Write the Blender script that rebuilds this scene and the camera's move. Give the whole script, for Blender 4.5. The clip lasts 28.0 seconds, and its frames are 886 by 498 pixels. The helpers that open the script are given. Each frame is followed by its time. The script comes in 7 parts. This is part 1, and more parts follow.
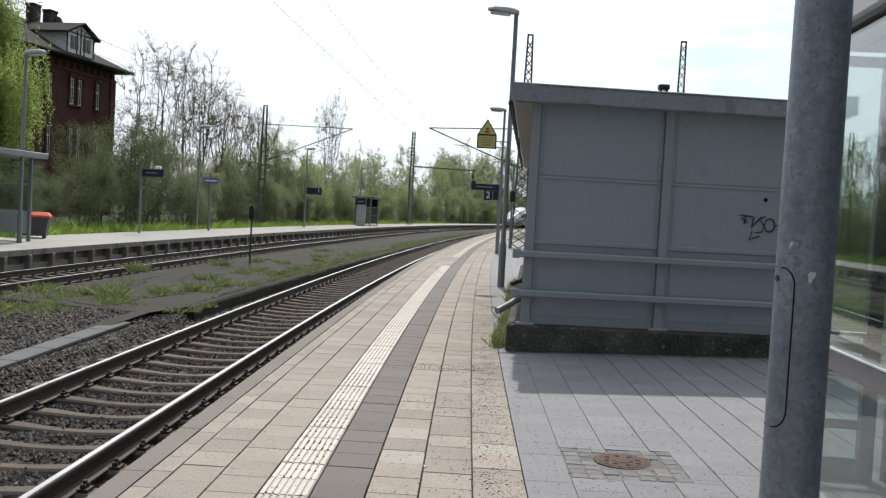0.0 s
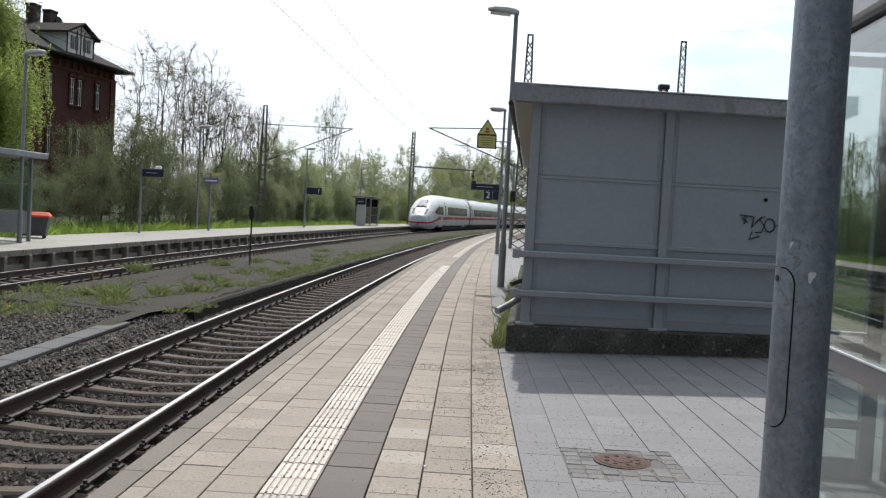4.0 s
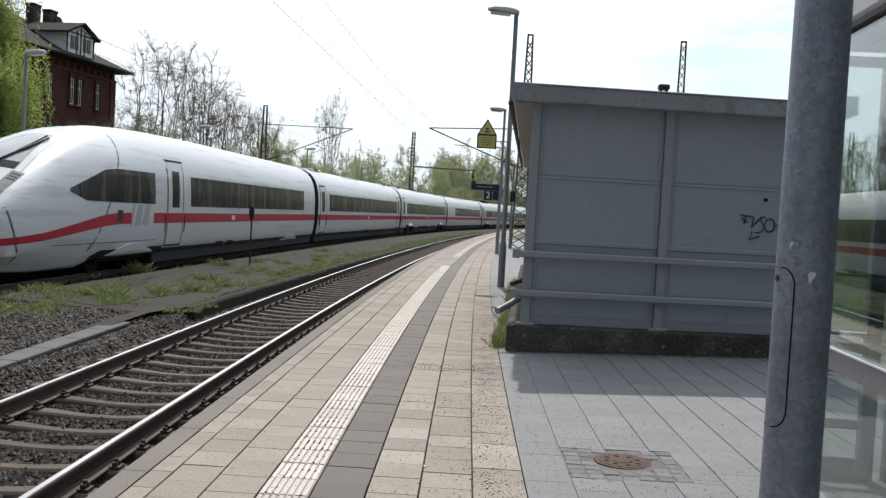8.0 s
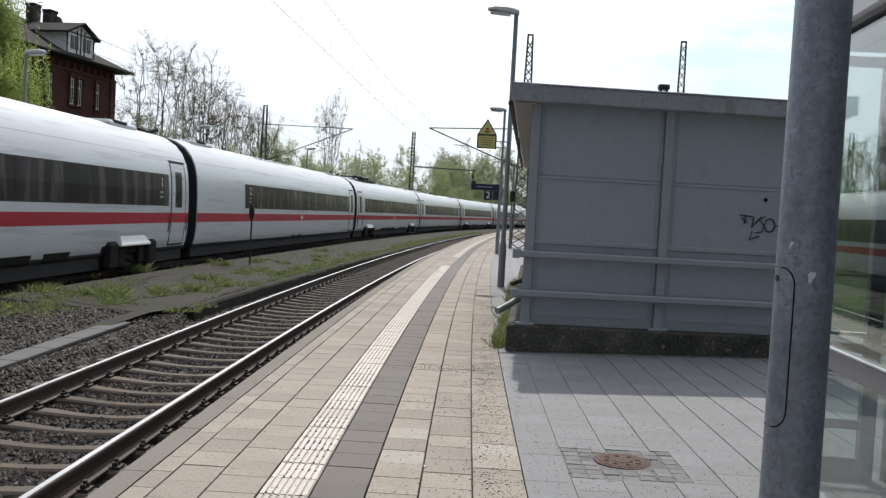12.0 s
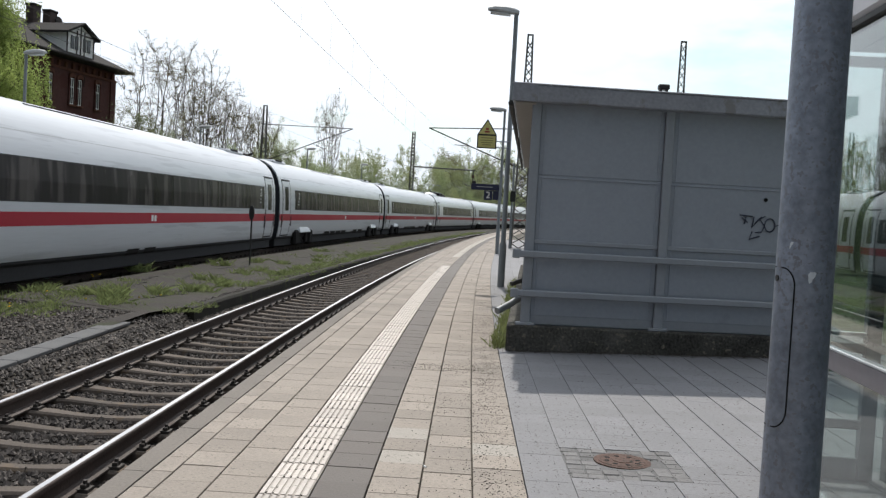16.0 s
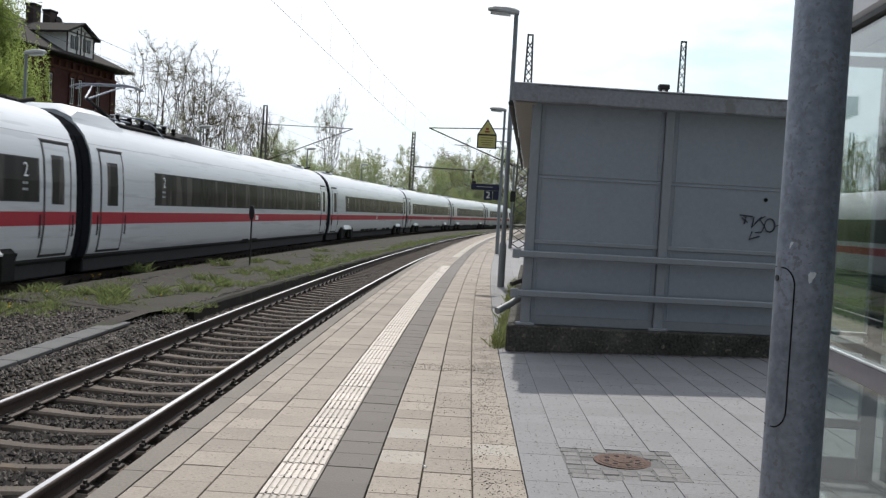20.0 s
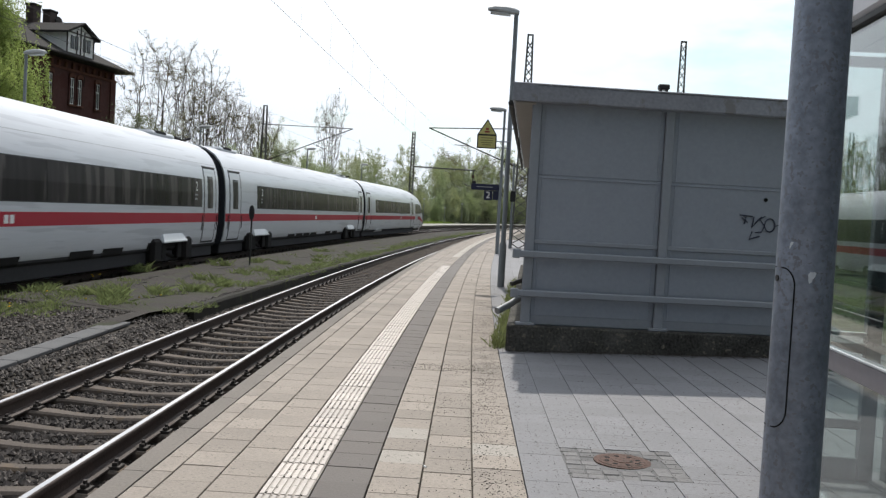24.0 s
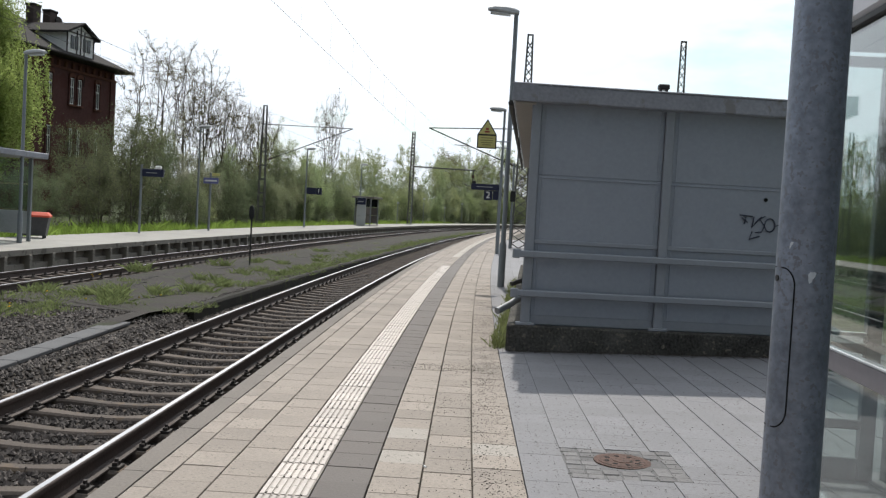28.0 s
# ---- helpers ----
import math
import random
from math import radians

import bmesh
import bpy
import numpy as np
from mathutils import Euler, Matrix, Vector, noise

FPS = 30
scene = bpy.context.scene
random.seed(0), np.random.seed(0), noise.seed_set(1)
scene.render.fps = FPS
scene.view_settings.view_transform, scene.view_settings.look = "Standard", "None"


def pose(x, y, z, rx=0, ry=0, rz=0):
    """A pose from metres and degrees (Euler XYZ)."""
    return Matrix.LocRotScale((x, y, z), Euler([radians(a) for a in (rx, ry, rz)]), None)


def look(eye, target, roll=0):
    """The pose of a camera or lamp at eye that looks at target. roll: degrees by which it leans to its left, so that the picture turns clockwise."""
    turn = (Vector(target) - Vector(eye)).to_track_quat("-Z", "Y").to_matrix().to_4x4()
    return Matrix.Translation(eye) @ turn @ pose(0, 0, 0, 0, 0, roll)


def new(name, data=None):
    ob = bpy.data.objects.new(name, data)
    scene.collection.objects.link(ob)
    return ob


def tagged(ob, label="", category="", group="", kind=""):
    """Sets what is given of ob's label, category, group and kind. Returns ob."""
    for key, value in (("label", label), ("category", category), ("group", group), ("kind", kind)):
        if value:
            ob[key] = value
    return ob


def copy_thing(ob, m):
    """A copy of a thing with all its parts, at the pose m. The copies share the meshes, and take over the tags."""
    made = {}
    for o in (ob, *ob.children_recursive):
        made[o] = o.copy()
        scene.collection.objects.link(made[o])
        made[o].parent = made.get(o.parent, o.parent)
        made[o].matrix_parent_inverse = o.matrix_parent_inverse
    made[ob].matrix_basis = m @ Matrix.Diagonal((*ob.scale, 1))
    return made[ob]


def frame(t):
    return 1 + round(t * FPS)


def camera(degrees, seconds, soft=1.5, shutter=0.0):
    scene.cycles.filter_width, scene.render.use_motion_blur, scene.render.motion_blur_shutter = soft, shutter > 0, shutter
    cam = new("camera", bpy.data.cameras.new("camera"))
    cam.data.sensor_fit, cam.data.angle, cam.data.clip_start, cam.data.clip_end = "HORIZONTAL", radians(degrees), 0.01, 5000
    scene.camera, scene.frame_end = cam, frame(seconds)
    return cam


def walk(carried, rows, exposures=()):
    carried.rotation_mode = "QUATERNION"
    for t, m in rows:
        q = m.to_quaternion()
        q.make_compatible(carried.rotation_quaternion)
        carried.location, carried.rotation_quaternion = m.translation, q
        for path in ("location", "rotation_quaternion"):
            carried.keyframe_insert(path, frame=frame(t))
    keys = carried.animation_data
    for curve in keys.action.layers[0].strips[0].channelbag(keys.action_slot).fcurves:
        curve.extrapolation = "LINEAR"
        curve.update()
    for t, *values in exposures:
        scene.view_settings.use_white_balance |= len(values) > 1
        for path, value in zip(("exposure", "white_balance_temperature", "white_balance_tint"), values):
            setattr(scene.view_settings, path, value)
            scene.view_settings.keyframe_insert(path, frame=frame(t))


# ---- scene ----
from functools import lru_cache

# The camera stands still on the platform, 1.5 m over the paving.
cam = camera(51.34, 28.0, soft=1.3, shutter=0.12)
EYE = (0.0, 0.0, 1.5)
AIM = (0.0, math.cos(radians(2.235)), 1.5 - math.sin(radians(2.235)))
walk(cam, [(0.0, look(EYE, AIM, 3.18)), (28.0, look(EYE, AIM, 3.18))], [(0.0, 0.01), (6.5, 0.01), (8.5, -0.05), (25.5, -0.06), (28.0, -0.04)])

# ---- sky and sun ----
SUN_UP = 52.0
SUN_TURN = -1.0          # degrees to the right of straight ahead
sun_way = Vector((math.sin(radians(SUN_TURN)) * math.cos(radians(SUN_UP)), math.cos(radians(SUN_TURN)) * math.cos(radians(SUN_UP)), math.sin(radians(SUN_UP))))


def make_world():
    w = bpy.data.worlds.new("spring_sky")
    scene.world = w
    w.use_nodes = True
    nt = w.node_tree
    nt.nodes.clear()
    n, l = nt.nodes.new, nt.links.new
    sky = n("ShaderNodeTexSky")
    sky.sky_type = "NISHITA"
    sky.sun_disc = False
    sky.sun_elevation = radians(SUN_UP)
    sky.sun_rotation = radians(SUN_TURN)
    sky.dust_density = 2.0
    scale = n("ShaderNodeMix")
    scale.data_type, scale.blend_type = "RGBA", "MULTIPLY"
    scale.inputs[0].default_value = 1.0
    l(sky.outputs[0], scale.inputs[6])
    scale.inputs[7].default_value = (0.13, 0.15, 0.14, 1)
    co = n("ShaderNodeTexCoord")
    stretch = n("ShaderNodeMapping")
    stretch.inputs["Scale"].default_value = (1.0, 1.0, 2.6)
    stretch.inputs["Location"].default_value = (0.35, 0.1, 0.4)
    l(co.outputs["Generated"], stretch.inputs[0])
    cloud = n("ShaderNodeTexNoise")
    cloud.inputs["Scale"].default_value = 2.2
    cloud.inputs["Detail"].default_value = 6.0
    cloud.inputs["Roughness"].default_value = 0.55
    l(stretch.outputs[0], cloud.inputs[0])
    ramp = n("ShaderNodeMapRange")
    ramp.inputs[1].default_value, ramp.inputs[2].default_value = 0.35, 0.50
    ramp.interpolation_type = "SMOOTHSTEP"
    l(cloud.outputs[0], ramp.inputs[0])
    # thin cloud is brighter round the sun
    dot = n("ShaderNodeVectorMath")
    dot.operation = "DOT_PRODUCT"
    l(co.outputs["Generated"], dot.inputs[0])
    dot.inputs[1].default_value = sun_way
    glow = n("ShaderNodeMapRange")
    glow.inputs[1].default_value, glow.inputs[2].default_value = -0.4, 1.0
    l(dot.outputs["Value"], glow.inputs[0])
    square = n("ShaderNodeMath")
    square.operation = "POWER"
    square.inputs[1].default_value = 2.0
    l(glow.outputs[0], square.inputs[0])
    rise = n("ShaderNodeMath")
    rise.operation = "MULTIPLY_ADD"
    rise.inputs[1].default_value, rise.inputs[2].default_value = 1.55, 0.175
    l(square.outputs[0], rise.inputs[0])
    white = n("ShaderNodeCombineXYZ")
    for i in range(3):
        l(rise.outputs[0], white.inputs[i])
    tint = n("ShaderNodeMix")
    tint.data_type, tint.blend_type = "RGBA", "MULTIPLY"
    tint.inputs[0].default_value = 1.0
    l(white.outputs[0], tint.inputs[6])
    tint.inputs[7].default_value = (0.94, 1.0, 1.075, 1)
    mix = n("ShaderNodeMix")
    mix.data_type = "RGBA"
    l(ramp.outputs[0], mix.inputs[0])
    l(scale.outputs[2], mix.inputs[6])
    l(tint.outputs[2], mix.inputs[7])
    bg = n("ShaderNodeBackground")
    l(mix.outputs[2], bg.inputs[0])
    bg.inputs[1].default_value = 1.0
    out = n("ShaderNodeOutputWorld")
    l(bg.outputs[0], out.inputs[0])


make_world()
sun = new("sun", bpy.data.lights.new("sun", "SUN"))
sun.data.energy, sun.data.angle, sun.data.color = 3.7, radians(0.9), (1.0, 0.95, 0.87)
sun.matrix_basis = look(tuple(sun_way * 60), (0, 0, 0))


# ---- materials ----
def mat(name, base, rough=0.7, metal=0.0, grain=30.0, blotch=1.5, amount=0.25, bump=0.2, bump_scale=None, vary=0.0, spots=None, spot_scale=8.0, spot_cut=0.62, coat=0.0, island=0.0, rough_vary=0.1, spec=0.5, stretch=None):
    """A surface with two scales of variation, fine relief, stains of another colour, and a change from piece to piece."""
    m = bpy.data.materials.new(name)
    m.use_nodes = True
    nt = m.node_tree
    n, l = nt.nodes.new, nt.links.new
    b = nt.nodes["Principled BSDF"]
    co = n("ShaderNodeTexCoord")
    where = co.outputs["Object"]
    if vary:
        # each piece takes its own stretch of the pattern
        own, far_off, moved = n("ShaderNodeObjectInfo"), n("ShaderNodeMath"), n("ShaderNodeVectorMath")
        far_off.operation = "MULTIPLY"
        far_off.inputs[1].default_value = 61.0
        l(own.outputs["Random"], far_off.inputs[0])
        l(where, moved.inputs[0])
        l(far_off.outputs[0], moved.inputs[1])
        where = moved.outputs[0]

    if stretch:
        pull = n("ShaderNodeVectorMath")
        pull.operation = "MULTIPLY"
        pull.inputs[1].default_value = stretch
        l(where, pull.inputs[0])
        where = pull.outputs[0]

    def noise_at(scale, detail=4.0):
        t = n("ShaderNodeTexNoise")
        t.inputs["Scale"].default_value, t.inputs["Detail"].default_value = scale, detail
        l(where, t.inputs["Vector"])
        return t

    fine, wide = noise_at(grain, 5.0), noise_at(blotch, 3.0)
    add = n("ShaderNodeMath")
    add.operation = "ADD"
    l(fine.outputs[0], add.inputs[0])
    l(wide.outputs[0], add.inputs[1])
    level = n("ShaderNodeMapRange")
    level.inputs[1].default_value, level.inputs[2].default_value = 0.6, 1.4
    level.inputs[3].default_value, level.inputs[4].default_value = 1 - amount, 1 + amount
    l(add.outputs[0], level.inputs[0])
    value = level.outputs[0]
    for use, node, sock in ((vary, "ShaderNodeObjectInfo", "Random"), (island, "ShaderNodeNewGeometry", "Random Per Island")):
        if use:
            info = n(node)
            r = n("ShaderNodeMapRange")
            r.inputs[3].default_value, r.inputs[4].default_value = 1 - use, 1 + use
            l(info.outputs[sock], r.inputs[0])
            k = n("ShaderNodeMath")
            k.operation = "MULTIPLY"
            l(value, k.inputs[0])
            l(r.outputs[0], k.inputs[1])
            value = k.outputs[0]
    grey = n("ShaderNodeCombineXYZ")
    for i in range(3):
        l(value, grey.inputs[i])
    mul = n("ShaderNodeMix")
    mul.data_type, mul.blend_type = "RGBA", "MULTIPLY"
    mul.inputs[0].default_value = 1.0
    mul.inputs[6].default_value = (*base, 1)
    l(grey.outputs[0], mul.inputs[7])
    colour = mul.outputs[2]
    if spots:
        s = noise_at(spot_scale, 6.0)
        cut = n("ShaderNodeMapRange")
        cut.inputs[1].default_value, cut.inputs[2].default_value = spot_cut, spot_cut + 0.06
        patch = n("ShaderNodeMath")
        patch.operation = "MULTIPLY_ADD"
        patch.inputs[1].default_value = 0.22
        l(wide.outputs[0], patch.inputs[0])
        l(s.outputs[0], patch.inputs[2])
        less = n("ShaderNodeMath")
        less.operation = "SUBTRACT"
        less.inputs[1].default_value = 0.11
        l(patch.outputs[0], less.inputs[0])
        l(less.outputs[0], cut.inputs[0])
        mx = n("ShaderNodeMix")
        mx.data_type = "RGBA"
        l(cut.outputs[0], mx.inputs[0])
        l(colour, mx.inputs[6])
        mx.inputs[7].default_value = (*spots, 1)
        colour = mx.outputs[2]
    l(colour, b.inputs["Base Color"])
    b.inputs["Metallic"].default_value = metal
    rr = n("ShaderNodeMapRange")
    rr.inputs[3].default_value, rr.inputs[4].default_value = max(0.02, rough - rough_vary), min(1.0, rough + rough_vary)
    l(wide.outputs[0], rr.inputs[0])
    l(rr.outputs[0], b.inputs["Roughness"])
    b.inputs["Coat Weight"].default_value = coat
    b.inputs["Specular IOR Level"].default_value = spec if rough < 0.9 else 0.2
    if bump:
        h = noise_at(bump_scale or grain, 6.0)
        bp = n("ShaderNodeBump")
        bp.inputs["Strength"].default_value = bump
        bp.inputs["Distance"].default_value = 0.01
        l(h.outputs[0], bp.inputs["Height"])
        l(bp.outputs[0], b.inputs["Normal"])
    return m


def leaf_mat(name, base, through_it=0.45, vary=0.35):
    m = bpy.data.materials.new(name)
    m.use_nodes = True
    nt = m.node_tree
    nt.nodes.clear()
    n, l = nt.nodes.new, nt.links.new
    geo = n("ShaderNodeNewGeometry")
    hsv = n("ShaderNodeHueSaturation")
    hsv.inputs["Color"].default_value = (*base, 1)
    r = n("ShaderNodeMapRange")
    r.inputs[3].default_value, r.inputs[4].default_value = 1 - vary, 1 + vary
    l(geo.outputs["Random Per Island"], r.inputs[0])
    l(r.outputs[0], hsv.inputs["Value"])
    info = n("ShaderNodeObjectInfo")
    r2 = n("ShaderNodeMapRange")
    r2.inputs[3].default_value, r2.inputs[4].default_value = 0.478, 0.515
    l(info.outputs["Random"], r2.inputs[0])
    l(r2.outputs[0], hsv.inputs["Hue"])
    d, t, mx, out = n("ShaderNodeBsdfDiffuse"), n("ShaderNodeBsdfTranslucent"), n("ShaderNodeMixShader"), n("ShaderNodeOutputMaterial")
    l(hsv.outputs[0], d.inputs[0])
    l(hsv.outputs[0], t.inputs[0])
    mx.inputs[0].default_value = through_it
    l(d.outputs[0], mx.inputs[1])
    l(t.outputs[0], mx.inputs[2])
    l(mx.outputs[0], out.inputs[0])
    return m


def glass_mat(name, tint, gloss=0.95, rough=0.0):
    m = bpy.data.materials.new(name)
    m.use_nodes = True
    nt = m.node_tree
    nt.nodes.clear()
    n, l = nt.nodes.new, nt.links.new
    lw, tr, gl, mx, out = n("ShaderNodeLayerWeight"), n("ShaderNodeBsdfTransparent"), n("ShaderNodeBsdfGlossy"), n("ShaderNodeMixShader"), n("ShaderNodeOutputMaterial")
    cube, fr = n("ShaderNodeMath"), n("ShaderNodeMath")
    cube.operation, fr.operation = "POWER", "MULTIPLY_ADD"
    cube.inputs[1].default_value = 3.0
    fr.inputs[1].default_value, fr.inputs[2].default_value = gloss, 0.06
    l(lw.outputs["Facing"], cube.inputs[0])
    l(cube.outputs[0], fr.inputs[0])
    tr.inputs[0].default_value = (*tint, 1)
    gl.inputs["Roughness"].default_value = rough
    l(fr.outputs[0], mx.inputs[0])
    l(tr.outputs[0], mx.inputs[1])
    l(gl.outputs[0], mx.inputs[2])
    l(mx.outputs[0], out.inputs[0])
    return m


SLAB = mat("slab_beige", (0.257, 0.221, 0.189), 0.85, grain=60, blotch=2.2, amount=0.24, vary=0.13, bump=0.25, spots=(0.16, 0.14, 0.12), spot_scale=38, spot_cut=0.615)
SLAB_PALE = mat("slab_pale", (0.325, 0.295, 0.261), 0.85, grain=60, blotch=2.2, amount=0.2, vary=0.1, bump=0.25, spots=(0.19, 0.17, 0.15), spot_scale=38, spot_cut=0.6)
SLAB_REST = mat("slab_beige_far", (0.257, 0.221, 0.189), 0.85, grain=60, blotch=1.2, amount=0.24, island=0.12, bump=0.25, spots=(0.16, 0.14, 0.12), spot_scale=38, spot_cut=0.615)
KERB = mat("platform_kerb_concrete", (0.186, 0.167, 0.150), 0.9, grain=50, blotch=1.2, amount=0.2, bump=0.3, spots=(0.16, 0.15, 0.13), spot_scale=20, spot_cut=0.64)
GROOVE = mat("tactile_groove", (0.376, 0.343, 0.310), 0.9, grain=50, blotch=2.5, amount=0.2, vary=0.1, bump=0.2, spots=(0.17, 0.155, 0.14), spot_scale=13, spot_cut=0.60)
TACT = mat("tactile_white", (0.510, 0.462, 0.426), 0.8, grain=50, blotch=1.5, amount=0.16, vary=0.16, bump=0.2, spots=(0.28, 0.26, 0.23), spot_scale=20, spot_cut=0.62)
DARK = mat("slab_dark", (0.123, 0.108, 0.099), 0.85, grain=60, blotch=1.2, amount=0.14, vary=0.08, bump=0.2, spots=(0.10, 0.095, 0.09), spot_scale=30, spot_cut=0.66)
GREY = mat("slab_lilac_grey", (0.178, 0.176, 0.186), 0.8, grain=70, blotch=0.9, amount=0.2, vary=0.06, bump=0.2, spots=(0.10, 0.092, 0.09), spot_scale=34, spot_cut=0.625)
GREY_REST = mat("slab_lilac_grey_far", (0.178, 0.176, 0.186), 0.8, grain=70, blotch=0.9, amount=0.2, island=0.06, bump=0.2, spots=(0.10, 0.092, 0.09), spot_scale=34, spot_cut=0.625)
JOINT = mat("joint_sand", (0.10, 0.09, 0.075), 0.95, grain=90, blotch=3, amount=0.3, bump=0.3)
BEDDING = mat("bedding_grit", (0.14, 0.137, 0.138), 0.95, grain=60, blotch=2, amount=0.25, bump=0.3)
CRUMB = mat("dark_crumb", (0.045, 0.04, 0.034), 0.95, grain=30, amount=0.3, island=0.4)
CONC = mat("old_concrete", (0.225, 0.207, 0.18), 0.92, grain=40, blotch=1.1, amount=0.3, bump=0.4, spots=(0.13, 0.12, 0.10), spot_scale=3, spot_cut=0.58)
FARTOP = mat("far_platform_paving", (0.32, 0.31, 0.29), 0.9, grain=30, blotch=0.6, amount=0.15, bump=0.2, spots=(0.36, 0.34, 0.31), spot_scale=2, spot_cut=0.6)
EDGE = mat("dark_mossy_kerb", (0.026, 0.024, 0.02), 0.95, grain=24, blotch=2.0, amount=0.5, bump=0.8, spots=(0.045, 0.05, 0.025), spot_scale=4, spot_cut=0.62)
MOSS = mat("mossy_concrete", (0.074, 0.071, 0.064), 0.95, grain=34, blotch=2.6, amount=0.8, bump=0.9, spots=(0.17, 0.155, 0.125), spot_scale=19, spot_cut=0.605)
BALLAST = mat("ballast_bed", (0.061, 0.051, 0.044), 0.95, grain=22, blotch=1.1, amount=0.6, bump=1.0, bump_scale=26, spots=(0.045, 0.04, 0.036), spot_scale=24, spot_cut=0.5)
STONE_PALE = mat("ballast_stone_pale", (0.141, 0.126, 0.116), 0.9, grain=40, blotch=0.5, amount=0.3, island=0.65, bump=0.3)
STONE = mat("ballast_stone", (0.084, 0.074, 0.069), 0.9, grain=40, blotch=0.5, amount=0.3, island=0.65, bump=0.3)
SLEEPER = mat("sleeper_concrete", (0.112, 0.094, 0.082), 0.92, grain=45, blotch=2.0, amount=0.3, vary=0.12, bump=0.4, spots=(0.13, 0.10, 0.075), spot_scale=6, spot_cut=0.58)
RAIL_SIDE = mat("rail_rust", (0.055, 0.038, 0.032), 0.75, grain=40, blotch=3, amount=0.35, bump=0.4)
RAIL_TOP = mat("rail_polished", (0.42, 0.42, 0.44), 0.42, metal=1.0, grain=30, blotch=1, amount=0.06, bump=0.0)
CLIP = mat("fastening_steel", (0.045, 0.038, 0.034), 0.8, grain=30, amount=0.3)
ASPH = mat("old_asphalt", (0.041, 0.036, 0.033), 0.97, grain=46, blotch=0.7, amount=0.45, bump=0.9, spots=(0.04, 0.042, 0.026), spot_scale=1.6, spot_cut=0.52)
TROUGH = mat("trough_concrete", (0.125, 0.125, 0.128), 0.9, grain=60, blotch=2, amount=0.2, bump=0.3)
SOIL = mat("ground_soil", (0.05, 0.055, 0.028), 1.0, grain=6, blotch=0.25, amount=0.4, bump=0.6, spots=(0.05, 0.075, 0.02), spot_scale=1.2, spot_cut=0.48)
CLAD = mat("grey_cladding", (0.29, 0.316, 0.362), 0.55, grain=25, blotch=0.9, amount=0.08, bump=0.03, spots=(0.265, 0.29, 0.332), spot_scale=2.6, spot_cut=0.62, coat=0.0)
CLADTRIM = mat("grey_trim", (0.27, 0.29, 0.322), 0.5, grain=25, blotch=2, amount=0.08, bump=0.03)
FASCIA = mat("grey_fascia", (0.26, 0.268, 0.305), 0.55, grain=26, blotch=3.2, amount=0.26, bump=0.05, spots=(0.21, 0.205, 0.21), spot_scale=5, spot_cut=0.60)
SOFFIT = mat("pale_soffit", (0.30, 0.285, 0.26), 0.7, grain=20, blotch=2, amount=0.1, bump=0.05)
GALV = mat("galvanised_steel", (0.228, 0.255, 0.31), 0.5, metal=0.5, grain=55, blotch=11, amount=0.38, bump=0.08, rough_vary=0.14, spots=(0.195, 0.205, 0.235), spot_scale=80, spot_cut=0.57)
PALEPAINT = mat("pale_worn_patch", (0.62, 0.66, 0.70), 0.6, grain=50, blotch=9, amount=0.15)
RUBBER = mat("black_rubber", (0.006, 0.007, 0.011), 0.92, grain=20, amount=0.2, bump=0.1)
BLACKGAP = mat("dark_gap", (0.01, 0.01, 0.01), 0.9, grain=20, amount=0.2, bump=0)
LATTICE = mat("lattice_paint", (0.04, 0.04, 0.038), 0.75, grain=20, blotch=2, amount=0.3, bump=0.2)
# dark mast paint lifted to grey: the bright sky's glare is in the colour
MASTGLARE = mat("mast_paint_with_glare", (0.105, 0.105, 0.10), 0.75, grain=20, blotch=2, amount=0.3, bump=0.2)
POST = mat("grey_post_paint", (0.20, 0.22, 0.235), 0.5, metal=0.2, grain=20, blotch=2, amount=0.15, bump=0.05)
LAMPHEAD = mat("lamp_head_grey", (0.36, 0.37, 0.38), 0.5, grain=20, amount=0.1, bump=0.03)
LAMPGLASS = mat("lamp_cover_clear", (0.55, 0.58, 0.6), 0.25, grain=20, amount=0.05, bump=0)
BLUE = mat("sign_blue", (0.012, 0.016, 0.05), 0.45, grain=20, blotch=3, amount=0.1, bump=0)
WHITE = mat("sign_white", (0.8, 0.8, 0.8), 0.5, grain=20, amount=0.05, bump=0)
YELLOW = mat("sign_yellow", (0.58, 0.54, 0.20), 0.5, grain=20, blotch=4, amount=0.12, bump=0)
SIGNTEXT = mat("sign_faded_print", (0.27, 0.235, 0.085), 0.6, grain=20, amount=0.2, bump=0)
SIGNRED = mat("sign_red_print", (0.30, 0.06, 0.04), 0.6, grain=20, amount=0.2, bump=0)
BLACK = mat("black_paint", (0.015, 0.015, 0.016), 0.6, grain=20, amount=0.2, bump=0.05)
GLASS = glass_mat("shelter_glass", (0.78, 0.84, 0.83), 0.75)
CLEAR = glass_mat("clear_glass", (0.95, 0.99, 0.98), 0.5)
IRON = mat("rusty_iron", (0.115, 0.075, 0.063), 0.9, grain=60, blotch=14, amount=0.5, bump=0.7, spots=(0.05, 0.042, 0.038), spot_scale=26, spot_cut=0.56)
COBBLE = mat("small_cobble", (0.175, 0.17, 0.17), 0.9, grain=50, blotch=4, amount=0.25, vary=0.15, bump=0.4)
INK = mat("scrawl_paint", (0.03, 0.035, 0.06), 0.6, grain=20, amount=0.1, bump=0)
BARK = mat("bark", (0.05, 0.042, 0.035), 0.95, grain=12, blotch=2, amount=0.35, bump=0.6)
BARK2 = mat("bark_grey", (0.12, 0.105, 0.09), 0.95, grain=12, blotch=2, amount=0.35, bump=0.6)
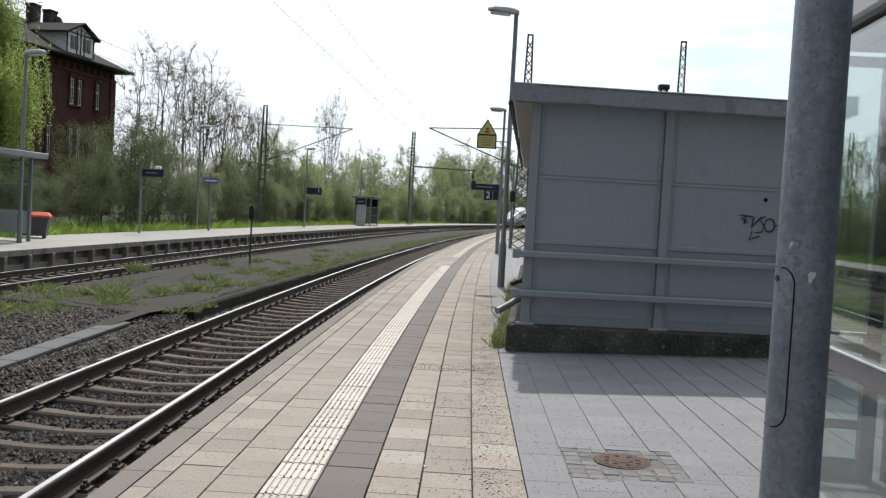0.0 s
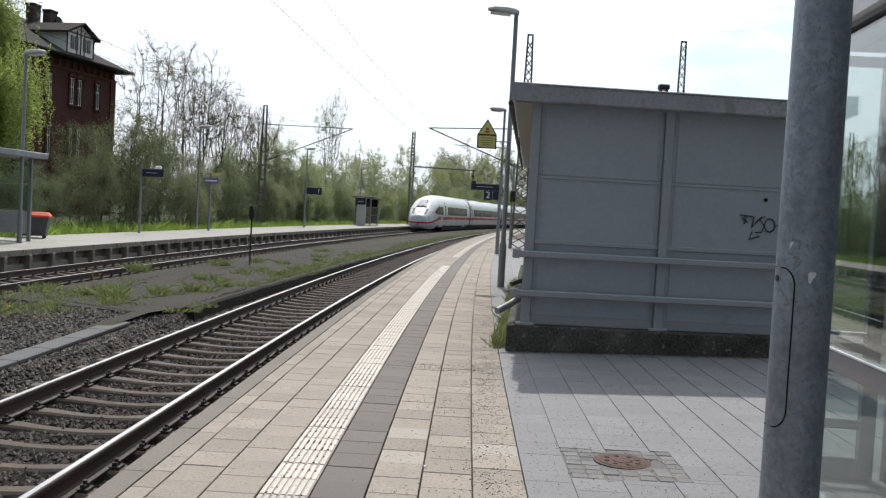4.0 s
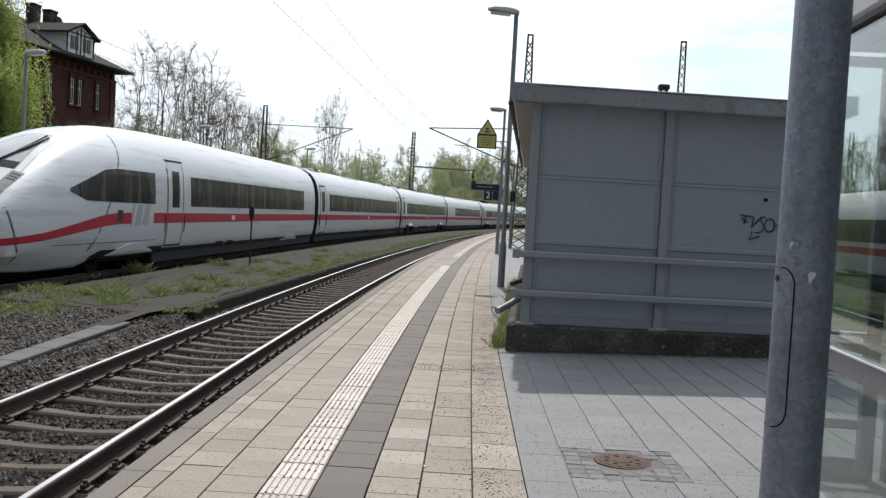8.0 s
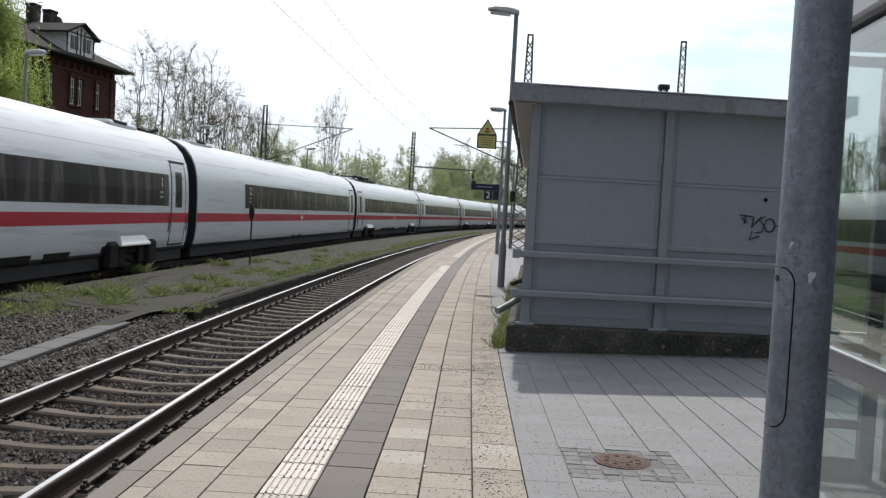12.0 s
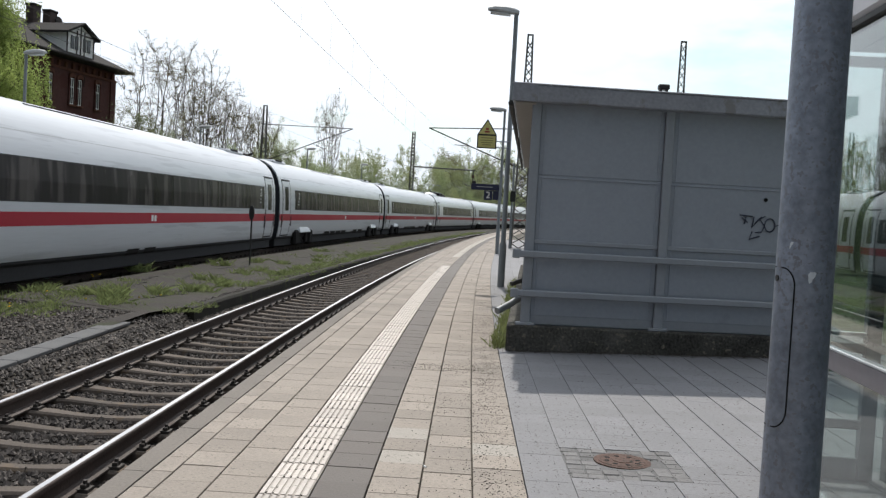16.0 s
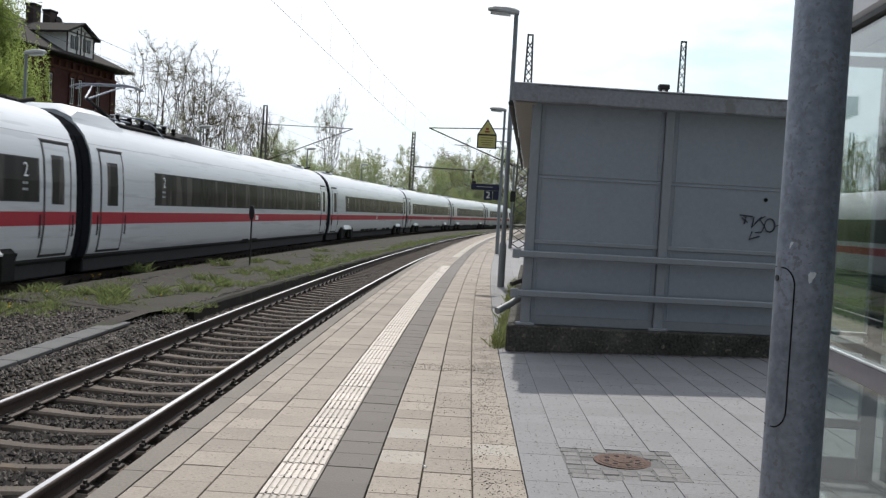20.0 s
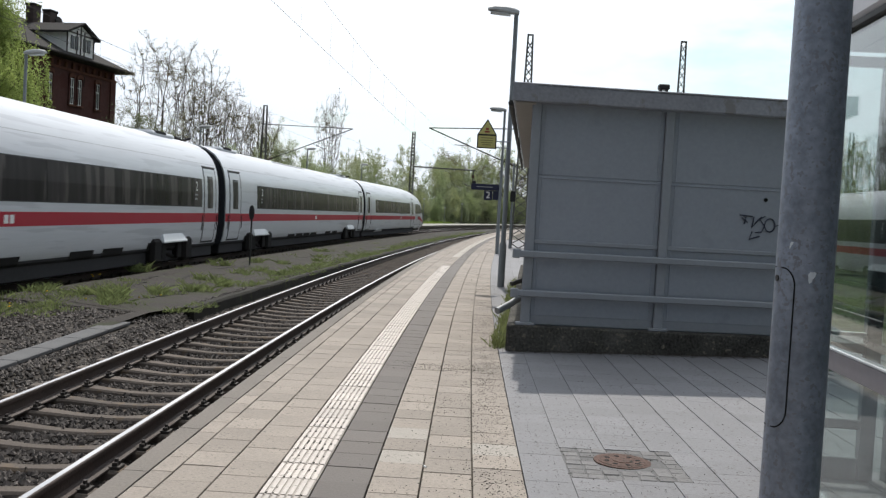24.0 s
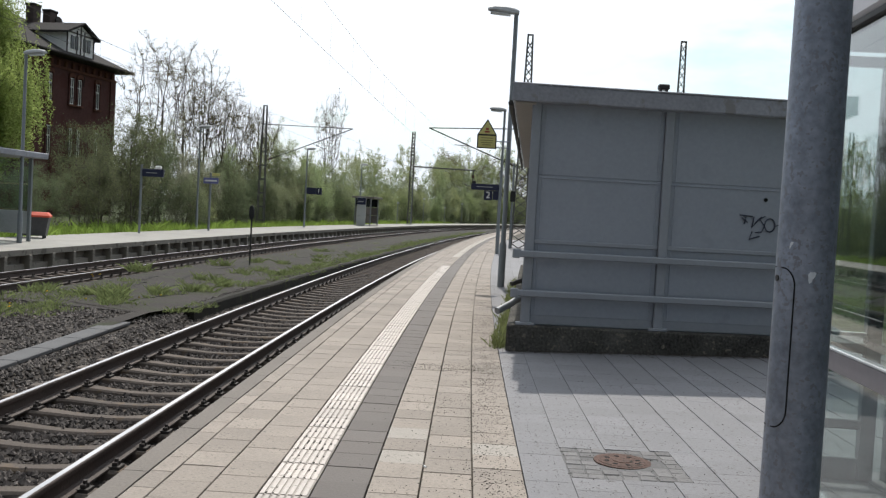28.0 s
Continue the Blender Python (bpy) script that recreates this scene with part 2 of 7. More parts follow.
LEAF_BUD = leaf_mat("leaf_bud", (0.22, 0.21, 0.12), 0.35)
LEAF_FRESH = leaf_mat("leaf_fresh", (0.345, 0.40, 0.21), 0.55)
LEAF_MID = leaf_mat("leaf_mid", (0.27, 0.31, 0.185), 0.5)
LEAF_DUSK = leaf_mat("leaf_dusk", (0.178, 0.21, 0.118), 0.4)
LEAF_WILLOW = leaf_mat("leaf_willow", (0.35, 0.41, 0.14), 0.55)
LEAF_WHITE = leaf_mat("leaf_blossom", (0.42, 0.42, 0.32), 0.4)
GRASS = leaf_mat("grass_blade", (0.27, 0.37, 0.085), 0.5)
WEED = leaf_mat("weed_blade", (0.20, 0.228, 0.10), 0.4)
PETAL = leaf_mat("dandelion", (0.7, 0.55, 0.03), 0.3)


# ---- building blocks ----
class Geo:
    """Vertices and faces gathered for one mesh."""

    def __init__(self):
        self.v, self.f, self.mi, self.cur = [], [], [], 0

    def add(self, vs, fs):
        o = len(self.v)
        self.v += [tuple(p) for p in vs]
        for q in fs:
            self.f.append(tuple(i + o for i in q))
            self.mi.append(self.cur)
        return self

    def box(self, x0, y0, z0, x1, y1, z1, m=None, c=0.0):
        """A box; c cuts its edges off."""
        if c <= 0:
            vs = [(x, y, z) for z in (z0, z1) for y in (y0, y1) for x in (x0, x1)]
            fs = [(0, 2, 3, 1), (4, 5, 7, 6), (0, 1, 5, 4), (2, 6, 7, 3), (0, 4, 6, 2), (1, 3, 7, 5)]
        else:
            vs, fs = [], []
            for x, ox in ((x0, c), (x1, -c)):
                for y, oy in ((y0, c), (y1, -c)):
                    for z, oz in ((z0, c), (z1, -c)):
                        vs += [(x, y + oy, z + oz), (x + ox, y, z + oz), (x + ox, y + oy, z)]

            def k(i, j, h, a):
                return ((i * 2 + j) * 2 + h) * 3 + a
            for i in (0, 1):
                a = [k(i, 0, 0, 0), k(i, 1, 0, 0), k(i, 1, 1, 0), k(i, 0, 1, 0)]
                fs.append(tuple(a if i else a[::-1]))
                a = [k(0, i, 0, 1), k(0, i, 1, 1), k(1, i, 1, 1), k(1, i, 0, 1)]
                fs.append(tuple(a if i else a[::-1]))
                a = [k(0, 0, i, 2), k(1, 0, i, 2), k(1, 1, i, 2), k(0, 1, i, 2)]
                fs.append(tuple(a if i else a[::-1]))
            for i in (0, 1):
                for j in (0, 1):
                    a = [k(i, j, 0, 0), k(i, j, 1, 0), k(i, j, 1, 1), k(i, j, 0, 1)]
                    fs.append(tuple(a if i == j else a[::-1]))
                    a = [k(i, 0, j, 0), k(i, 1, j, 0), k(i, 1, j, 2), k(i, 0, j, 2)]
                    fs.append(tuple(a if i != j else a[::-1]))
                    a = [k(0, i, j, 1), k(1, i, j, 1), k(1, i, j, 2), k(0, i, j, 2)]
                    fs.append(tuple(a if i == j else a[::-1]))
                    for h in (0, 1):
                        a = [k(i, j, h, 0), k(i, j, h, 1), k(i, j, h, 2)]
                        fs.append(tuple(a if (i + j + h) % 2 else a[::-1]))
        if m is not None:
            vs = [m @ Vector(p) for p in vs]
        return self.add(vs, fs)

    def tube(self, points, radii, n=8, cap=True):
        pts = [Vector(p) for p in points]
        if not hasattr(radii, "__len__"):
            radii = [radii] * len(pts)
        vs, fs = [], []
        side = None
        for i, p in enumerate(pts):
            d = (pts[min(i + 1, len(pts) - 1)] - pts[max(i - 1, 0)]).normalized()
            if side is None or abs(side.dot(d)) > 0.95:
                side = d.orthogonal()
            a = (side - d * side.dot(d)).normalized()
            side = a
            b = d.cross(a)
            for j in range(n):
                t = 2 * math.pi * j / n
                vs.append(p + (a * math.cos(t) + b * math.sin(t)) * radii[i])
        for i in range(len(pts) - 1):
            for j in range(n):
                k = (j + 1) % n
                fs.append((i * n + j, i * n + k, (i + 1) * n + k, (i + 1) * n + j))
        if cap:
            fs.append(tuple(range(n))[::-1])
            fs.append(tuple(range((len(pts) - 1) * n, len(pts) * n)))
        return self.add(vs, fs)

    def loft(self, sections, close=True, caps=True):
        """Skin over rings of equal length."""
        n = len(sections[0])
        vs = [p for s in sections for p in s]
        fs = []
        for i in range(len(sections) - 1):
            for j in range(n if close else n - 1):
                k = (j + 1) % n
                fs.append((i * n + j, i * n + k, (i + 1) * n + k, (i + 1) * n + j))
        if caps and close:
            fs.append(tuple(range(n))[::-1])
            fs.append(tuple(range((len(sections) - 1) * n, len(sections) * n)))
        return self.add(vs, fs)

    def mesh(self, name, mats, smooth=False, angle=40):
        me = bpy.data.meshes.new(name)
        me.from_pydata(self.v, [], self.f)
        for m in mats if isinstance(mats, (list, tuple)) else [mats]:
            me.materials.append(m)
        if any(self.mi):
            me.polygons.foreach_set("material_index", self.mi)
        bm = bmesh.new()
        bm.from_mesh(me)
        bmesh.ops.recalc_face_normals(bm, faces=bm.faces)
        if smooth:
            for f in bm.faces:
                f.smooth = True
            for e in bm.edges:
                if len(e.link_faces) == 2 and e.calc_face_angle(0) > radians(angle):
                    e.smooth = False
        bm.to_mesh(me)
        bm.free()
        me.update()
        return me


def thing(name, label, category, m=None, group="", kind="", me=None):
    ob = new(name, me)
    if m is not None:
        ob.matrix_basis = m
    return tagged(ob, label, category, group, kind)


def part(name, geo, material, parent, label="", smooth=False, m=None, angle=40):
    me = geo if isinstance(geo, bpy.types.Mesh) else geo.mesh(name, material, smooth, angle)
    ob = new(name, me)
    ob.parent = parent
    if m is not None:
        ob.matrix_basis = m
    if label:
        ob["label"] = label
    return ob


def solid(name, geo, material, label, category, kind="", group="", smooth=False, m=None):
    return thing(name, label, category, m, group, kind, geo.mesh(name, material, smooth))


def writing(text, size, material, parent, m, name="lettering", depth=0.002):
    cu = bpy.data.curves.new(name, "FONT")
    cu.body, cu.size, cu.extrude, cu.align_x, cu.align_y = text, size, depth, "CENTER", "CENTER"
    cu.materials.append(material)
    ob = new(name, cu)
    ob.parent = parent
    ob.matrix_basis = m
    return ob


# ---- the line of the railway: a right-hand bend that eases off ----
RAIL_Z = -0.50
S0, S1 = -160, 640
_s = np.arange(S0, S1 + 1.0)
_k = np.where(_s < 0, 0.00172, 0.00172 - 0.0000093 * np.minimum(_s, 110)) + 0.0008 * np.clip((_s - 80) / 20, 0, 1)
_h = np.cumsum(_k)
_h = _h - _h[-S0] + radians(0.828)
_x, _y = np.cumsum(np.sin(_h)), np.cumsum(np.cos(_h))
_x, _y = _x - _x[-S0] - 1.79, _y - _y[-S0]


def on(s, la, z=0.0):
    """s metres along the platform edge and la metres to its left."""
    x, y, h = np.interp(s, _s, _x), np.interp(s, _s, _y), np.interp(s, _s, _h)
    return Vector((x - la * math.cos(h), y + la * math.sin(h), z))


def heading(s):
    return -math.degrees(np.interp(s, _s, _h))


def at(s, la, z=0.0, turn=0.0):
    p = on(s, la)
    return pose(p.x, p.y, z, 0, 0, heading(s) + turn)


def strip(geo, profile, s0, s1, step=2.0, caps=True):
    """Draws a closed profile of (la, z) along the line."""
    n = max(2, int((s1 - s0) / step) + 1)
    return geo.loft([[on(s, la, z) for la, z in profile] for s in np.linspace(s0, s1, n)], True, caps)


NEAR = 0.97 + 0.7525          # middle of the near track
FAR = 7.90 + 0.7525           # middle of the far track
FAR_EDGE, FAR_TOP = 10.26, -0.10


def motions():
    move_train()


# ---- ground ----
def ground_height(la):
    pts_la = (-400, -30, -4.2, -3.0, 12.6, 13.4, 15.5, 24, 60, 400)
    pts_z = (-0.6, -0.5, -0.35, -0.9, -0.9, -0.22, -0.2, 0.1, 0.4, 0.5)
    return float(np.interp(la, pts_la, pts_z))


def make_ground():
    g = Geo()
    las = [-1500, -400, -200, -100, -60, -30, -15, -8, -4.2, -3.0, 12.6, 13.4, 15.5, 18, 24, 40, 60, 100, 200, 450, 1500]
    ss = list(range(S0, 321, 8))
    rows = [[on(s, la, ground_height(la)) for la in las] for s in ss]
    first, last = ss[0], ss[-1]
    for far, base in ((-1500, first), (1500, last)):
        h = radians(-heading(base))
        ring = [on(base, la, ground_height(la)) + Vector((math.sin(h), math.cos(h), 0)) * far for la in las]
        rows = [ring] + rows if far < 0 else rows + [ring]
    g.loft(rows, False)
    solid("ground", g, SOIL, "rough grassy ground round the station", "ground", "structure", smooth=True)


def bed_height(s, la):
    """Top of the ballast under the rail tops; it is heaped up against the end of the asphalt."""
    z = float(np.interp(la, (0.14, 0.6, 3.14, 3.3, 4.5, 7.0, 7.3, 10.1), (-0.26, -0.25, -0.25, -0.14, -0.12, -0.20, -0.25, -0.25)))
    k = max(0.0, min(1.0, (s - 13.2) / 2.6)) * max(0.0, min(1.0, (la - 3.85) / 0.3)) * max(0.0, min(1.0, (7.1 - la) / 0.5))
    return z + (-0.062 - z) * k


def make_ballast():
    g = Geo()
    rows = []
    for s in np.concatenate([np.linspace(-60, 2, 20), np.linspace(2.3, 40, 130), np.linspace(41, 330, 90)]):
        ring = []
        for la in np.concatenate([[0.14], np.linspace(0.3, 5.0, 34), np.linspace(5.4, 10.1, 10)]):
            z = RAIL_Z + bed_height(s, la)
            p = on(s, la)
            z += (0.018 if la < 3 or la > 7.2 else 0.035) * (noise.noise(Vector((p.x * 5, p.y * 5, 0))) + 0.6 * noise.noise(Vector((p.x * 13, p.y * 13, 3))))
            ring.append(Vector((p.x, p.y, z)))
        ring += [on(s, 10.1, -1.1), on(s, 0.14, -1.1)]
        rows.append(ring)
    g.loft(rows, True)
    solid("ballast_bed", g, BALLAST, "dark stone ballast bed under both tracks", "ballast", "structure")


def make_stones():
    """Loose ballast stones where the camera stands near."""
    rng = np.random.default_rng(5)
    zones = [(4.5, 34, 1.05, 2.45, 16000), (6, 34, 2.5, 3.5, 11000), (8.5, 17.2, 3.3, 7.0, 12000), (4.5, 30, 0.15, 0.9, 3500), (10, 60, 7.2, 10.0, 7000)]
    V, F, pale = [], [], []
    base = np.array([(1, 0, 0), (-1, 0, 0), (0, 1, 0), (0, -1, 0), (0, 0, 1), (0, 0, -1)], float)
    tri = np.array([(0, 2, 4), (2, 1, 4), (1, 3, 4), (3, 0, 4), (2, 0, 5), (1, 2, 5), (3, 1, 5), (0, 3, 5)])
    o = 0
    for s0, s1, l0, l1, count in zones:
        u = rng.random(count)
        s = s0 + (s1 - s0) * u ** 1.5
        la = l0 + (l1 - l0) * rng.random(count)
        for a, b in zip(s, la):
            if 3.55 < b < 4.0 and a < 15.2:
                continue
            if b > 4.4 and b < 7 and noise.noise(Vector((a * 0.6, b * 0.6, 7))) > 0.25:
                continue
            p = on(a, b)
            z = (RAIL_Z - 0.005) if (a > 17.3 and 3.35 < b < 6.95) else RAIL_Z + bed_height(a, b) + 0.008 + 0.014 * rng.random()
            r = 0.018 + 0.016 * rng.random()
            q = base * (0.75 + 0.6 * rng.random((6, 3))) * r + (rng.random((6, 3)) - 0.5) * r * 0.7
            t = rng.random() * 6.28
            c, d = math.cos(t), math.sin(t)
            V.append(np.stack([q[:, 0] * c - q[:, 1] * d + p.x, q[:, 0] * d + q[:, 1] * c + p.y, q[:, 2] * 0.8 + z], 1))
            F.append(tri + o)
            pale += [int(b > 2.6 and rng.random() < 0.8)] * 8
            o += 6
    me = bpy.data.meshes.new("ballast_stones")
    me.from_pydata(np.concatenate(V).tolist(), [], np.concatenate(F).tolist())
    me.materials.append(STONE)
    me.materials.append(STONE_PALE)
    me.polygons.foreach_set("material_index", pale)
    thing("ballast_stones", "loose grey-brown ballast stones between the rails", "stones", kind="stuff", me=me)


RAIL_PROFILE = [(-0.034, 0.0), (-0.037, -0.012), (-0.034, -0.04), (-0.010, -0.055), (-0.009, -0.135), (-0.07, -0.158), (-0.07, -0.172), (0.07, -0.172), (0.07, -0.158), (0.009, -0.135), (0.010, -0.055), (0.034, -0.04), (0.037, -0.012), (0.034, 0.0)]


def sleeper_mesh():
    g = Geo()
    rings = []
    for x, w, z in ((-1.3, 0.09, -0.21), (-1.28, 0.11, -0.185), (-0.95, 0.105, -0.176), (-0.55, 0.10, -0.176), (-0.35, 0.085, -0.192), (-0.15, 0.075, -0.205), (0.15, 0.075, -0.205), (0.35, 0.085, -0.192), (0.55, 0.10, -0.176), (0.95, 0.105, -0.176), (1.28, 0.11, -0.185), (1.3, 0.09, -0.21)):
        rings.append([(x, -w - 0.03, -0.36), (x, -w, z - 0.02), (x, -w + 0.02, z), (x, w - 0.02, z), (x, w, z - 0.02), (x, w + 0.03, -0.36)])
    g.loft(rings)
    return g.mesh("sleeper", SLEEPER)


def make_track(name, centre, s0, s1, n_sleepers, s_first, label):
    t = thing(name, label, "railway track", kind="structure")
    me = sleeper_mesh()
    for i in range(n_sleepers):
        part("sleeper", me, None, t, m=at(s_first + 0.6 * i, centre, RAIL_Z))
    for k in (-1, 1):
        mid = centre + k * 0.7525
        g = Geo()
        strip(g, [(mid + a, RAIL_Z + b) for a, b in RAIL_PROFILE], s0, s1, 2.0)
        rail = part("rail", g, RAIL_SIDE, t, "rusty steel rail")
        g = Geo()
        strip(g, [(mid - 0.021, RAIL_Z + 0.0005), (mid - 0.021, RAIL_Z + 0.003), (mid + 0.021, RAIL_Z + 0.003), (mid + 0.021, RAIL_Z + 0.0005)], s0, s1, 2.0)
        part("running_surface", g, RAIL_TOP, rail, "bright polished rail top")
    g = Geo()
    for i in range(min(n_sleepers, 150)):
        for k in (-1, 1):
            for e in (-1, 1):
                m = at(s_first + 0.6 * i, centre + k * 0.7525 + e * 0.10, RAIL_Z - 0.15)
                g.box(-0.045, -0.06, -0.03, 0.045, 0.06, 0.0, m)
                g.box(-0.02, -0.045, 0.0, 0.02, -0.015, 0.03, m)
                g.box(-0.02, 0.015, 0.0, 0.02, 0.045, 0.03, m)
                g.tube([m @ Vector((0, 0, 0)), m @ Vector((0, 0, 0.055))], 0.018, 6)
    fast = part("fastenings", g, CLIP, t, "dark steel rail fastenings")
    fast["kind"] = "stuff"


# ---- the near platform, its paving comes last in the file ----
COLS = [0.0, 0.15, 0.28, 0.535, 0.81, 1.077, 1.36, 1.637, 1.925, 2.225]


def make_near_platform():
    g = Geo()
    strip(g, [(0.02, -0.052), (-0.02, -0.05), (-7.5, -0.05), (-7.5, -1.0), (0.12, -1.0), (0.12, -0.30), (0.02, -0.28)], -40, 130, 2.0)
    p = solid("platform_near", g, JOINT, "paved station platform with sandy joints", "platform", "structure")
    g = Geo()
    for i in range(0, 128):
        a, b = -10 + i * 1.0, -10 + i * 1.0 + 0.992
        strip(g, [(0.0, -0.01), (-0.01, 0.0), (-COLS[1] + 0.004, 0.0), (-COLS[1] + 0.004, -0.06), (-0.02, -0.06), (0.0, -0.2)], a, b, 0.5)
    part("edge_kerb", g, KERB, p, "grey-beige concrete edge kerb")
    return p


def make_far_platform():
    g = Geo()
    strip(g, [(FAR_EDGE + 0.22, FAR_TOP - 0.14), (13.7, FAR_TOP - 0.14), (13.7, -1.0), (FAR_EDGE + 0.3, -1.0)], -60, 230, 4)
    p = solid("platform_far", g, CONC, "long concrete side platform beyond the far track", "platform", "structure")
    g = Geo()
    strip(g, [(FAR_EDGE, FAR_TOP - 0.02), (FAR_EDGE + 0.02, FAR_TOP), (13.7, FAR_TOP + 0.02), (13.7, FAR_TOP - 0.15), (FAR_EDGE + 0.05, FAR_TOP - 0.17), (FAR_EDGE, FAR_TOP - 0.16)], -60, 230, 4)
    part("top_slab", g, FARTOP, p, "pale weathered platform surface")
    g = Geo()
    strip(g, [(FAR_EDGE - 0.005, FAR_TOP - 0.005), (FAR_EDGE - 0.005, FAR_TOP - 0.15), (FAR_EDGE + 0.05, FAR_TOP - 0.15), (FAR_EDGE + 0.05, FAR_TOP - 0.005)], -60, 230, 4)
    part("edge_beam", g, CONC, p, "stained concrete edge beam")
    g = Geo()
    g.box(-0.06, -0.07, -0.62, 0.24, 0.07, -0.15, None, 0.012)
    me = g.mesh("bracket", CONC)
    for i in range(110):
        part("bracket", me, None, p, m=at(18 + i * 1.28, FAR_EDGE + 0.19, FAR_TOP))
    g = Geo()
    for i in range(90):
        a, b = 18 + i * 1.28, 18 + (i + 1) * 1.28 - 0.03
        strip(g, [(FAR_EDGE + 0.10, FAR_TOP - 0.40), (FAR_EDGE + 0.20, FAR_TOP - 0.39), (FAR_EDGE + 0.20, FAR_TOP - 0.62), (FAR_EDGE + 0.10, FAR_TOP - 0.62)], a, b, 1)
    part("base_blocks", g, CONC, p, "dark stained base blocks")


def make_island():
    """The old asphalt strip between the tracks."""
    g = Geo()
    rows = []
    for s in np.linspace(14.2, 215, 210):
        ring = []
        low, high = 3.35 + 0.42 * max(0.0, min(1.0, (17.2 - s) / 0.9)), 4.05 + 2.95 * min(1.0, max(0.0, (s - 16.2) / 0.8)) ** 0.6
        for la in np.linspace(low, high, 12):
            near = max(0.0, (16.5 - s) / 3)
            z = RAIL_Z - 0.02 + 0.025 * noise.noise(Vector((s * 0.8, la * 1.3, 1))) - 0.06 * near
            ragged = 0.7 * noise.noise(Vector((la * 1.7, 3.0, 0.5))) * max(0.0, min(1.0, (18.5 - s) / 1.5))
            ring.append(on(s + ragged, la - 0.4 * min(1, max(0, (s - 18) / 25)), z))
        rows.append(ring)
    g.loft(rows, False)
    t = solid("asphalt_strip", g, ASPH, "cracked old asphalt strip between the two tracks", "pavement", "structure", smooth=True)
    g = Geo()
    rows = []
    for s in np.linspace(16.6, 215, 200):
        d = -0.4 * min(1, max(0, (s - 18) / 25))
        w = 0.02 * noise.noise(Vector((s * 1.3, 0, 5)))
        z = RAIL_Z + 0.0 + 0.03 * noise.noise(Vector((s * 0.9, 2, 9)))
        rows.append([on(s, la + d + w, z + h) for la, h in ((3.36, 0.0), (3.33, 0.03), (3.2, 0.025), (3.17, -0.02), (3.16, -0.3), (3.36, -0.3))])
    g.loft(rows)
    part("edge_kerb", g, EDGE, t, "dark mossy edge kerb")
    # cracks and broken edges in the asphalt
    rng = random.Random(6)
    for s0, la0, s1, la1 in ((21.8, 6.2, 24.4, 6.5), (24.2, 6.4, 25.0, 5.2), (22.6, 5.5, 24.6, 5.9), (19.4, 5.6, 21.6, 6.0), (20.5, 5.2, 22.4, 4.8), (26.5, 6.2, 29.0, 5.4), (30.0, 6.3, 33.5, 5.9), (17.9, 4.6, 19.6, 4.3), (27.5, 4.9, 31.5, 4.5), (34, 5.6, 40, 5.2)):
        g = Geo()
        n = 14
        rows = []
        for k in range(n + 1):
            a, b = s0 + (s1 - s0) * k / n, la0 + (la1 - la0) * k / n + rng.gauss(0, 0.05)
            w = 0.006 + 0.05 * rng.random() ** 3
            z = RAIL_Z - 0.02 + 0.025 * noise.noise(Vector((a * 0.8, b * 1.3, 1))) + 0.004
            d = -0.4 * min(1, max(0, (a - 18) / 25))
            rows.append([on(a, b + d - w, z), on(a, b + d + w, z), on(a, b + d, z - 0.02)])
        g.loft(rows)
        part("crack", g, BLACKGAP, t)
    # pale cable trough that ends at the asphalt
    g = Geo()
    t = thing("cable_trough", "row of pale concrete cable trough covers beside the ballast", "cable trough", kind="structure")
    g.box(-0.16, -0.49, -0.055, 0.16, 0.49, 0.0, None, 0.01)
    me = g.mesh("cover", TROUGH)
    for i in range(12):
        part("cover", me, None, t, m=at(14.42 - i * 0.99, 3.82 - 0.035 * i, RAIL_Z - 0.065, 2.0))


make_ground()
make_ballast()
make_track("track_near", NEAR, -60, 330, 260, 3.05 - 36, "near railway track on concrete sleepers in ballast")
make_track("track_far", FAR, -60, 330, 190, 9.0 - 36, "far railway track on concrete sleepers in ballast")
near_platform = make_near_platform()
make_far_platform()
make_island()


# ---- the grey clad shed on the platform ----
SHED = pose(0.78, 10.30, 0, 0, 0, 4.0)


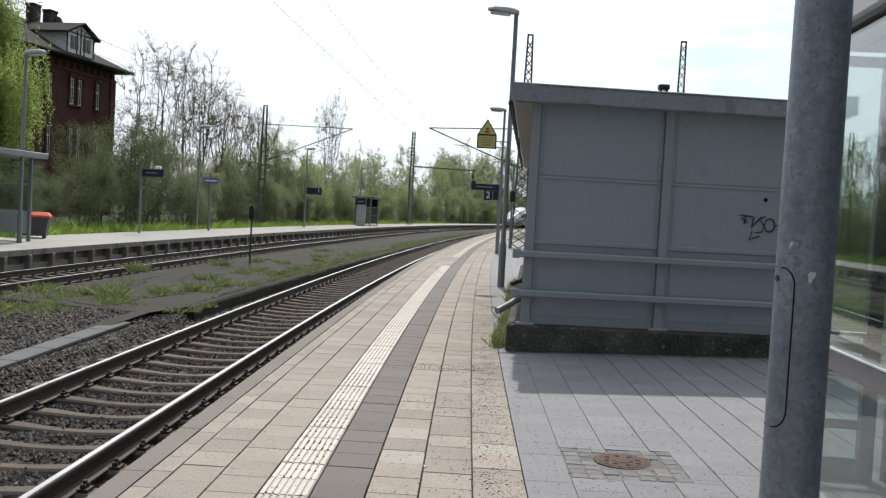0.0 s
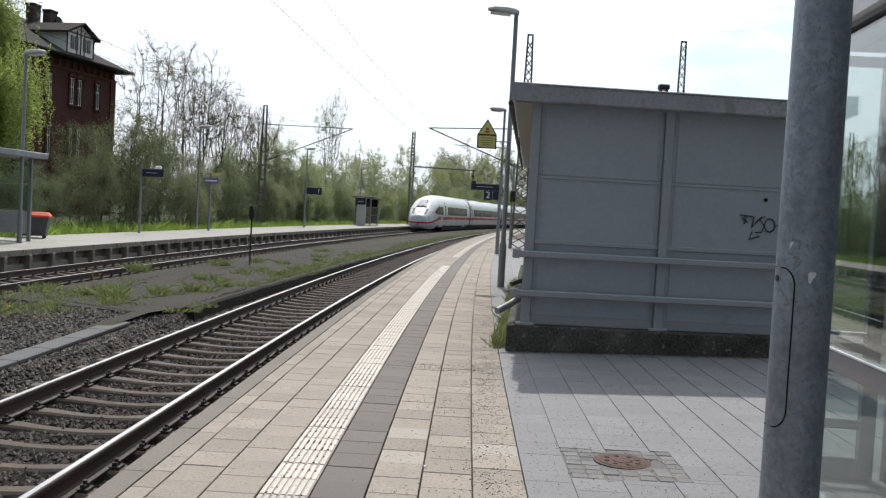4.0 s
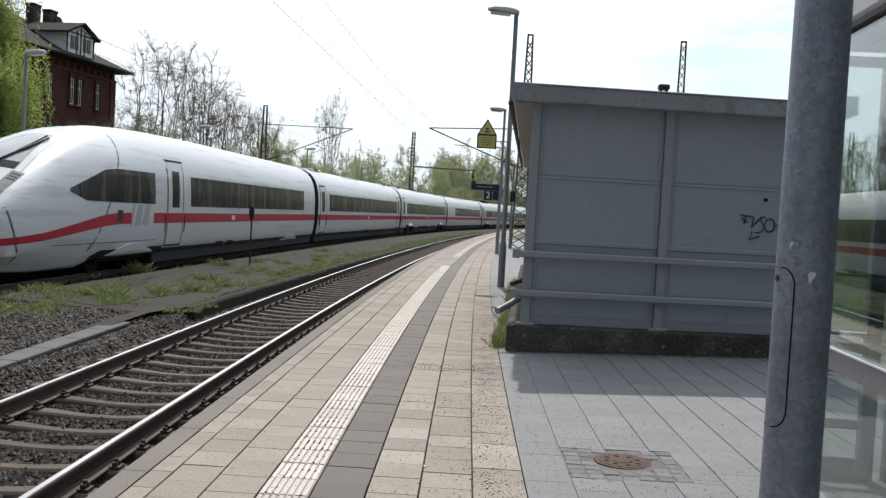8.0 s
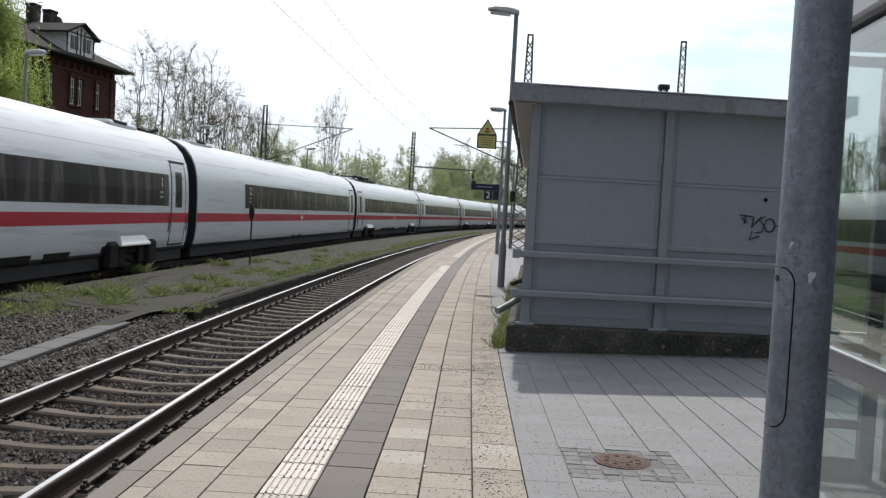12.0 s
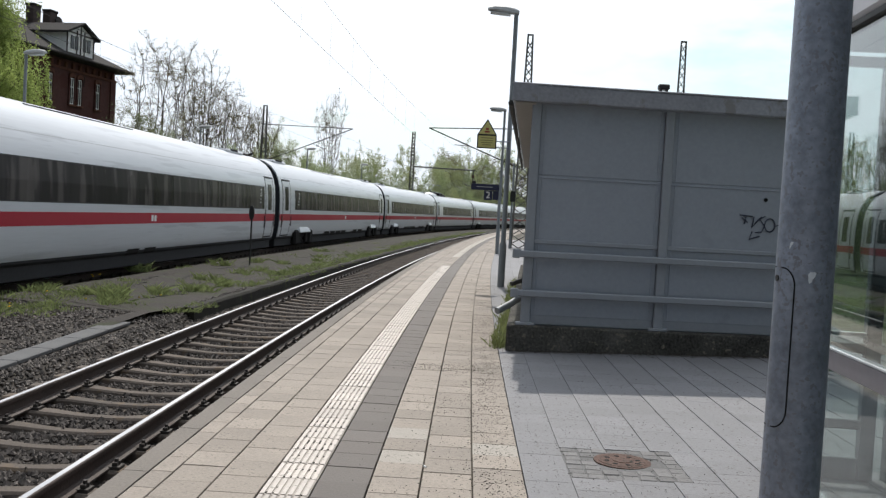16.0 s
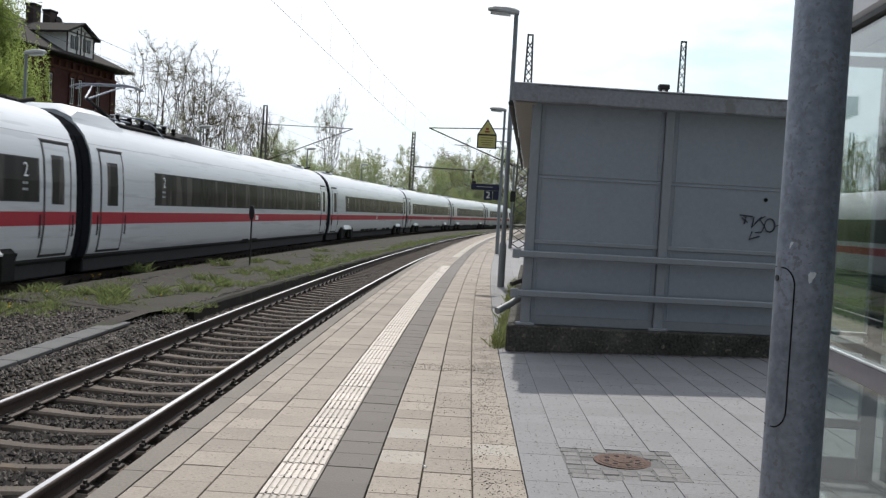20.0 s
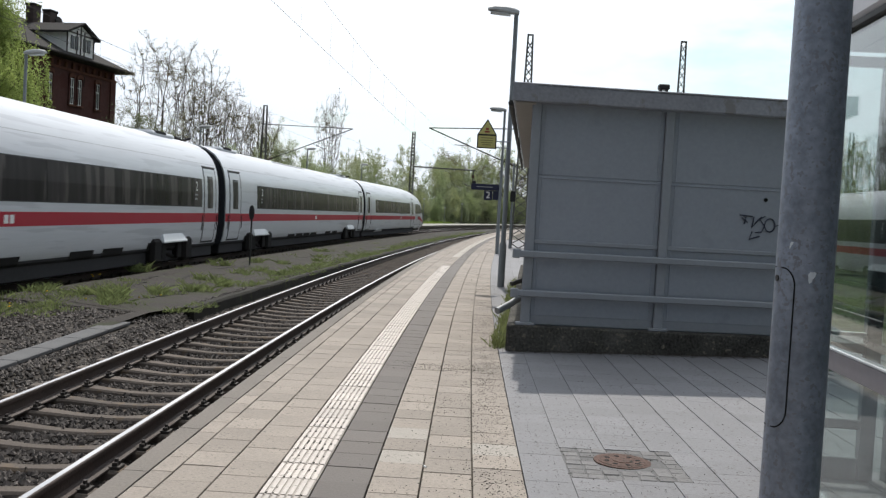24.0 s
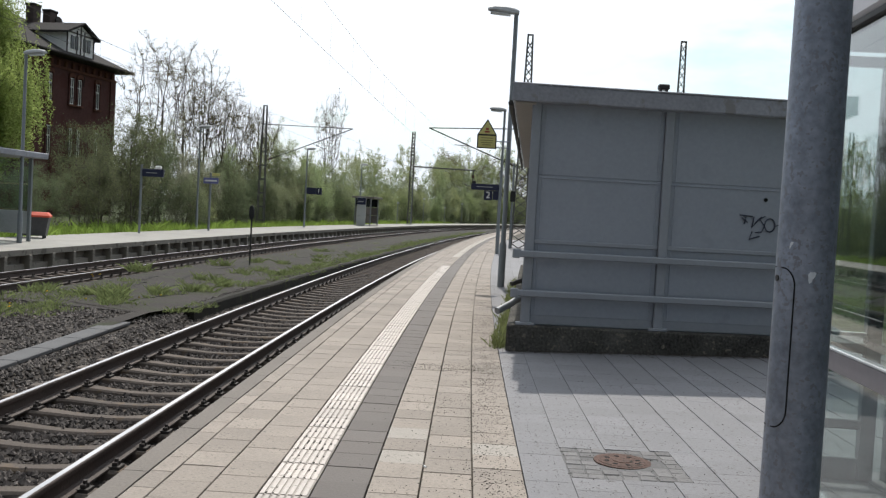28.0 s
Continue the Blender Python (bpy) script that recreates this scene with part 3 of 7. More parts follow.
def make_shed():
    w, d = 3.4, 13.0
    t = thing("platform_shed", "grey metal-clad platform shed with flat roof on a mossy plinth", "shed", SHED)
    g = Geo().box(-0.02, -0.06, -0.05, w, d, 0.30, None, 0.02)
    part("plinth", g, MOSS, t, "black mossy concrete plinth")
    g = Geo().box(0.17, 0.06, 0.29, w, d - 0.1, 2.84)
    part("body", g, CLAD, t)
    # sheet panels between the posts, with a fold where two sheets meet
    edges = (0.232, 1.648, 1.752, 3.168, 3.272, 3.39)
    bands = ((0.42, 1.22), (1.26, 1.97), (2.0, 2.83))
    for a, b in zip(edges[::2], edges[1::2]):
        for z0, z1 in bands:
            g = Geo().box(a + 0.006, 0.02, z0 - 0.01, b - 0.006, 0.07, z1 + 0.01, None, 0.004)
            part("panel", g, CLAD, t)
        g = Geo().box(a, 0.0, 1.215, b, 0.06, 1.265, None, 0.008)
        part("fold", g, CLADTRIM, t)
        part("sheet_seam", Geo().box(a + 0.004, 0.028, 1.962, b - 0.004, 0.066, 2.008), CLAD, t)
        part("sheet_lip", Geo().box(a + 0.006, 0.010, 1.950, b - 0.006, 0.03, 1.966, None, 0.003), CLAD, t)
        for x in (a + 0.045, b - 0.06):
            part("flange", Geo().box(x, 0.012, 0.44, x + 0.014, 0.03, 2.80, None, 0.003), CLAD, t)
        g = Geo().box(a, 0.025, 0.30, b, 0.07, 0.42, None, 0.01)
        part("sill_strip", g, CLADTRIM, t, "lighter grey sill strip")
    for x in (0.13, 1.65, 3.17):
        g = Geo()
        g.box(x, -0.02, 0.30, x + 0.105, 0.06, 2.83, None, 0.008)
        part("post", g, CLADTRIM, t)
        part("post_seam", Geo().box(x - 0.004, 0.012, 0.32, x + 0.0, 0.05, 2.77), FASCIA, t)
        part("base_plate", Geo().box(x - 0.06, -0.05, 0.30, x + 0.16, 0.05, 0.33, None, 0.005), CLADTRIM, t)
    for z in (0.62, 1.06):
        g = Geo().box(0.02, -0.09, z, w, -0.03, z + 0.075, None, 0.012)
        part("rub_rail", g, CLADTRIM, t, "horizontal grey rub rail")
        g = Geo().box(0.0, -0.095, z - 0.012, 0.09, -0.02, z + 0.09, None, 0.01)
        part("rail_end", g, CLADTRIM, t)
    # roof with deep fascia, soffit and gutter
    g = Geo().box(-0.09, -0.16, 2.775, w + 0.2, d + 0.1, 2.96, None, 0.012)
    part("roof", g, FASCIA, t, "flat roof with grey metal fascia")
    part("roof_cap", Geo().box(-0.10, -0.17, 2.955, w + 0.21, d + 0.1, 2.975, None, 0.008), FASCIA, t)
    part("fascia_corner", Geo().box(-0.095, -0.166, 2.772, 0.19, -0.155, 2.962, None, 0.003), FASCIA, t)
    part("soffit", Geo().box(-0.06, -0.12, 2.757, 0.17, d, 2.772), SOFFIT, t, "pale soffit boards")
    g = Geo()
    g.tube([(-0.125, 0.3, 2.80), (-0.125, d, 2.76)], 0.032, 8)
    part("gutter", g, LATTICE, t, "thin dark gutter", True)
    part("side_wall", Geo().box(0.14, 0.10, 0.30, 0.18, d - 0.1, 2.83), SOFFIT, t)
    g = Geo()
    g.tube([(-0.14, 0.08, 0.43), (0.0, 0.25, 0.50), (0.1, 0.5, 0.55)], 0.04, 10)
    part("small_pipe", Geo().tube([(-0.02, 1.38, 0.65), (0.14, 1.5, 0.70)], 0.03, 8), LATTICE, t, "", True)
    part("drain_pipe", g, POST, t, "grey drain pipe stub", True)
    g = Geo()
    for x in (1.60, 1.67):
        g.box(x, 0.3, 2.95, x + 0.02, 0.4, 3.08)
    g.box(1.58, 0.28, 3.065, 1.71, 0.42, 3.125, None, 0.012)
    part("vent_cap", g, BLACK, t, "small dark roof vent")
    g = Geo().tube([(2.865, 0.022, 1.85), (2.865, 0.005, 1.85)], 0.022, 10)
    part("bolt_hole", g, BLACKGAP, t)
    # scrawled lines
    g = Geo()

    def stroke(pts):
        g.tube([(x, 0.012, z) for x, z in pts], 0.008, 4)
    ox, oz = 2.57, 1.505
    stroke([(ox, oz + 0.16), (ox + 0.16, oz + 0.15)])
    stroke([(ox + 0.08, oz + 0.16), (ox + 0.06, oz + 0.06)])
    stroke([(ox + 0.03, oz + 0.13), (ox + 0.1, oz + 0.08)])
    stroke([(ox + 0.17, oz + 0.15), (ox + 0.15, oz + 0.02), (ox + 0.20, oz + 0.09), (ox + 0.26, oz + 0.15)])
    stroke([(ox + 0.30, oz + 0.16), (ox + 0.24, oz + 0.12), (ox + 0.30, oz + 0.05), (ox + 0.27, oz - 0.02), (ox + 0.20, oz - 0.03)])
    stroke([(ox + 0.36 + 0.06 * math.cos(a), oz + 0.06 + 0.075 * math.sin(a)) for a in np.linspace(0, 6.5, 16)])
    stroke([(ox + 0.16, oz - 0.02), (ox + 0.13, oz - 0.11), (ox + 0.25, oz - 0.07)])
    stroke([(ox + 0.42, oz + 0.05), (ox + 0.50, oz + 0.08), (ox + 0.54, oz + 0.0), (ox + 0.46, oz - 0.03)])
    part("scrawl", g, INK, t, "dark blue sprayed scrawl")
    # the long side follows the platform, so the plan is a skewed rectangle
    skew = Matrix(((1, 0.165, 0, 0), (0, 1, 0, 0), (0, 0, 1, 0), (0, 0, 0, 1)))
    for ch in t.children:
        ch.data.transform(skew)


make_shed()


# ---- the glass shelter beside the camera ----
MAUVE = mat("mauve_grey_paint", (0.20, 0.185, 0.20), 0.45, grain=20, blotch=3, amount=0.08, bump=0.02)
PALEROOF = mat("pale_roof_sheet", (0.52, 0.52, 0.55), 0.5, grain=20, blotch=2, amount=0.06, bump=0.02)
DARKPANEL = mat("grey_panel", (0.19, 0.215, 0.22), 0.5, grain=20, blotch=2, amount=0.15, bump=0.02)

def make_glass_shelter():
    m = pose(1.675, 0.0, 0, 0, 0, -4.7)      # y runs along the glass wall, x into the shelter
    t = thing("glass_shelter", "glazed waiting shelter with grey steel frame", "shelter", m)
    y0, y1, depth = -2.2, 5.55, 0.62
    top = 2.56
    part("floor_frame", Geo().box(-0.04, y0, 0.0, 0.05, y1, 0.10, None, 0.008), POST, t)
    part("base_bead", Geo().box(-0.045, y0, 0.10, -0.015, y1, 0.108), LAMPGLASS, t, "bright metal glazing bead")
    part("mid_rail", Geo().box(-0.03, y0, 0.80, 0.05, y1, 0.905, None, 0.006), MAUVE, t, "purple-grey middle rail")
    part("mid_bead", Geo().box(-0.034, y0, 0.906, -0.012, y1, 0.915), LAMPGLASS, t, "bright metal glazing bead")
    part("head_rail", Geo().box(-0.03, y0, top, 0.05, y1, top + 0.04, None, 0.006), BLACK, t, "black head rail")
    part("roof", Geo().box(-0.04, y0 - 0.1, top + 0.04, depth + 0.1, y1 + 0.02, top + 0.34, None, 0.02), PALEROOF, t, "pale grey roof fascia")
    part("ceiling", Geo().box(0.055, y0, top + 0.022, depth + 0.05, y1 - 0.03, top + 0.036), DARKPANEL, t, "grey ceiling panel")
    for a, b in ((y0, 0.6), (0.62, 3.0), (3.02, y1)):
        part("pane", Geo().box(-0.006, a, 0.91, 0.006, b, top), GLASS, t, "clear glass pane").visible_shadow = False
        part("pane", Geo().box(-0.006, a, 0.10, 0.006, b, 0.80), GLASS, t, "clear glass pane").visible_shadow = False
    for y in (y1 - 0.03, y0):
        part("corner_post", Geo().box(-0.03, y, 0, 0.03, y + 0.05, top, None, 0.006), POST, t)
    # back wall: dark panels above, glass below
    for y in (y0, 0.9, 3.1, 4.4, y1 - 0.08):
        part("back_post", Geo().box(depth - 0.05, y, 0.0, depth + 0.05, y + 0.10, top, None, 0.01), POST, t)
    for z in (0.02, 0.45, 0.84):
        part("back_rail", Geo().box(depth - 0.03, y0, z, depth + 0.03, y1, z + 0.06, None, 0.008), POST, t)
    for a, b in ((y0, 0.9), (1.0, 3.1), (3.2, 4.4), (4.5, y1 - 0.08)):
        part("back_panel", Geo().box(depth - 0.02, a, 0.9, depth + 0.02, b, top), DARKPANEL, t, "grey upper back panel")
        part("back_pane", Geo().box(depth - 0.006, a, 0.08, depth + 0.006, b, 0.84), GLASS, t, "clear glass pane").visible_shadow = False
    part("end_sill", Geo().box(0.03, y1 - 0.03, 0.905, 0.42, y1 + 0.02, 0.925), WHITE, t, "white end pane sill")
    part("end_pane", Geo().box(0.03, y1 - 0.01, 0.10, depth - 0.05, y1 + 0.002, top - 0.06), CLEAR, t, "clear glass pane").visible_shadow = False
    part("end_rail", Geo().box(0.0, y1 - 0.02, 0.80, depth - 0.05, y1 + 0.02, 0.86, None, 0.006), POST, t)
    part("end_post", Geo().box(0.42, y1 - 0.04, 0.0, 0.51, y1 + 0.03, top, None, 0.006), POST, t)
    for z, h in ((0.0, 0.17), (0.34, 0.06)):
        part("end_rail", Geo().box(0.03, y1 - 0.02, z, 0.42, y1 + 0.02, z + h, None, 0.006), POST, t)
    part("end_beam", Geo().box(0.0, y1 - 0.03, top - 0.06, depth, y1 + 0.02, top, None, 0.006), DARKPANEL, t)


make_glass_shelter()


def make_near_pole():
    t = thing("steel_pole", "thick galvanised steel pole with an inspection hatch", "pole", pose(0.905, 2.30, 0))
    g = Geo()
    zs = np.linspace(0, 6.0, 30)
    g.tube([(0, 0, z) for z in zs], [0.0735 - 0.003 * min(z, 3.2) for z in zs], 48)
    part("shaft", g, GALV, t, "", True)
    # hatch outline on the shaft, its bolt and its paint chips
    def wrap(a, z, r=0.0733):
        rr = r - 0.003 * z
        return (rr * math.sin(a), -rr * math.cos(a), z)
    yaw = math.atan2(0.905, 2.30)
    a0, a1, z0, z1, rad = -1.35, -0.30, 1.016, 1.412, 0.045
    out = []
    for k in np.linspace(-math.pi / 2, 0, 8):
        out.append((a1 - 0.5 + 0.5 * math.cos(k), z0 + rad + rad * math.sin(k)))
    for k in np.linspace(0, math.pi / 2, 8):
        out.append((a1 - 0.5 + 0.5 * math.cos(k), z1 - rad + rad * math.sin(k)))
    out = [(a0, z0)] + out + [(a0, z1)]
    g = Geo().tube([wrap(a - yaw, z) for a, z in out], 0.0022, 5)
    part("hatch_gap", g, BLACKGAP, t, "dark gap round the hatch")
    g = Geo().tube([wrap(-1.1 - yaw, 1.385, 0.071), wrap(-1.1 - yaw, 1.385, 0.076)], 0.008, 8)
    part("hatch_bolt", g, BLACK, t)
    for a, z, w, h in ((0.24, 1.395, 0.12, 0.014), (-0.52, 1.47, 0.05, 0.009)):
        g = Geo()
        ring = []
        for k in np.linspace(0, 2 * math.pi, 12)[:-1]:
            q = 1 + 0.25 * math.sin(3 * k)
            ring.append(wrap(a - yaw + w * q * math.cos(k) + 0.05 * math.sin(k), z + h * q * math.sin(k), 0.0742))
        g.add(ring + [wrap(a - yaw, z, 0.0744)], [(i, (i + 1) % 11, 11) for i in range(11)])
        part("scuff", g, PALEPAINT, t, "pale scuff mark")


make_near_pole()


# ---- lamps, signs, masts ----
def lamp(s, la, z, h, turn, label, head=0.62):
    """A street lamp whose head reaches along its own x."""
    t = thing("street_lamp", label, "street lamp", at(s, la, z, turn), "platform lamps")
    g = Geo()
    g.tube([(0, 0, 0), (0, 0, 0.9), (0, 0, 0.95), (0, 0, h)], [0.075, 0.075, 0.052, 0.045], 16)
    part("pole", g, POST, t, "", True)
    g = Geo()
    rings = []
    for x, w, d in ((-0.06, 0.05, 0.04), (0.02, 0.07, 0.06), (head * 0.35, 0.14, 0.075), (head * 0.75, 0.15, 0.065), (head * 0.97, 0.08, 0.03)):
        rings.append([(x, w * math.cos(a), h + 0.03 + 0.08 * x + 1.6 * d * (math.sin(a) if math.sin(a) > 0 else 0.35 * math.sin(a))) for a in np.linspace(0, 2 * math.pi, 13)[:-1]])
    g.loft(rings)
    part("head", g, LAMPHEAD, t, "flat oval lamp head", True)
    g = Geo()
    rings = []
    for x, w in ((0.12, 0.05), (0.2, 0.10), (head * 0.7, 0.115), (head * 0.88, 0.06)):
        rings.append([(x, w * math.cos(a), h + 0.0 + 0.08 * x + 0.035 * math.sin(a) - 0.02) for a in np.linspace(0, 2 * math.pi, 11)[:-1]])
    g.loft(rings)
    part("cover", g, LAMPGLASS, t, "clear lamp cover", True)
    return t


lamp(19.7, -2.44, 0, 5.75, 180, "tall grey platform lamp beside the shed")
lamp(36.5, -2.3, 0, 5.6, 180, "tall grey platform lamp farther along the platform")
lamp(26.8, 11.86, FAR_TOP, 5.6, 0, "tall grey lamp beside the far shelter")
lamp(48.0, 14.0, -0.2, 5.5, 0, "tall grey lamp at the back of the far platform")
lamp(65.3, 12.6, FAR_TOP, 5.6, 0, "tall grey lamp on the far platform")
lamp(84.0, 12.6, FAR_TOP, 5.6, 0, "tall grey lamp beside the far waiting hut")
lamp(110.0, 12.6, FAR_TOP, 5.6, 0, "distant grey lamp on the far platform")


def lattice_mast(s, la, z, h, label, wide=0.42, thin=0.20, turn=0, bar=0.028, battens=0.0):
    t = thing("lattice_mast", label, "mast", at(s, la, z, turn), "catenary masts")
    def half(k):
        return (wide + (thin - wide) * k / h) / 2
    for a in (-1, 1):
        for b in (-1, 1):
            g = Geo().tube([(a * half(0), b * half(0) * 0.7, 0), (a * half(h), b * half(h) * 0.7, h)], bar, 5)
            part("leg", g, MASTGLARE, t)
    if battens:
        # two channels tied by flat plates
        me = Geo().box(-0.5, -0.012, -0.05, 0.5, 0.012, 0.05).mesh("batten", MASTGLARE)
        for i in range(int(h / battens)):
            k = 0.5 + i * battens
            for e in (-1, 1):
                part("batten", me, None, t, m=pose(0, e * half(k) * 0.7, k) @ Matrix.Diagonal((2 * half(k), 1, 1, 1)))
        part("cap", Geo().box(-thin / 2 - 0.03, -thin / 2, h, thin / 2 + 0.03, thin / 2, h + 0.05), MASTGLARE, t)
        part("footing", Geo().box(-0.4, -0.4, -0.5, 0.4, 0.4, 0.06, None, 0.03), CONC, t)
        return t
    step = 0.42
    n = int(h / step)
    for side, f in (("lacing", lambda k, q: (q * half(k), -half(k) * 0.7, k)), ("lacing", lambda k, q: (q * half(k), half(k) * 0.7, k)), ("lacing", lambda k, q: (half(k), q * half(k) * 0.7, k)), ("lacing", lambda k, q: (-half(k), q * half(k) * 0.7, k))):
        g = Geo()
        for i in range(n):
            a, b = (-1, 1) if i % 2 else (1, -1)
            g.tube([f(i * step, a), f((i + 1) * step, b)], bar * 0.5, 4)
            g.tube([f(i * step, b), f((i + 1) * step, a)], bar * 0.5, 4)
        part(side, g, MASTGLARE, t)
    part("cap", Geo().box(-thin / 2 - 0.03, -thin / 2, h, thin / 2 + 0.03, thin / 2, h + 0.05), MASTGLARE, t)
    part("footing", Geo().box(-0.4, -0.4, -0.5, 0.4, 0.4, 0.06, None, 0.03), CONC, t)
    return t


def cantilever(mast, z_low, z_up, reach, up_end, steady, h):
    """Top tie, sloping strut, insulators and steady arm towards local x."""
    k = 1 if reach > 0 else -1
    part("top_tie", Geo().tube([(0.1 * k, 0, z_up), (reach, 0, up_end)], 0.025, 6), LATTICE, mast)
    part("strut", Geo().tube([(0.1 * k, 0, z_low), (reach, 0, up_end)], 0.03, 6), LATTICE, mast)
    g = Geo()
    for i in range(6):
        x = (0.35 + i * 0.05) * k
        g.tube([(x, 0, z_low + (up_end - z_low) * x / reach - 0.0), (x + 0.03 * k, 0, z_low + (up_end - z_low) * (x + 0.03 * k) / reach)], 0.075, 8)
    part("insulator", g, IRON, mast, "brown ribbed insulator")
    x = reach * 0.55
    part("steady_arm", Geo().tube([(x, 0, z_low + (up_end - z_low) * 0.55), (x + steady, 0, h)], 0.018, 6), LATTICE, mast)


mast_far = lattice_mast(62.6, 15.0, -0.2, 8.4, "dark batten-plated catenary mast behind the far platform", 0.50, 0.22, 0, 0.038, 0.95)
cantilever(mast_far, 4.6, 7.15, 6.2, 7.1, 1.6, 5.3)
mast_mid = lattice_mast(112, 13.2, -0.2, 11.4, "dark lattice catenary mast far along the line", 0.52, 0.32, 0, 0.05)
part("beam", Geo().tube([(0.1, 0, 7.2), (7.9, 0, 7.05)], 0.085, 6), MASTGLARE, mast_mid, "long steel bracket beam")
part("drop_arm", Geo().tube([(7.6, 0, 7.05), (7.6, 0, 4.9)], 0.09, 6), MASTGLARE, mast_mid)
part("insulator", Geo().tube([(7.6, 0, 6.5), (7.6, 0, 6.3), (7.6, 0, 6.1)], [0.12, 0.2, 0.12], 8), IRON, mast_mid, "brown ribbed insulator")
part("steady_arm", Geo().tube([(7.6, 0, 5.1), (6.4, 0, 5.4)], 0.04, 6), MASTGLARE, mast_mid)
lattice_mast(182, 18.6, -0.2, 11.2, "distant batten-plated catenary mast above the trees", 0.5, 0.34, 0, 0.06, 1.4)
mast_near = lattice_mast(44.5, -3.16, -0.2, 10.35, "dark lattice catenary mast behind the shed", 0.72, 0.22, 0, 0.045)
cantilever(mast_near, 4.0, 5.9, -4.6, 5.75, -0.8, 5.0)
lattice_mast(45.0, -10.41, -0.4, 10.6, "dark lattice mast rising behind the shed roof", 0.5, 0.22)


def wires():
    for centre, lo, up in ((NEAR + 0.1, 4.85, 6.75), (FAR, 5.05, 6.6)):
        t = thing("overhead_line", "thin dark contact wire with catenary wire above the track", "overhead wire", kind="structure")
        marks = (-40, 5, 45, 112, 180) if centre < 3 else (-50, -2, 62, 112, 180)
        g = Geo().tube([on(s, centre + (0.1 if i % 2 else -0.1), RAIL_Z + lo + 0.45) for i, s in enumerate(marks)], 0.0036 if centre < 3 else 0.005, 5)
        part("contact_wire", g, LATTICE, t)
        pts, drops = [], Geo()
        for a, b in zip(marks[:-1], marks[1:]):
            for k in np.linspace(0, 1, 13)[:-1]:
                s = a + (b - a) * k
                pts.append(on(s, centre, RAIL_Z + up - (0.2 if centre < 3 else 0.45) * 4 * k * (1 - k)))
                if 0.05 < k:
                    drops.tube([pts[-1], on(s, centre, RAIL_Z + lo + 0.45)], 0.0018, 3)
        g = Geo().tube(pts, 0.0036 if centre < 3 else 0.006, 5)
        part("catenary_wire", g, LATTICE, t)
        part("dropper_wires", drops, LATTICE, t)


wires()


def near_signs():
    # warning sign clamped to the first lamp
    t = thing("warning_sign", "yellow house-shaped warning sign with dark border", "sign", at(19.62, -2.44 + 0.47, 2.91))
    outline = [(-0.205, 0), (0.205, 0), (0.205, 0.29), (0, 0.62), (-0.205, 0.29)]
    g = Geo().loft([[(x, y, z) for x, z in outline] for y in (-0.012, 0.012)])
    part("border", g, BLACK, t)
    inner = [(-0.18, 0.02), (0.18, 0.02), (0.18, 0.265), (-0.18, 0.265)]
    part("plate", Geo().loft([[(x, y, z) for x, z in inner] for y in (-0.018, -0.011)]), YELLOW, t)
    tri = [(-0.175, 0.30), (0.175, 0.30), (0, 0.575)]
    part("triangle", Geo().loft([[(x, y, z) for x, z in tri] for y in (-0.018, -0.011)]), YELLOW, t)
    g = Geo()
    for z, w in ((0.21, 0.13), (0.16, 0.14), (0.11, 0.12), (0.065, 0.09)):
        g.box(-w, -0.021, z, w, -0.017, z + 0.018)
    part("text_bars", g, SIGNTEXT, t)
    g = Geo().box(-0.05, -0.021, 0.33, 0.05, -0.017, 0.37).box(-0.03, -0.021, 0.385, 0.03, -0.017, 0.43)
    part("symbol", g, SIGNRED, t)
    for z in (0.03, 0.16):
        part("clamp", Geo().tube([(0.0, 0.02, z), (0.48, 0.02, z - 0.0)], 0.012, 6), GALV, t)
    # platform number sign on its own post
    t = thing("platform_sign", "dark blue hanging platform sign with white numeral", "sign", at(41.5, -1.85, 0))
    part("post", Geo().tube([(0.34, 0, 0), (0.34, 0, 2.95)], 0.06, 10), POST, t, "", True)
    part("display_box", Geo().box(-0.95, -0.10, 2.62, 0.34, 0.10, 2.90, None, 0.015), BLUE, t, "dark blue train display box")
    part("text_bar", Geo().box(-0.70, -0.106, 2.75, 0.0, -0.10, 2.78), LAMPHEAD, t)
    num = part("number_panel", Geo().box(-0.36, -0.05, 2.18, 0.02, 0.05, 2.61, None, 0.01), BLUE, t, "square dark blue number panel")
    writing("2", 0.42, WHITE, num, pose(-0.17, -0.056, 2.40, 90), "numeral")
    part("side_panel", Geo().box(0.04, -0.04, 2.2, 0.44, 0.04, 2.61, None, 0.01), BLUE, t)
    part("camera_box", Geo().box(-0.92, -0.07, 2.90, -0.74, 0.07, 3.02, None, 0.02), BLACK, t)
    t = thing("loudspeaker_post", "thin dark post with a small loudspeaker box", "post", at(43.5, -2.75, 0))
    part("post", Geo().tube([(0, 0, 0), (0, 0, 4.0)], 0.05, 8), POST, t, "", True)
    part("box", Geo().box(-0.1, -0.12, 2.2, 0.14, 0.12, 2.7, None, 0.02), BLACK, t)


near_signs()


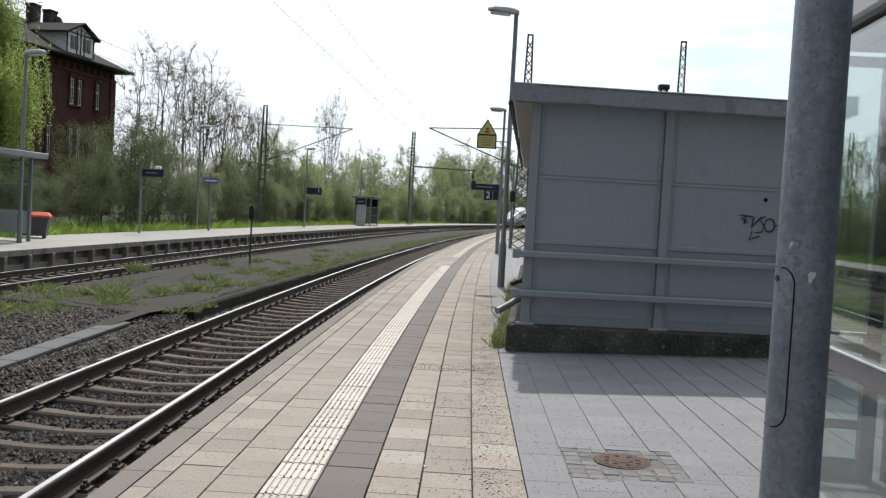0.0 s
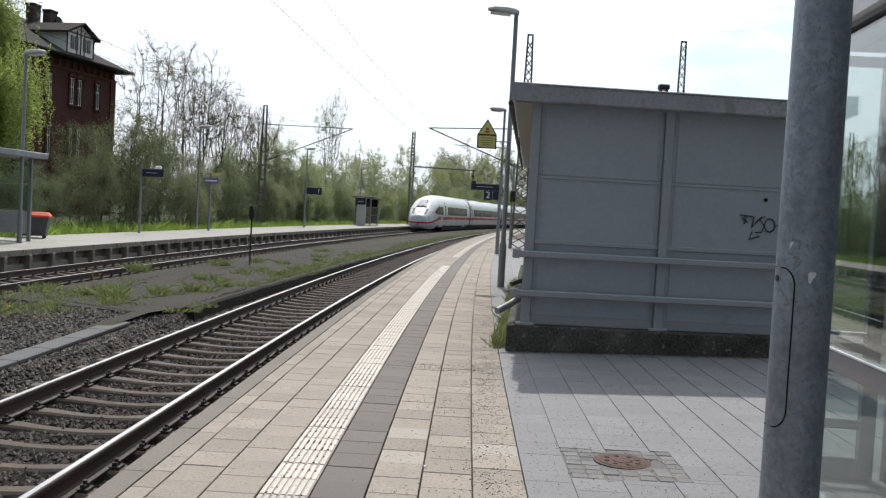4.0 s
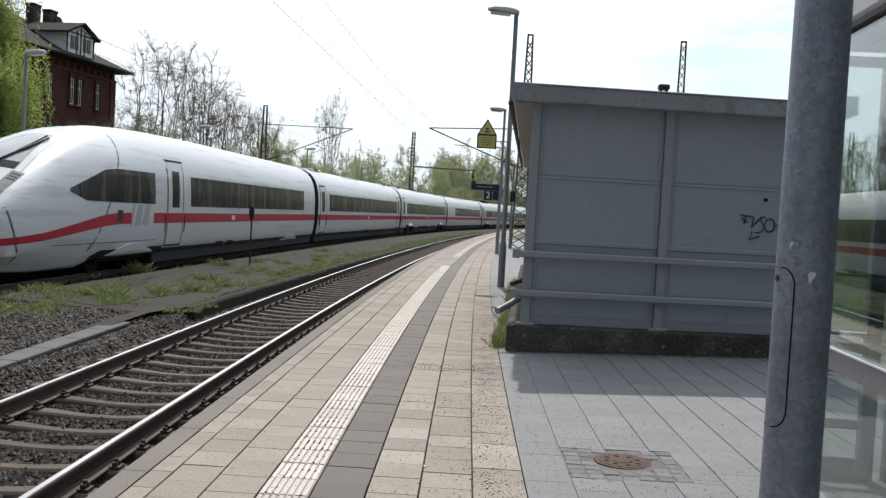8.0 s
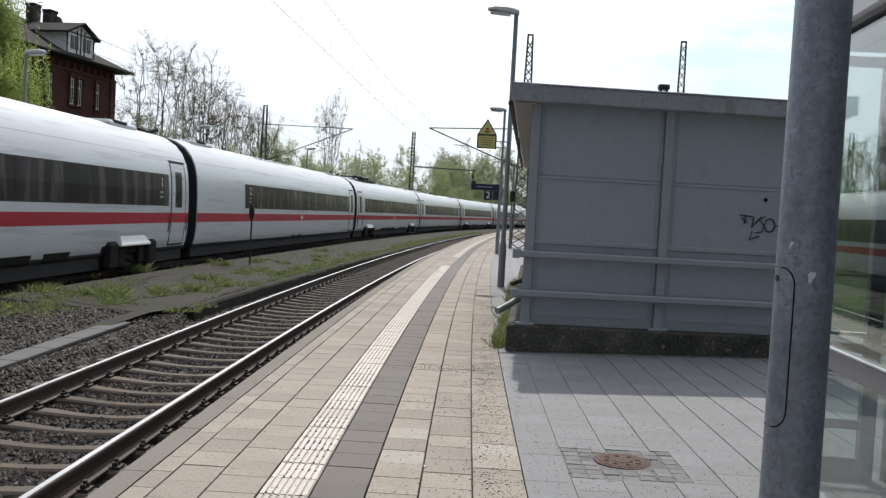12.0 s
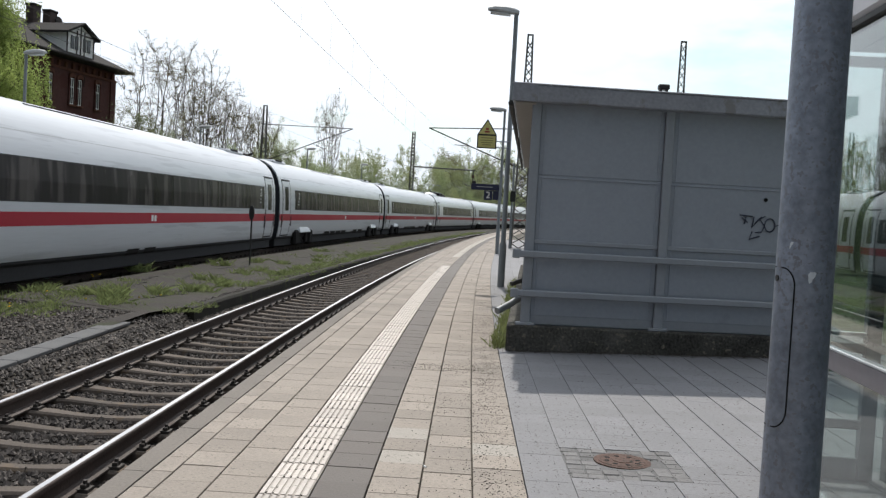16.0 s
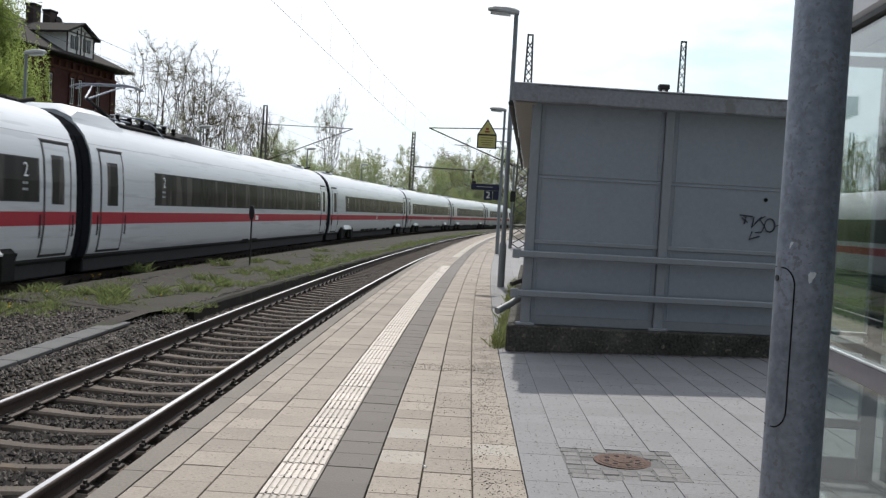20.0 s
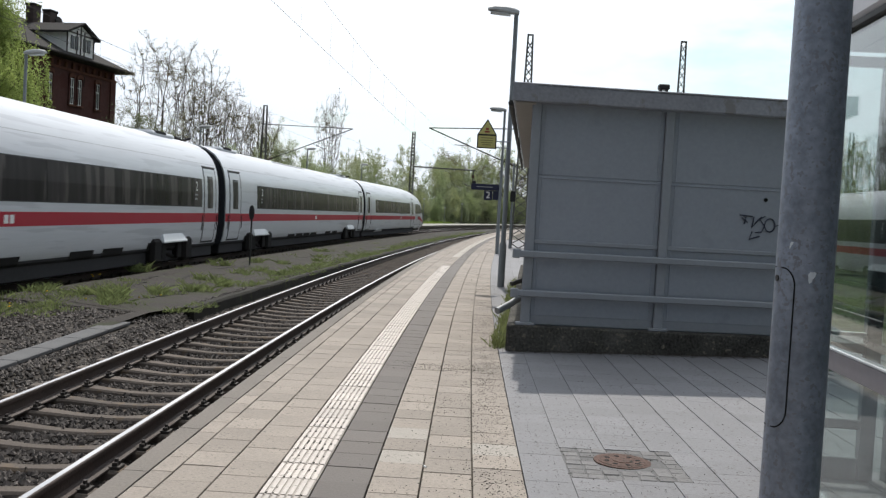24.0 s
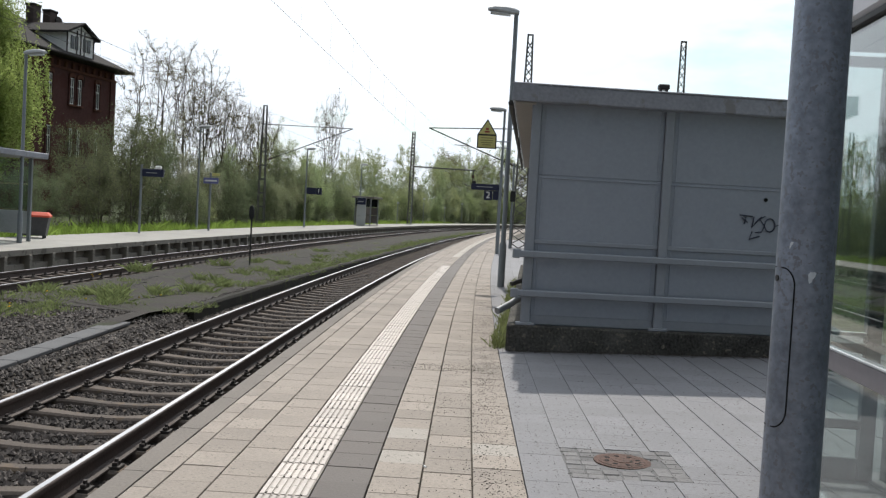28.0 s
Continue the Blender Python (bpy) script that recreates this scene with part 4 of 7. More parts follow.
# ---- the white express train: thirteen cars ----
TRAIN = mat("train_light_grey", (0.572, 0.595, 0.638), 0.32, grain=8, blotch=0.5, amount=0.07, bump=0.0, coat=0.2, rough_vary=0.08, spots=(0.48, 0.50, 0.54), spot_scale=2.4, spot_cut=0.56, stretch=(1.0, 0.12, 2.4))
RED = mat("train_red", (0.38, 0.007, 0.028), 0.5, grain=10, blotch=0.5, amount=0.06, bump=0.0, coat=0.0, spec=0.3)
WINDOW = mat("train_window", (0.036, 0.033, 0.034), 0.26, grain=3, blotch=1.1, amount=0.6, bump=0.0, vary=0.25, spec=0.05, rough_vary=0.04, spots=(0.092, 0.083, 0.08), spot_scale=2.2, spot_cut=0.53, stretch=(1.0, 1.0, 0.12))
SKIRT = mat("train_skirt", (0.035, 0.035, 0.038), 0.92, grain=12, blotch=0.8, amount=0.25, bump=0.1)
SCREEN = mat("windscreen_glass", (0.20, 0.215, 0.22), 0.06, grain=4, blotch=0.8, amount=0.1, bump=0.0, coat=1.0, rough_vary=0.02)
BOGIE = mat("bogie_black", (0.014, 0.013, 0.013), 0.95, grain=14, blotch=2, amount=0.4, bump=0.2)
BOXWHITE = mat("bogie_cover_white", (0.60, 0.62, 0.63), 0.45, grain=14, blotch=2, amount=0.1, bump=0.0)
SEAM = mat("train_seam", (0.03, 0.03, 0.032), 0.8, grain=20, amount=0.2, bump=0)
LOGO = mat("train_logo_grey", (0.33, 0.35, 0.37), 0.4, grain=10, amount=0.05, bump=0)
LIGHTGLASS = mat("headlamp_glass", (0.20, 0.22, 0.235), 0.15, grain=10, amount=0.2, bump=0)
CAR_HALF = [(0.0, 0.42), (1.22, 0.42), (1.31, 0.50), (1.375, 0.75), (1.42, 1.15), (1.425, 1.70), (1.415, 2.2), (1.375, 2.70), (1.30, 3.05), (1.16, 3.37), (0.93, 3.64), (0.62, 3.83), (0.30, 3.93), (0.0, 3.96)]
L_END, L_MID = 29.3, 29.1
ALONG = 0.9897          # a metre on the outer track, measured along the platform edge


NOSE_U = (0.0, 0.05, 0.10, 0.2, 0.3, 0.5, 0.8, 1.1, 1.5, 1.9, 2.3, 2.8, 3.3, 3.8, 4.3, 5.0, 5.8, 6.6, 7.5, 9.0, 10.5, 12.0)


def half_section(u, nose):
    """Half of the outline, from the bottom to the roof, u metres behind the front."""
    if not nose:
        return CAR_HALF
    i = int(np.clip(np.searchsorted(NOSE_U, u, "right") - 1, 0, len(NOSE_U) - 2))
    a, b = nose_section(NOSE_U[i]), nose_section(NOSE_U[i + 1])
    k = min(1.0, max(0.0, (u - NOSE_U[i]) / (NOSE_U[i + 1] - NOSE_U[i])))
    return [(p[0] + (q[0] - p[0]) * k, p[1] + (q[1] - p[1]) * k) for p, q in zip(a, b)]


@lru_cache(None)
def nose_section(u):
    w = float(np.interp(u, (0, 0.10, 0.3, 0.8, 1.6, 2.8, 4.2, 6), (0.66, 0.86, 1.00, 1.15, 1.285, 1.375, 1.42, 1.425)))
    zt = float(np.interp(u, (0, 0.10, 0.35, 0.8, 1.5, 2.3, 3.2, 4.3, 5.6, 7.2, 9, 12), (1.50, 1.66, 1.80, 2.08, 2.47, 2.90, 3.28, 3.57, 3.75, 3.86, 3.92, 3.96)))
    zb = float(np.interp(u, (0, 0.15, 0.5, 1.5, 3.3, 4.2), (0.55, 0.38, 0.27, 0.22, 0.24, 0.42)))
    k = (zt - zb) / (3.96 - 0.42)
    low = float(np.interp(u, (0, 5), (0.75, 1.0)))
    flat = float(np.interp(u, (0, 3.0, 5.5), (0.5, 0.55, 1.0)))
    return [(x / 1.425 * w * (low if z < 0.8 else 1.0), zt - (3.96 - z) * k * (flat if z > 3.5 else 0.5 + 0.5 * flat if z > 3.0 else 1.0)) for x, z in CAR_HALF]


def side_x(u, z, nose):
    h = half_section(u, nose)
    zs, xs = [p[1] for p in h[1:]], [p[0] for p in h[1:]]
    return float(np.interp(z, zs, xs))


def roof_z(u, x, nose):
    h = half_section(u, nose)[5:]
    return float(np.interp(-x, [-p[0] for p in h], [p[1] for p in h]))


def side_panel(u0, u1, z0, z1, off, k=1, nose=False, nu=2, nz=4, skew=0.0, thick=0.01):
    """A sheet that lies on the car's side; z0 and z1 may be functions of u."""
    g = Geo()
    f0 = z0 if callable(z0) else (lambda u: z0)
    f1 = z1 if callable(z1) else (lambda u: z1)
    rings = []
    steps = np.linspace(0, 1, nz)
    if not callable(z0):
        # follow every fold of the body's outline
        steps = sorted(set(list(steps) + [(p[1] - z0) / (z1 - z0) for p in CAR_HALF if z0 < p[1] < z1]))
    for u in (sorted(set([u0, u1] + [q for q in NOSE_U if u0 < q < u1])) if nu == 0 else np.linspace(u0, u1, nu)):
        a, b = f0(u), f1(u)
        outer, inner = [], []
        for q in steps:
            z = a + (b - a) * q
            uu = u + skew * (q - 0.5)
            x = side_x(uu, z, nose)
            outer.append((k * (x + off), uu, z))
            inner.append((k * (x - thick), uu, z))
        rings.append(outer + inner[::-1])
    g.loft(rings)
    return g


def body_shell(u0, u1, nose):
    g = Geo()
    us = [u0, u1] if not nose else list(NOSE_U) + [u1]
    rings = []
    for u in us:
        h = half_section(u, nose)
        rings.append([(x, u, z) for x, z in h] + [(-x, u, z) for x, z in h[-2:0:-1]])
    g.loft(rings)
    return g


def car_door(car, u, k, nose=False):
    part("door_gap", side_panel(u - 0.68, u + 0.68, 0.58, 3.08, 0.004, k, nose, 2, 8), SEAM, car)
    leaf = part("door", side_panel(u - 0.60, u + 0.60, 0.64, 3.02, 0.009, k, nose, 2, 8), TRAIN, car, "", True)
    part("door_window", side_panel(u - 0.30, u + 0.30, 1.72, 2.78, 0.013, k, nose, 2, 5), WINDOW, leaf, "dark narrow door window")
    for z0, z1 in ((1.27, 1.56),):
        part("door_stripe", side_panel(u - 0.60, u + 0.60, z0, z1, 0.012, k, nose, 2, 3), RED, leaf, "red stripe across the door")
    part("door_header", side_panel(u - 0.72, u + 0.72, 3.07, 3.10, 0.018, k, nose, 2, 2), SEAM, car)
    for e in (-0.80, 0.80):
        part("grab_handle", side_panel(u + e - 0.02, u + e + 0.02, 1.0, 1.5, 0.02, k, nose, 2, 2), SEAM, car)


def glazing(car, u0, u1, k, nose=False, n=8, digit=""):
    part("window_surround", side_panel(u0 - 0.04, u1 + 0.04, 1.76, 2.67, 0.003, k, nose, 4, 5), SEAM, car)
    w = (u1 - u0) / n
    for i in range(n):
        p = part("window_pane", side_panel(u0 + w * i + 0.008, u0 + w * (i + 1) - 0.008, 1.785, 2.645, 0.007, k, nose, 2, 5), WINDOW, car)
        if digit and i in (0, n - 1) and k == (-1 if nose else 1):
            y = u0 + 0.6 if i == 0 else u1 - 0.6
            x = side_x(y, 2.35, nose) + 0.026
            writing(digit, 0.42, WHITE, p, pose(k * x, y, 2.40, 90 - 3, 0, 90 * k), "class_numeral", 0.001)
            for a, b, z in ((-0.11, -0.01, 2.12), (0.02, 0.11, 2.12), (-0.11, 0.0, 1.99), (0.03, 0.11, 1.99)):
                part("text_bar", side_panel(y + a, y + b, z, z + 0.05, 0.012, k, nose, 2, 2), LOGO, p)


def roof_fittings(car, kind, length):
    for a, b in ((2.2, 4.2), (length - 4.6, length - 2.6)):
        part("roof_hump", Geo().box(-0.55, a, 3.85, 0.55, b, 4.01, None, 0.06), TRAIN, car, "low roof equipment cover")
        part("roof_grille", Geo().box(0.25, a + 0.3, 3.93, 0.56, a + 1.2, 4.018, None, 0.01), SKIRT, car)
    part("roof_coupling", Geo().box(-0.35, length - 1.15, 3.9, 0.1, length - 0.5, 4.07, None, 0.05).tube([(0.2, length - 0.9, 3.95), (0.3, length - 0.3, 4.08)], 0.05, 6), BOGIE, car, "dark roof cable coupling")
    part("roof_seam", Geo().box(0.60, 9.0, 3.815, 0.63, 15.0, 3.85), SEAM, car)
    if kind:
        part("roof_tray", Geo().box(-0.66, 3.4, 3.84, 0.66, 8.6, 3.93, None, 0.03), BOGIE, car, "dark equipment tray in the roof")
        for y in (3.8, 4.6, 5.5, 6.4, 7.2, 8.0):
            for x in (-0.45, 0.45):
                # ribbed insulators that carry the bus bars
                g = Geo().tube([(x, y, 3.92), (x, y, 3.98), (x, y, 4.0), (x, y, 4.06), (x, y, 4.08), (x, y, 4.16), (x, y, 4.20)], [0.05, 0.09, 0.05, 0.09, 0.05, 0.08, 0.04], 8)
                part("insulator", g, BOGIE, car, "dark ribbed roof insulator")
        g = Geo()
        for x in (-0.45, 0.45):
            g.tube([(x, y, 4.21 + 0.03 * math.sin(2.6 * y)) for y in np.arange(3.7, 8.2, 0.3)], 0.025, 6)
        g.tube([(-0.45, 4.6, 4.2), (0.0, 5.0, 4.3), (0.45, 5.5, 4.2)], 0.02, 6)
        g.tube([(0.45, 6.4, 4.2), (0.1, 6.9, 4.33), (-0.45, 7.2, 4.2)], 0.02, 6)
        g.tube([(0.55, 5.2, 4.22), (0.68, 5.9, 4.05), (0.72, 6.5, 3.78)], 0.02, 6)
        part("bus_bars", g, GALV, car, "grey roof bus bars and cables")
        for y, l, h in ((4.0, 0.45, 0.20), (4.95, 0.35, 0.26), (5.9, 0.3, 0.18), (6.75, 0.3, 0.27), (7.5, 0.35, 0.22)):
            part("switch_box", Geo().box(-0.25, y, 3.9, 0.25, y + l, 3.93 + h, None, 0.03), SKIRT, car, "dark roof switch box")
        part("roof_pod", Geo().loft([[(-w, y, 3.83), (-w * 0.9, y, 3.88 + h * 0.7), (-w * 0.5, y, 3.90 + h), (w * 0.5, y, 3.90 + h), (w * 0.9, y, 3.88 + h * 0.7), (w, y, 3.83)] for y, w, h in ((8.5, 0.5, 0.1), (8.8, 0.58, 0.22), (9.8, 0.6, 0.25), (10.5, 0.55, 0.16), (10.95, 0.45, 0.02))]), SKIRT, car, "dark rounded roof pod", True)
    if kind == "pantograph":
        part("roof_fairing", Geo().loft([[(-0.95, y, 3.55), (-0.8, y, 3.7 + z), (-0.4, y, 3.86 + z), (0.4, y, 3.86 + z), (0.8, y, 3.7 + z), (0.95, y, 3.55)] for y, z in ((0.42, 0.1), (0.7, 0.26), (2.4, 0.28), (3.3, 0.06))]), TRAIN, car, "raised white roof end", True)
        part("fairing_grille", Geo().box(0.10, 2.0, 4.10, 0.42, 2.5, 4.155, None, 0.01), SKIRT, car)
        p = part("pantograph", Geo().box(-0.5, 3.5, 4.0, 0.5, 4.6, 4.07, None, 0.03), GALV, car, "raised steel pantograph")
        g = Geo()
        g.tube([(0.0, 4.4, 4.07), (0.0, 2.9, 4.50)], [0.055, 0.04], 8)
        g.tube([(0.22, 4.3, 4.07), (0.06, 2.95, 4.43)], 0.016, 6)
        part("lower_arm", g, BOGIE, p, "dark lower pantograph arm")
        g = Geo()
        for k in (-1, 1):
            g.tube([(0.05 * k, 2.9, 4.50), (0.42 * k, 4.05, 4.97)], [0.028, 0.02], 6)
        part("upper_arm", g, GALV, p)
        for y in (3.9, 4.22):
            g = Geo()
            g.tube([(-0.98, y, 4.90), (-0.86, y, 4.96), (-0.62, y, 5.01), (0.62, y, 5.01), (0.86, y, 4.96), (0.98, y, 4.90)], 0.026, 6)
            part("contact_shoe", g, GALV, p, "bright steel contact strip")
        g = Geo()
        for x in (-0.42, 0.42):
            g.tube([(x, 3.9, 4.99), (x, 4.22, 4.99)], 0.02, 6)
        part("shoe_link", g, GALV, p)


def bogie(car, u, kind):
    b = part("bogie", Geo().box(-1.05, u - 1.55, 0.28, 1.05, u + 1.55, 0.62, None, 0.05), BOGIE, car, "black bogie frame")
    for e in (-1.25, 1.25):
        for k in (-1, 1):
            g = Geo().tube([(k * 0.70, u + e, 0.46), (k * 0.83, u + e, 0.46)], 0.46, 24)
            part("wheel", g, BOGIE, b)
    if kind == "open":
        for k in (-1, 1):
            g = Geo()
            g.loft([[(k * 1.20, u - 1.0, 0.68), (k * 1.52, u - 1.02, 0.70), (k * 1.52, u - 1.02, 0.74), (k * 1.40, u - 0.84, 0.95), (k * 1.2, u - 0.84, 0.95)], [(k * 1.20, u + 1.0, 0.68), (k * 1.52, u + 1.02, 0.70), (k * 1.52, u + 1.02, 0.74), (k * 1.40, u + 0.84, 0.95), (k * 1.2, u + 0.84, 0.95)]])
            part("side_cover", g, BOXWHITE, b, "white bogie side cover")
            part("bogie_recess", side_panel(u - 1.9, u + 1.9, 0.43, 0.72, 0.006, k), BOGIE, b)
            g = Geo()
            for e in (-1.35, 1.35):
                g.box(min(k * 1.0, k * 1.43), u + e - 0.36, 0.10, max(k * 1.0, k * 1.47), u + e + 0.36, 0.84, None, 0.10)
                g.box(min(k * 1.05, k * 1.40), u + e * 0.5 - 0.2, 0.2, max(k * 1.05, k * 1.40), u + e * 0.5 + 0.2, 0.66, None, 0.03)
            g.tube([(k * 1.25, u - 0.3, 0.40), (k * 1.25, u + 0.5, 0.24)], 0.06, 8)
            part("axle_box", g, BOGIE, b)


def underbody(car, u0, u1, kind):
    g = Geo()
    # reaches low so that its dark colour fills the shade under the car
    g.box(-1.24, u0, 0.12, 1.24, u1, 0.47, None, 0.03)
    part("underbody", g, SKIRT, car, "dark grey underbody skirt, deepened to stand for shade below")
    spots = (9.6, 11.1, 12.6, 14.1, 17.6, 19.4) if kind == "open" else (13.2, 14.4)
    for a in spots:
        for k in (-1, 1):
            part("vent_opening", side_panel(a, a + (1.25 if kind == "open" else 0.8), 0.44, 0.66 if kind == "open" else 0.60, 0.010, k, False, 2, 2), BOGIE, car, "dark skirt opening")


def make_car(i, label):
    """Local y runs back along the train from the front end of the car; z from the rail top."""
    first, last = i == 0, i == 12
    nose = first or last
    length = L_END + 0.7 if last else L_END if first else L_MID
    car = thing("train_car", label, "train car", group="cars of the train")
    dark = i in (1, 3, 5, 8)
    kind = "closed" if dark or nose else "open"
    if nose:
        part("body", body_shell(0, length - 0.40, True), TRAIN, car, "light grey streamlined body shell", True, angle=50)
    else:
        part("body", body_shell(0.40, length - 0.40, False), TRAIN, car, "light grey body shell", True, angle=50)
    # folding gangway at the coupled ends
    for u in ((length - 0.42,) if nose else (-0.01, length - 0.42)):
        g = Geo()
        for q in (0.0, 0.085, 0.17, 0.255, 0.34):
            rings = []
            for uu, sc in ((q, 0.975), (q + 0.04, 0.985), (q + 0.075, 0.975)):
                rings.append([(x * sc, u + uu, 0.5 + (z - 0.5) * sc) for x, z in CAR_HALF] + [(-x * sc, u + uu, 0.5 + (z - 0.5) * sc) for x, z in CAR_HALF[-2:0:-1]])
            g.loft(rings)
        part("gangway", g, RUBBER, car, "black folding gangway")
    u0 = 9.6 if nose else 0.3
    for k in (-1, 1):
        cls = "1" if i in (0, 1, 2) else "2"
        if nose:
            part("stripe", side_panel(7.35, length - 0.4, 1.27, 1.56, 0.004, k, True, 6, 3), RED, car, "red stripe")
            def lo(u):
                return float(np.interp(u, (0.10, 0.6, 1.6, 3.0, 4.2, 5.2, 6.0), (0.82, 0.85, 0.93, 1.09, 1.22, 1.27, 1.27)))
            def hi(u):
                return float(np.interp(u, (0.10, 0.6, 1.6, 3.0, 4.2, 5.2, 6.0), (0.97, 1.00, 1.10, 1.32, 1.50, 1.56, 1.56)))
            part("stripe_front", side_panel(0.0, 5.8, lo, hi, 0.008, k, True, 0, 3, 0.0, 0.03), RED, car, "red stripe sweeping down to the nose")
            # plain slanted shapes in the place of the mark
            g = Geo()
            for a, w in ((5.80, 0.16), (6.12, 0.36), (6.64, 0.36)):
                sub = side_panel(a, a + w, 1.22, 1.78, 0.004, k, True, 2, 2, 0.16 * (1 if first else -1) * k)
                g.add(sub.v, sub.f)
            part("mark", g, LOGO, car, "grey slanted block mark")
            def clo(u):
                return float(np.interp(u, (2.6, 3.3, 7.4), (2.02, 1.83, 1.80)))
            def chi(u):
                return float(np.interp(u, (2.6, 4.5, 7.4), (2.10, 2.66, 2.66)))
            part("step_recess", side_panel(4.95, 5.25, 1.32, 1.62, 0.012, k, True, 0, 3), SEAM, car)
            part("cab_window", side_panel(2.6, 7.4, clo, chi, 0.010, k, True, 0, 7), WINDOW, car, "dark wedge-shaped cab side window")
            part("window_divider", side_panel(5.35, 5.43, 1.9, 2.6, 0.013, k, True, 2, 3), SEAM, car)
            car_door(car, 9.0, k, True)
            glazing(car, 10.35, 26.3 if first else 26.05, k, True, 8, cls if not first else "")
            for a, b, z0, z1, sk in ((4.05, 4.10, 0.62, 1.84, 0.9), (3.9, 7.6, 0.80, 0.815, 0), (1.8, 3.9, 0.80, 0.815, 0), (5.25, 5.30, 2.68, 3.55, 0.5)):
                part("panel_seam", side_panel(a, b, z0, z1, 0.006, k, True, 3 if sk else 9, 9, sk), SEAM, car)
            part("bogie_skirt", side_panel(3.75, 8.2, lambda u: half_section(u, True)[1][1] + 0.01, lambda u: 0.46 + 0.16 * min(1.0, (u - 3.75) / 0.5), 0.012, k, True, 0, 4), BOGIE, car, "dark bogie recess")
            part("bogie_fairing", side_panel(4.6, 7.6, lambda u: 0.46, lambda u: 0.46 + 0.26 * math.sin(math.pi * (u - 4.6) / 3.0) + 0.02, 0.03, k, True, 12, 4), BOXWHITE, car, "pale curved bogie fairing")
            part("bogie_fairing", side_panel(22.6, 25.6, lambda u: 0.40, lambda u: 0.40 + 0.22 * math.sin(math.pi * (u - 22.6) / 3.0) + 0.02, 0.03, k, True, 12, 4), BOXWHITE, car, "pale curved bogie fairing")
            if last:
                car_door(car, length - 1.55, k, True)
        else:
            part("stripe", side_panel(0.4, length - 0.4, 1.27, 1.56, 0.004, k, False, 2, 3), RED, car, "red stripe")
            if i != 3:
                car_door(car, 1.50, k)
            car_door(car, length - 1.35, k)
            start = 4.3 if i in (8, 11, 9) else 3.0
            if i == 3:
                start = 5.6
            glazing(car, start, length - 2.25, k, False, 9, cls)
        part("roof_line", side_panel(0.3 if not nose else 9, length - 0.3, 3.17, 3.185, 0.002, k, nose, 2, 2), LOGO, car)
        part("skirt_line", side_panel(0.3 if not nose else 8, length - 0.3, 0.425, 0.555, 0.006, k, nose, 2, 2), SKIRT, car)
        part("lettering", side_panel(length * 0.5, length * 0.5 + 0.16, 1.33, 1.50, 0.007, k, nose, 2, 2), WHITE, car)
        part("lettering", side_panel(length * 0.5 + 0.22, length * 0.5 + 0.38, 1.33, 1.50, 0.007, k, nose, 2, 2), WHITE, car)
    if nose:
        # windscreen, wiper, head lamps, nose hatch
        def patch(ua, ub, xa, xb, off, nu=8, nx=9):
            g = Geo()
            rings = []
            for u in np.linspace(ua, ub, nu):
                top = [(x, u - off * 0.6, roof_z(u, abs(x), True) + off) for x in np.linspace(xa(u), xb(u), nx)]
                rings.append(top + [(x, y, z - 0.03) for x, y, z in top[::-1]])
            g.loft(rings)
            return g
        part("windscreen_surround", patch(0.40, 4.1, lambda u: -0.80 + 0.05 * u, lambda u: 0.80 - 0.05 * u, 0.004, 14), BOXWHITE, car, "white bonnet and windscreen surround", True)
        for k in (-1, 1):
            # grey line painting the shade of the crease beside the windscreen surround
            part("mask_seam", patch(0.42, 4.1, lambda u: k * (0.80 - 0.05 * u), lambda u: k * (0.815 - 0.05 * u), 0.007, 14, 2), LOGO, car)
        part("windscreen", patch(1.80, 3.45, lambda u: -0.70 + 0.08 * u, lambda u: 0.70 - 0.08 * u, 0.010), SCREEN, car, "glossy dark windscreen", True)
        part("windscreen_sill", patch(1.52, 1.79, lambda u: -0.68 + 0.07 * u, lambda u: 0.68 - 0.07 * u, 0.012, 3), SKIRT, car)
        g = Geo()
        g.tube([(0.0, 1.55, roof_z(1.55, 0, True) + 0.05), (0.38, 2.4, roof_z(2.4, 0.38, True) + 0.05), (0.50, 3.1, roof_z(3.1, 0.5, True) + 0.05)], 0.025, 6)
        g.tube([(0.30, 2.2, roof_z(2.2, 0.3, True) + 0.06), (0.42, 3.2, roof_z(3.2, 0.42, True) + 0.06)], 0.02, 6)
        g.box(-0.10, 1.50, roof_z(1.6, 0, True) + 0.01, 0.10, 1.68, roof_z(1.6, 0, True) + 0.09, None, 0.02)
        part("wiper", g, BLACK, car)
        for k in (-1, 1):
            lampp = part("headlamp", patch(0.46, 1.46, lambda u: k * (0.50 + 0.04 * u), lambda u: k * (0.70 + 0.09 * u), 0.008, 8, 4), LIGHTGLASS, car, "grey headlamp panel", True)
            part("lens", Geo().tube([(k * 0.63, 0.73, roof_z(0.72, 0.63, True)), (k * 0.63, 0.64, roof_z(0.72, 0.63, True) + 0.03)], 0.07, 12), WHITE, lampp, "round clear head lamp")
            for u in (1.14, 1.24, 1.34):
                part("slot", patch(u, u + 0.045, lambda q: k * (0.54 + 0.05 * q), lambda q: k * (0.68 + 0.08 * q), 0.014, 2, 3), BLACK, lampp)
        part("badge", patch(0.62, 0.76, lambda u: -0.18, lambda u: 0.18, 0.008, 2, 3), RED, car, "small red badge")
        for k in (-1, 1):
            part("hatch_seam", side_panel(0.62, 0.66, 0.5, 1.62, 0.008, k, True, 2, 12, -0.25), SEAM, car)
        part("hatch_top_seam", patch(0.36, 0.385, lambda u: -0.75, lambda u: 0.75, 0.006, 2, 9), SEAM, car)
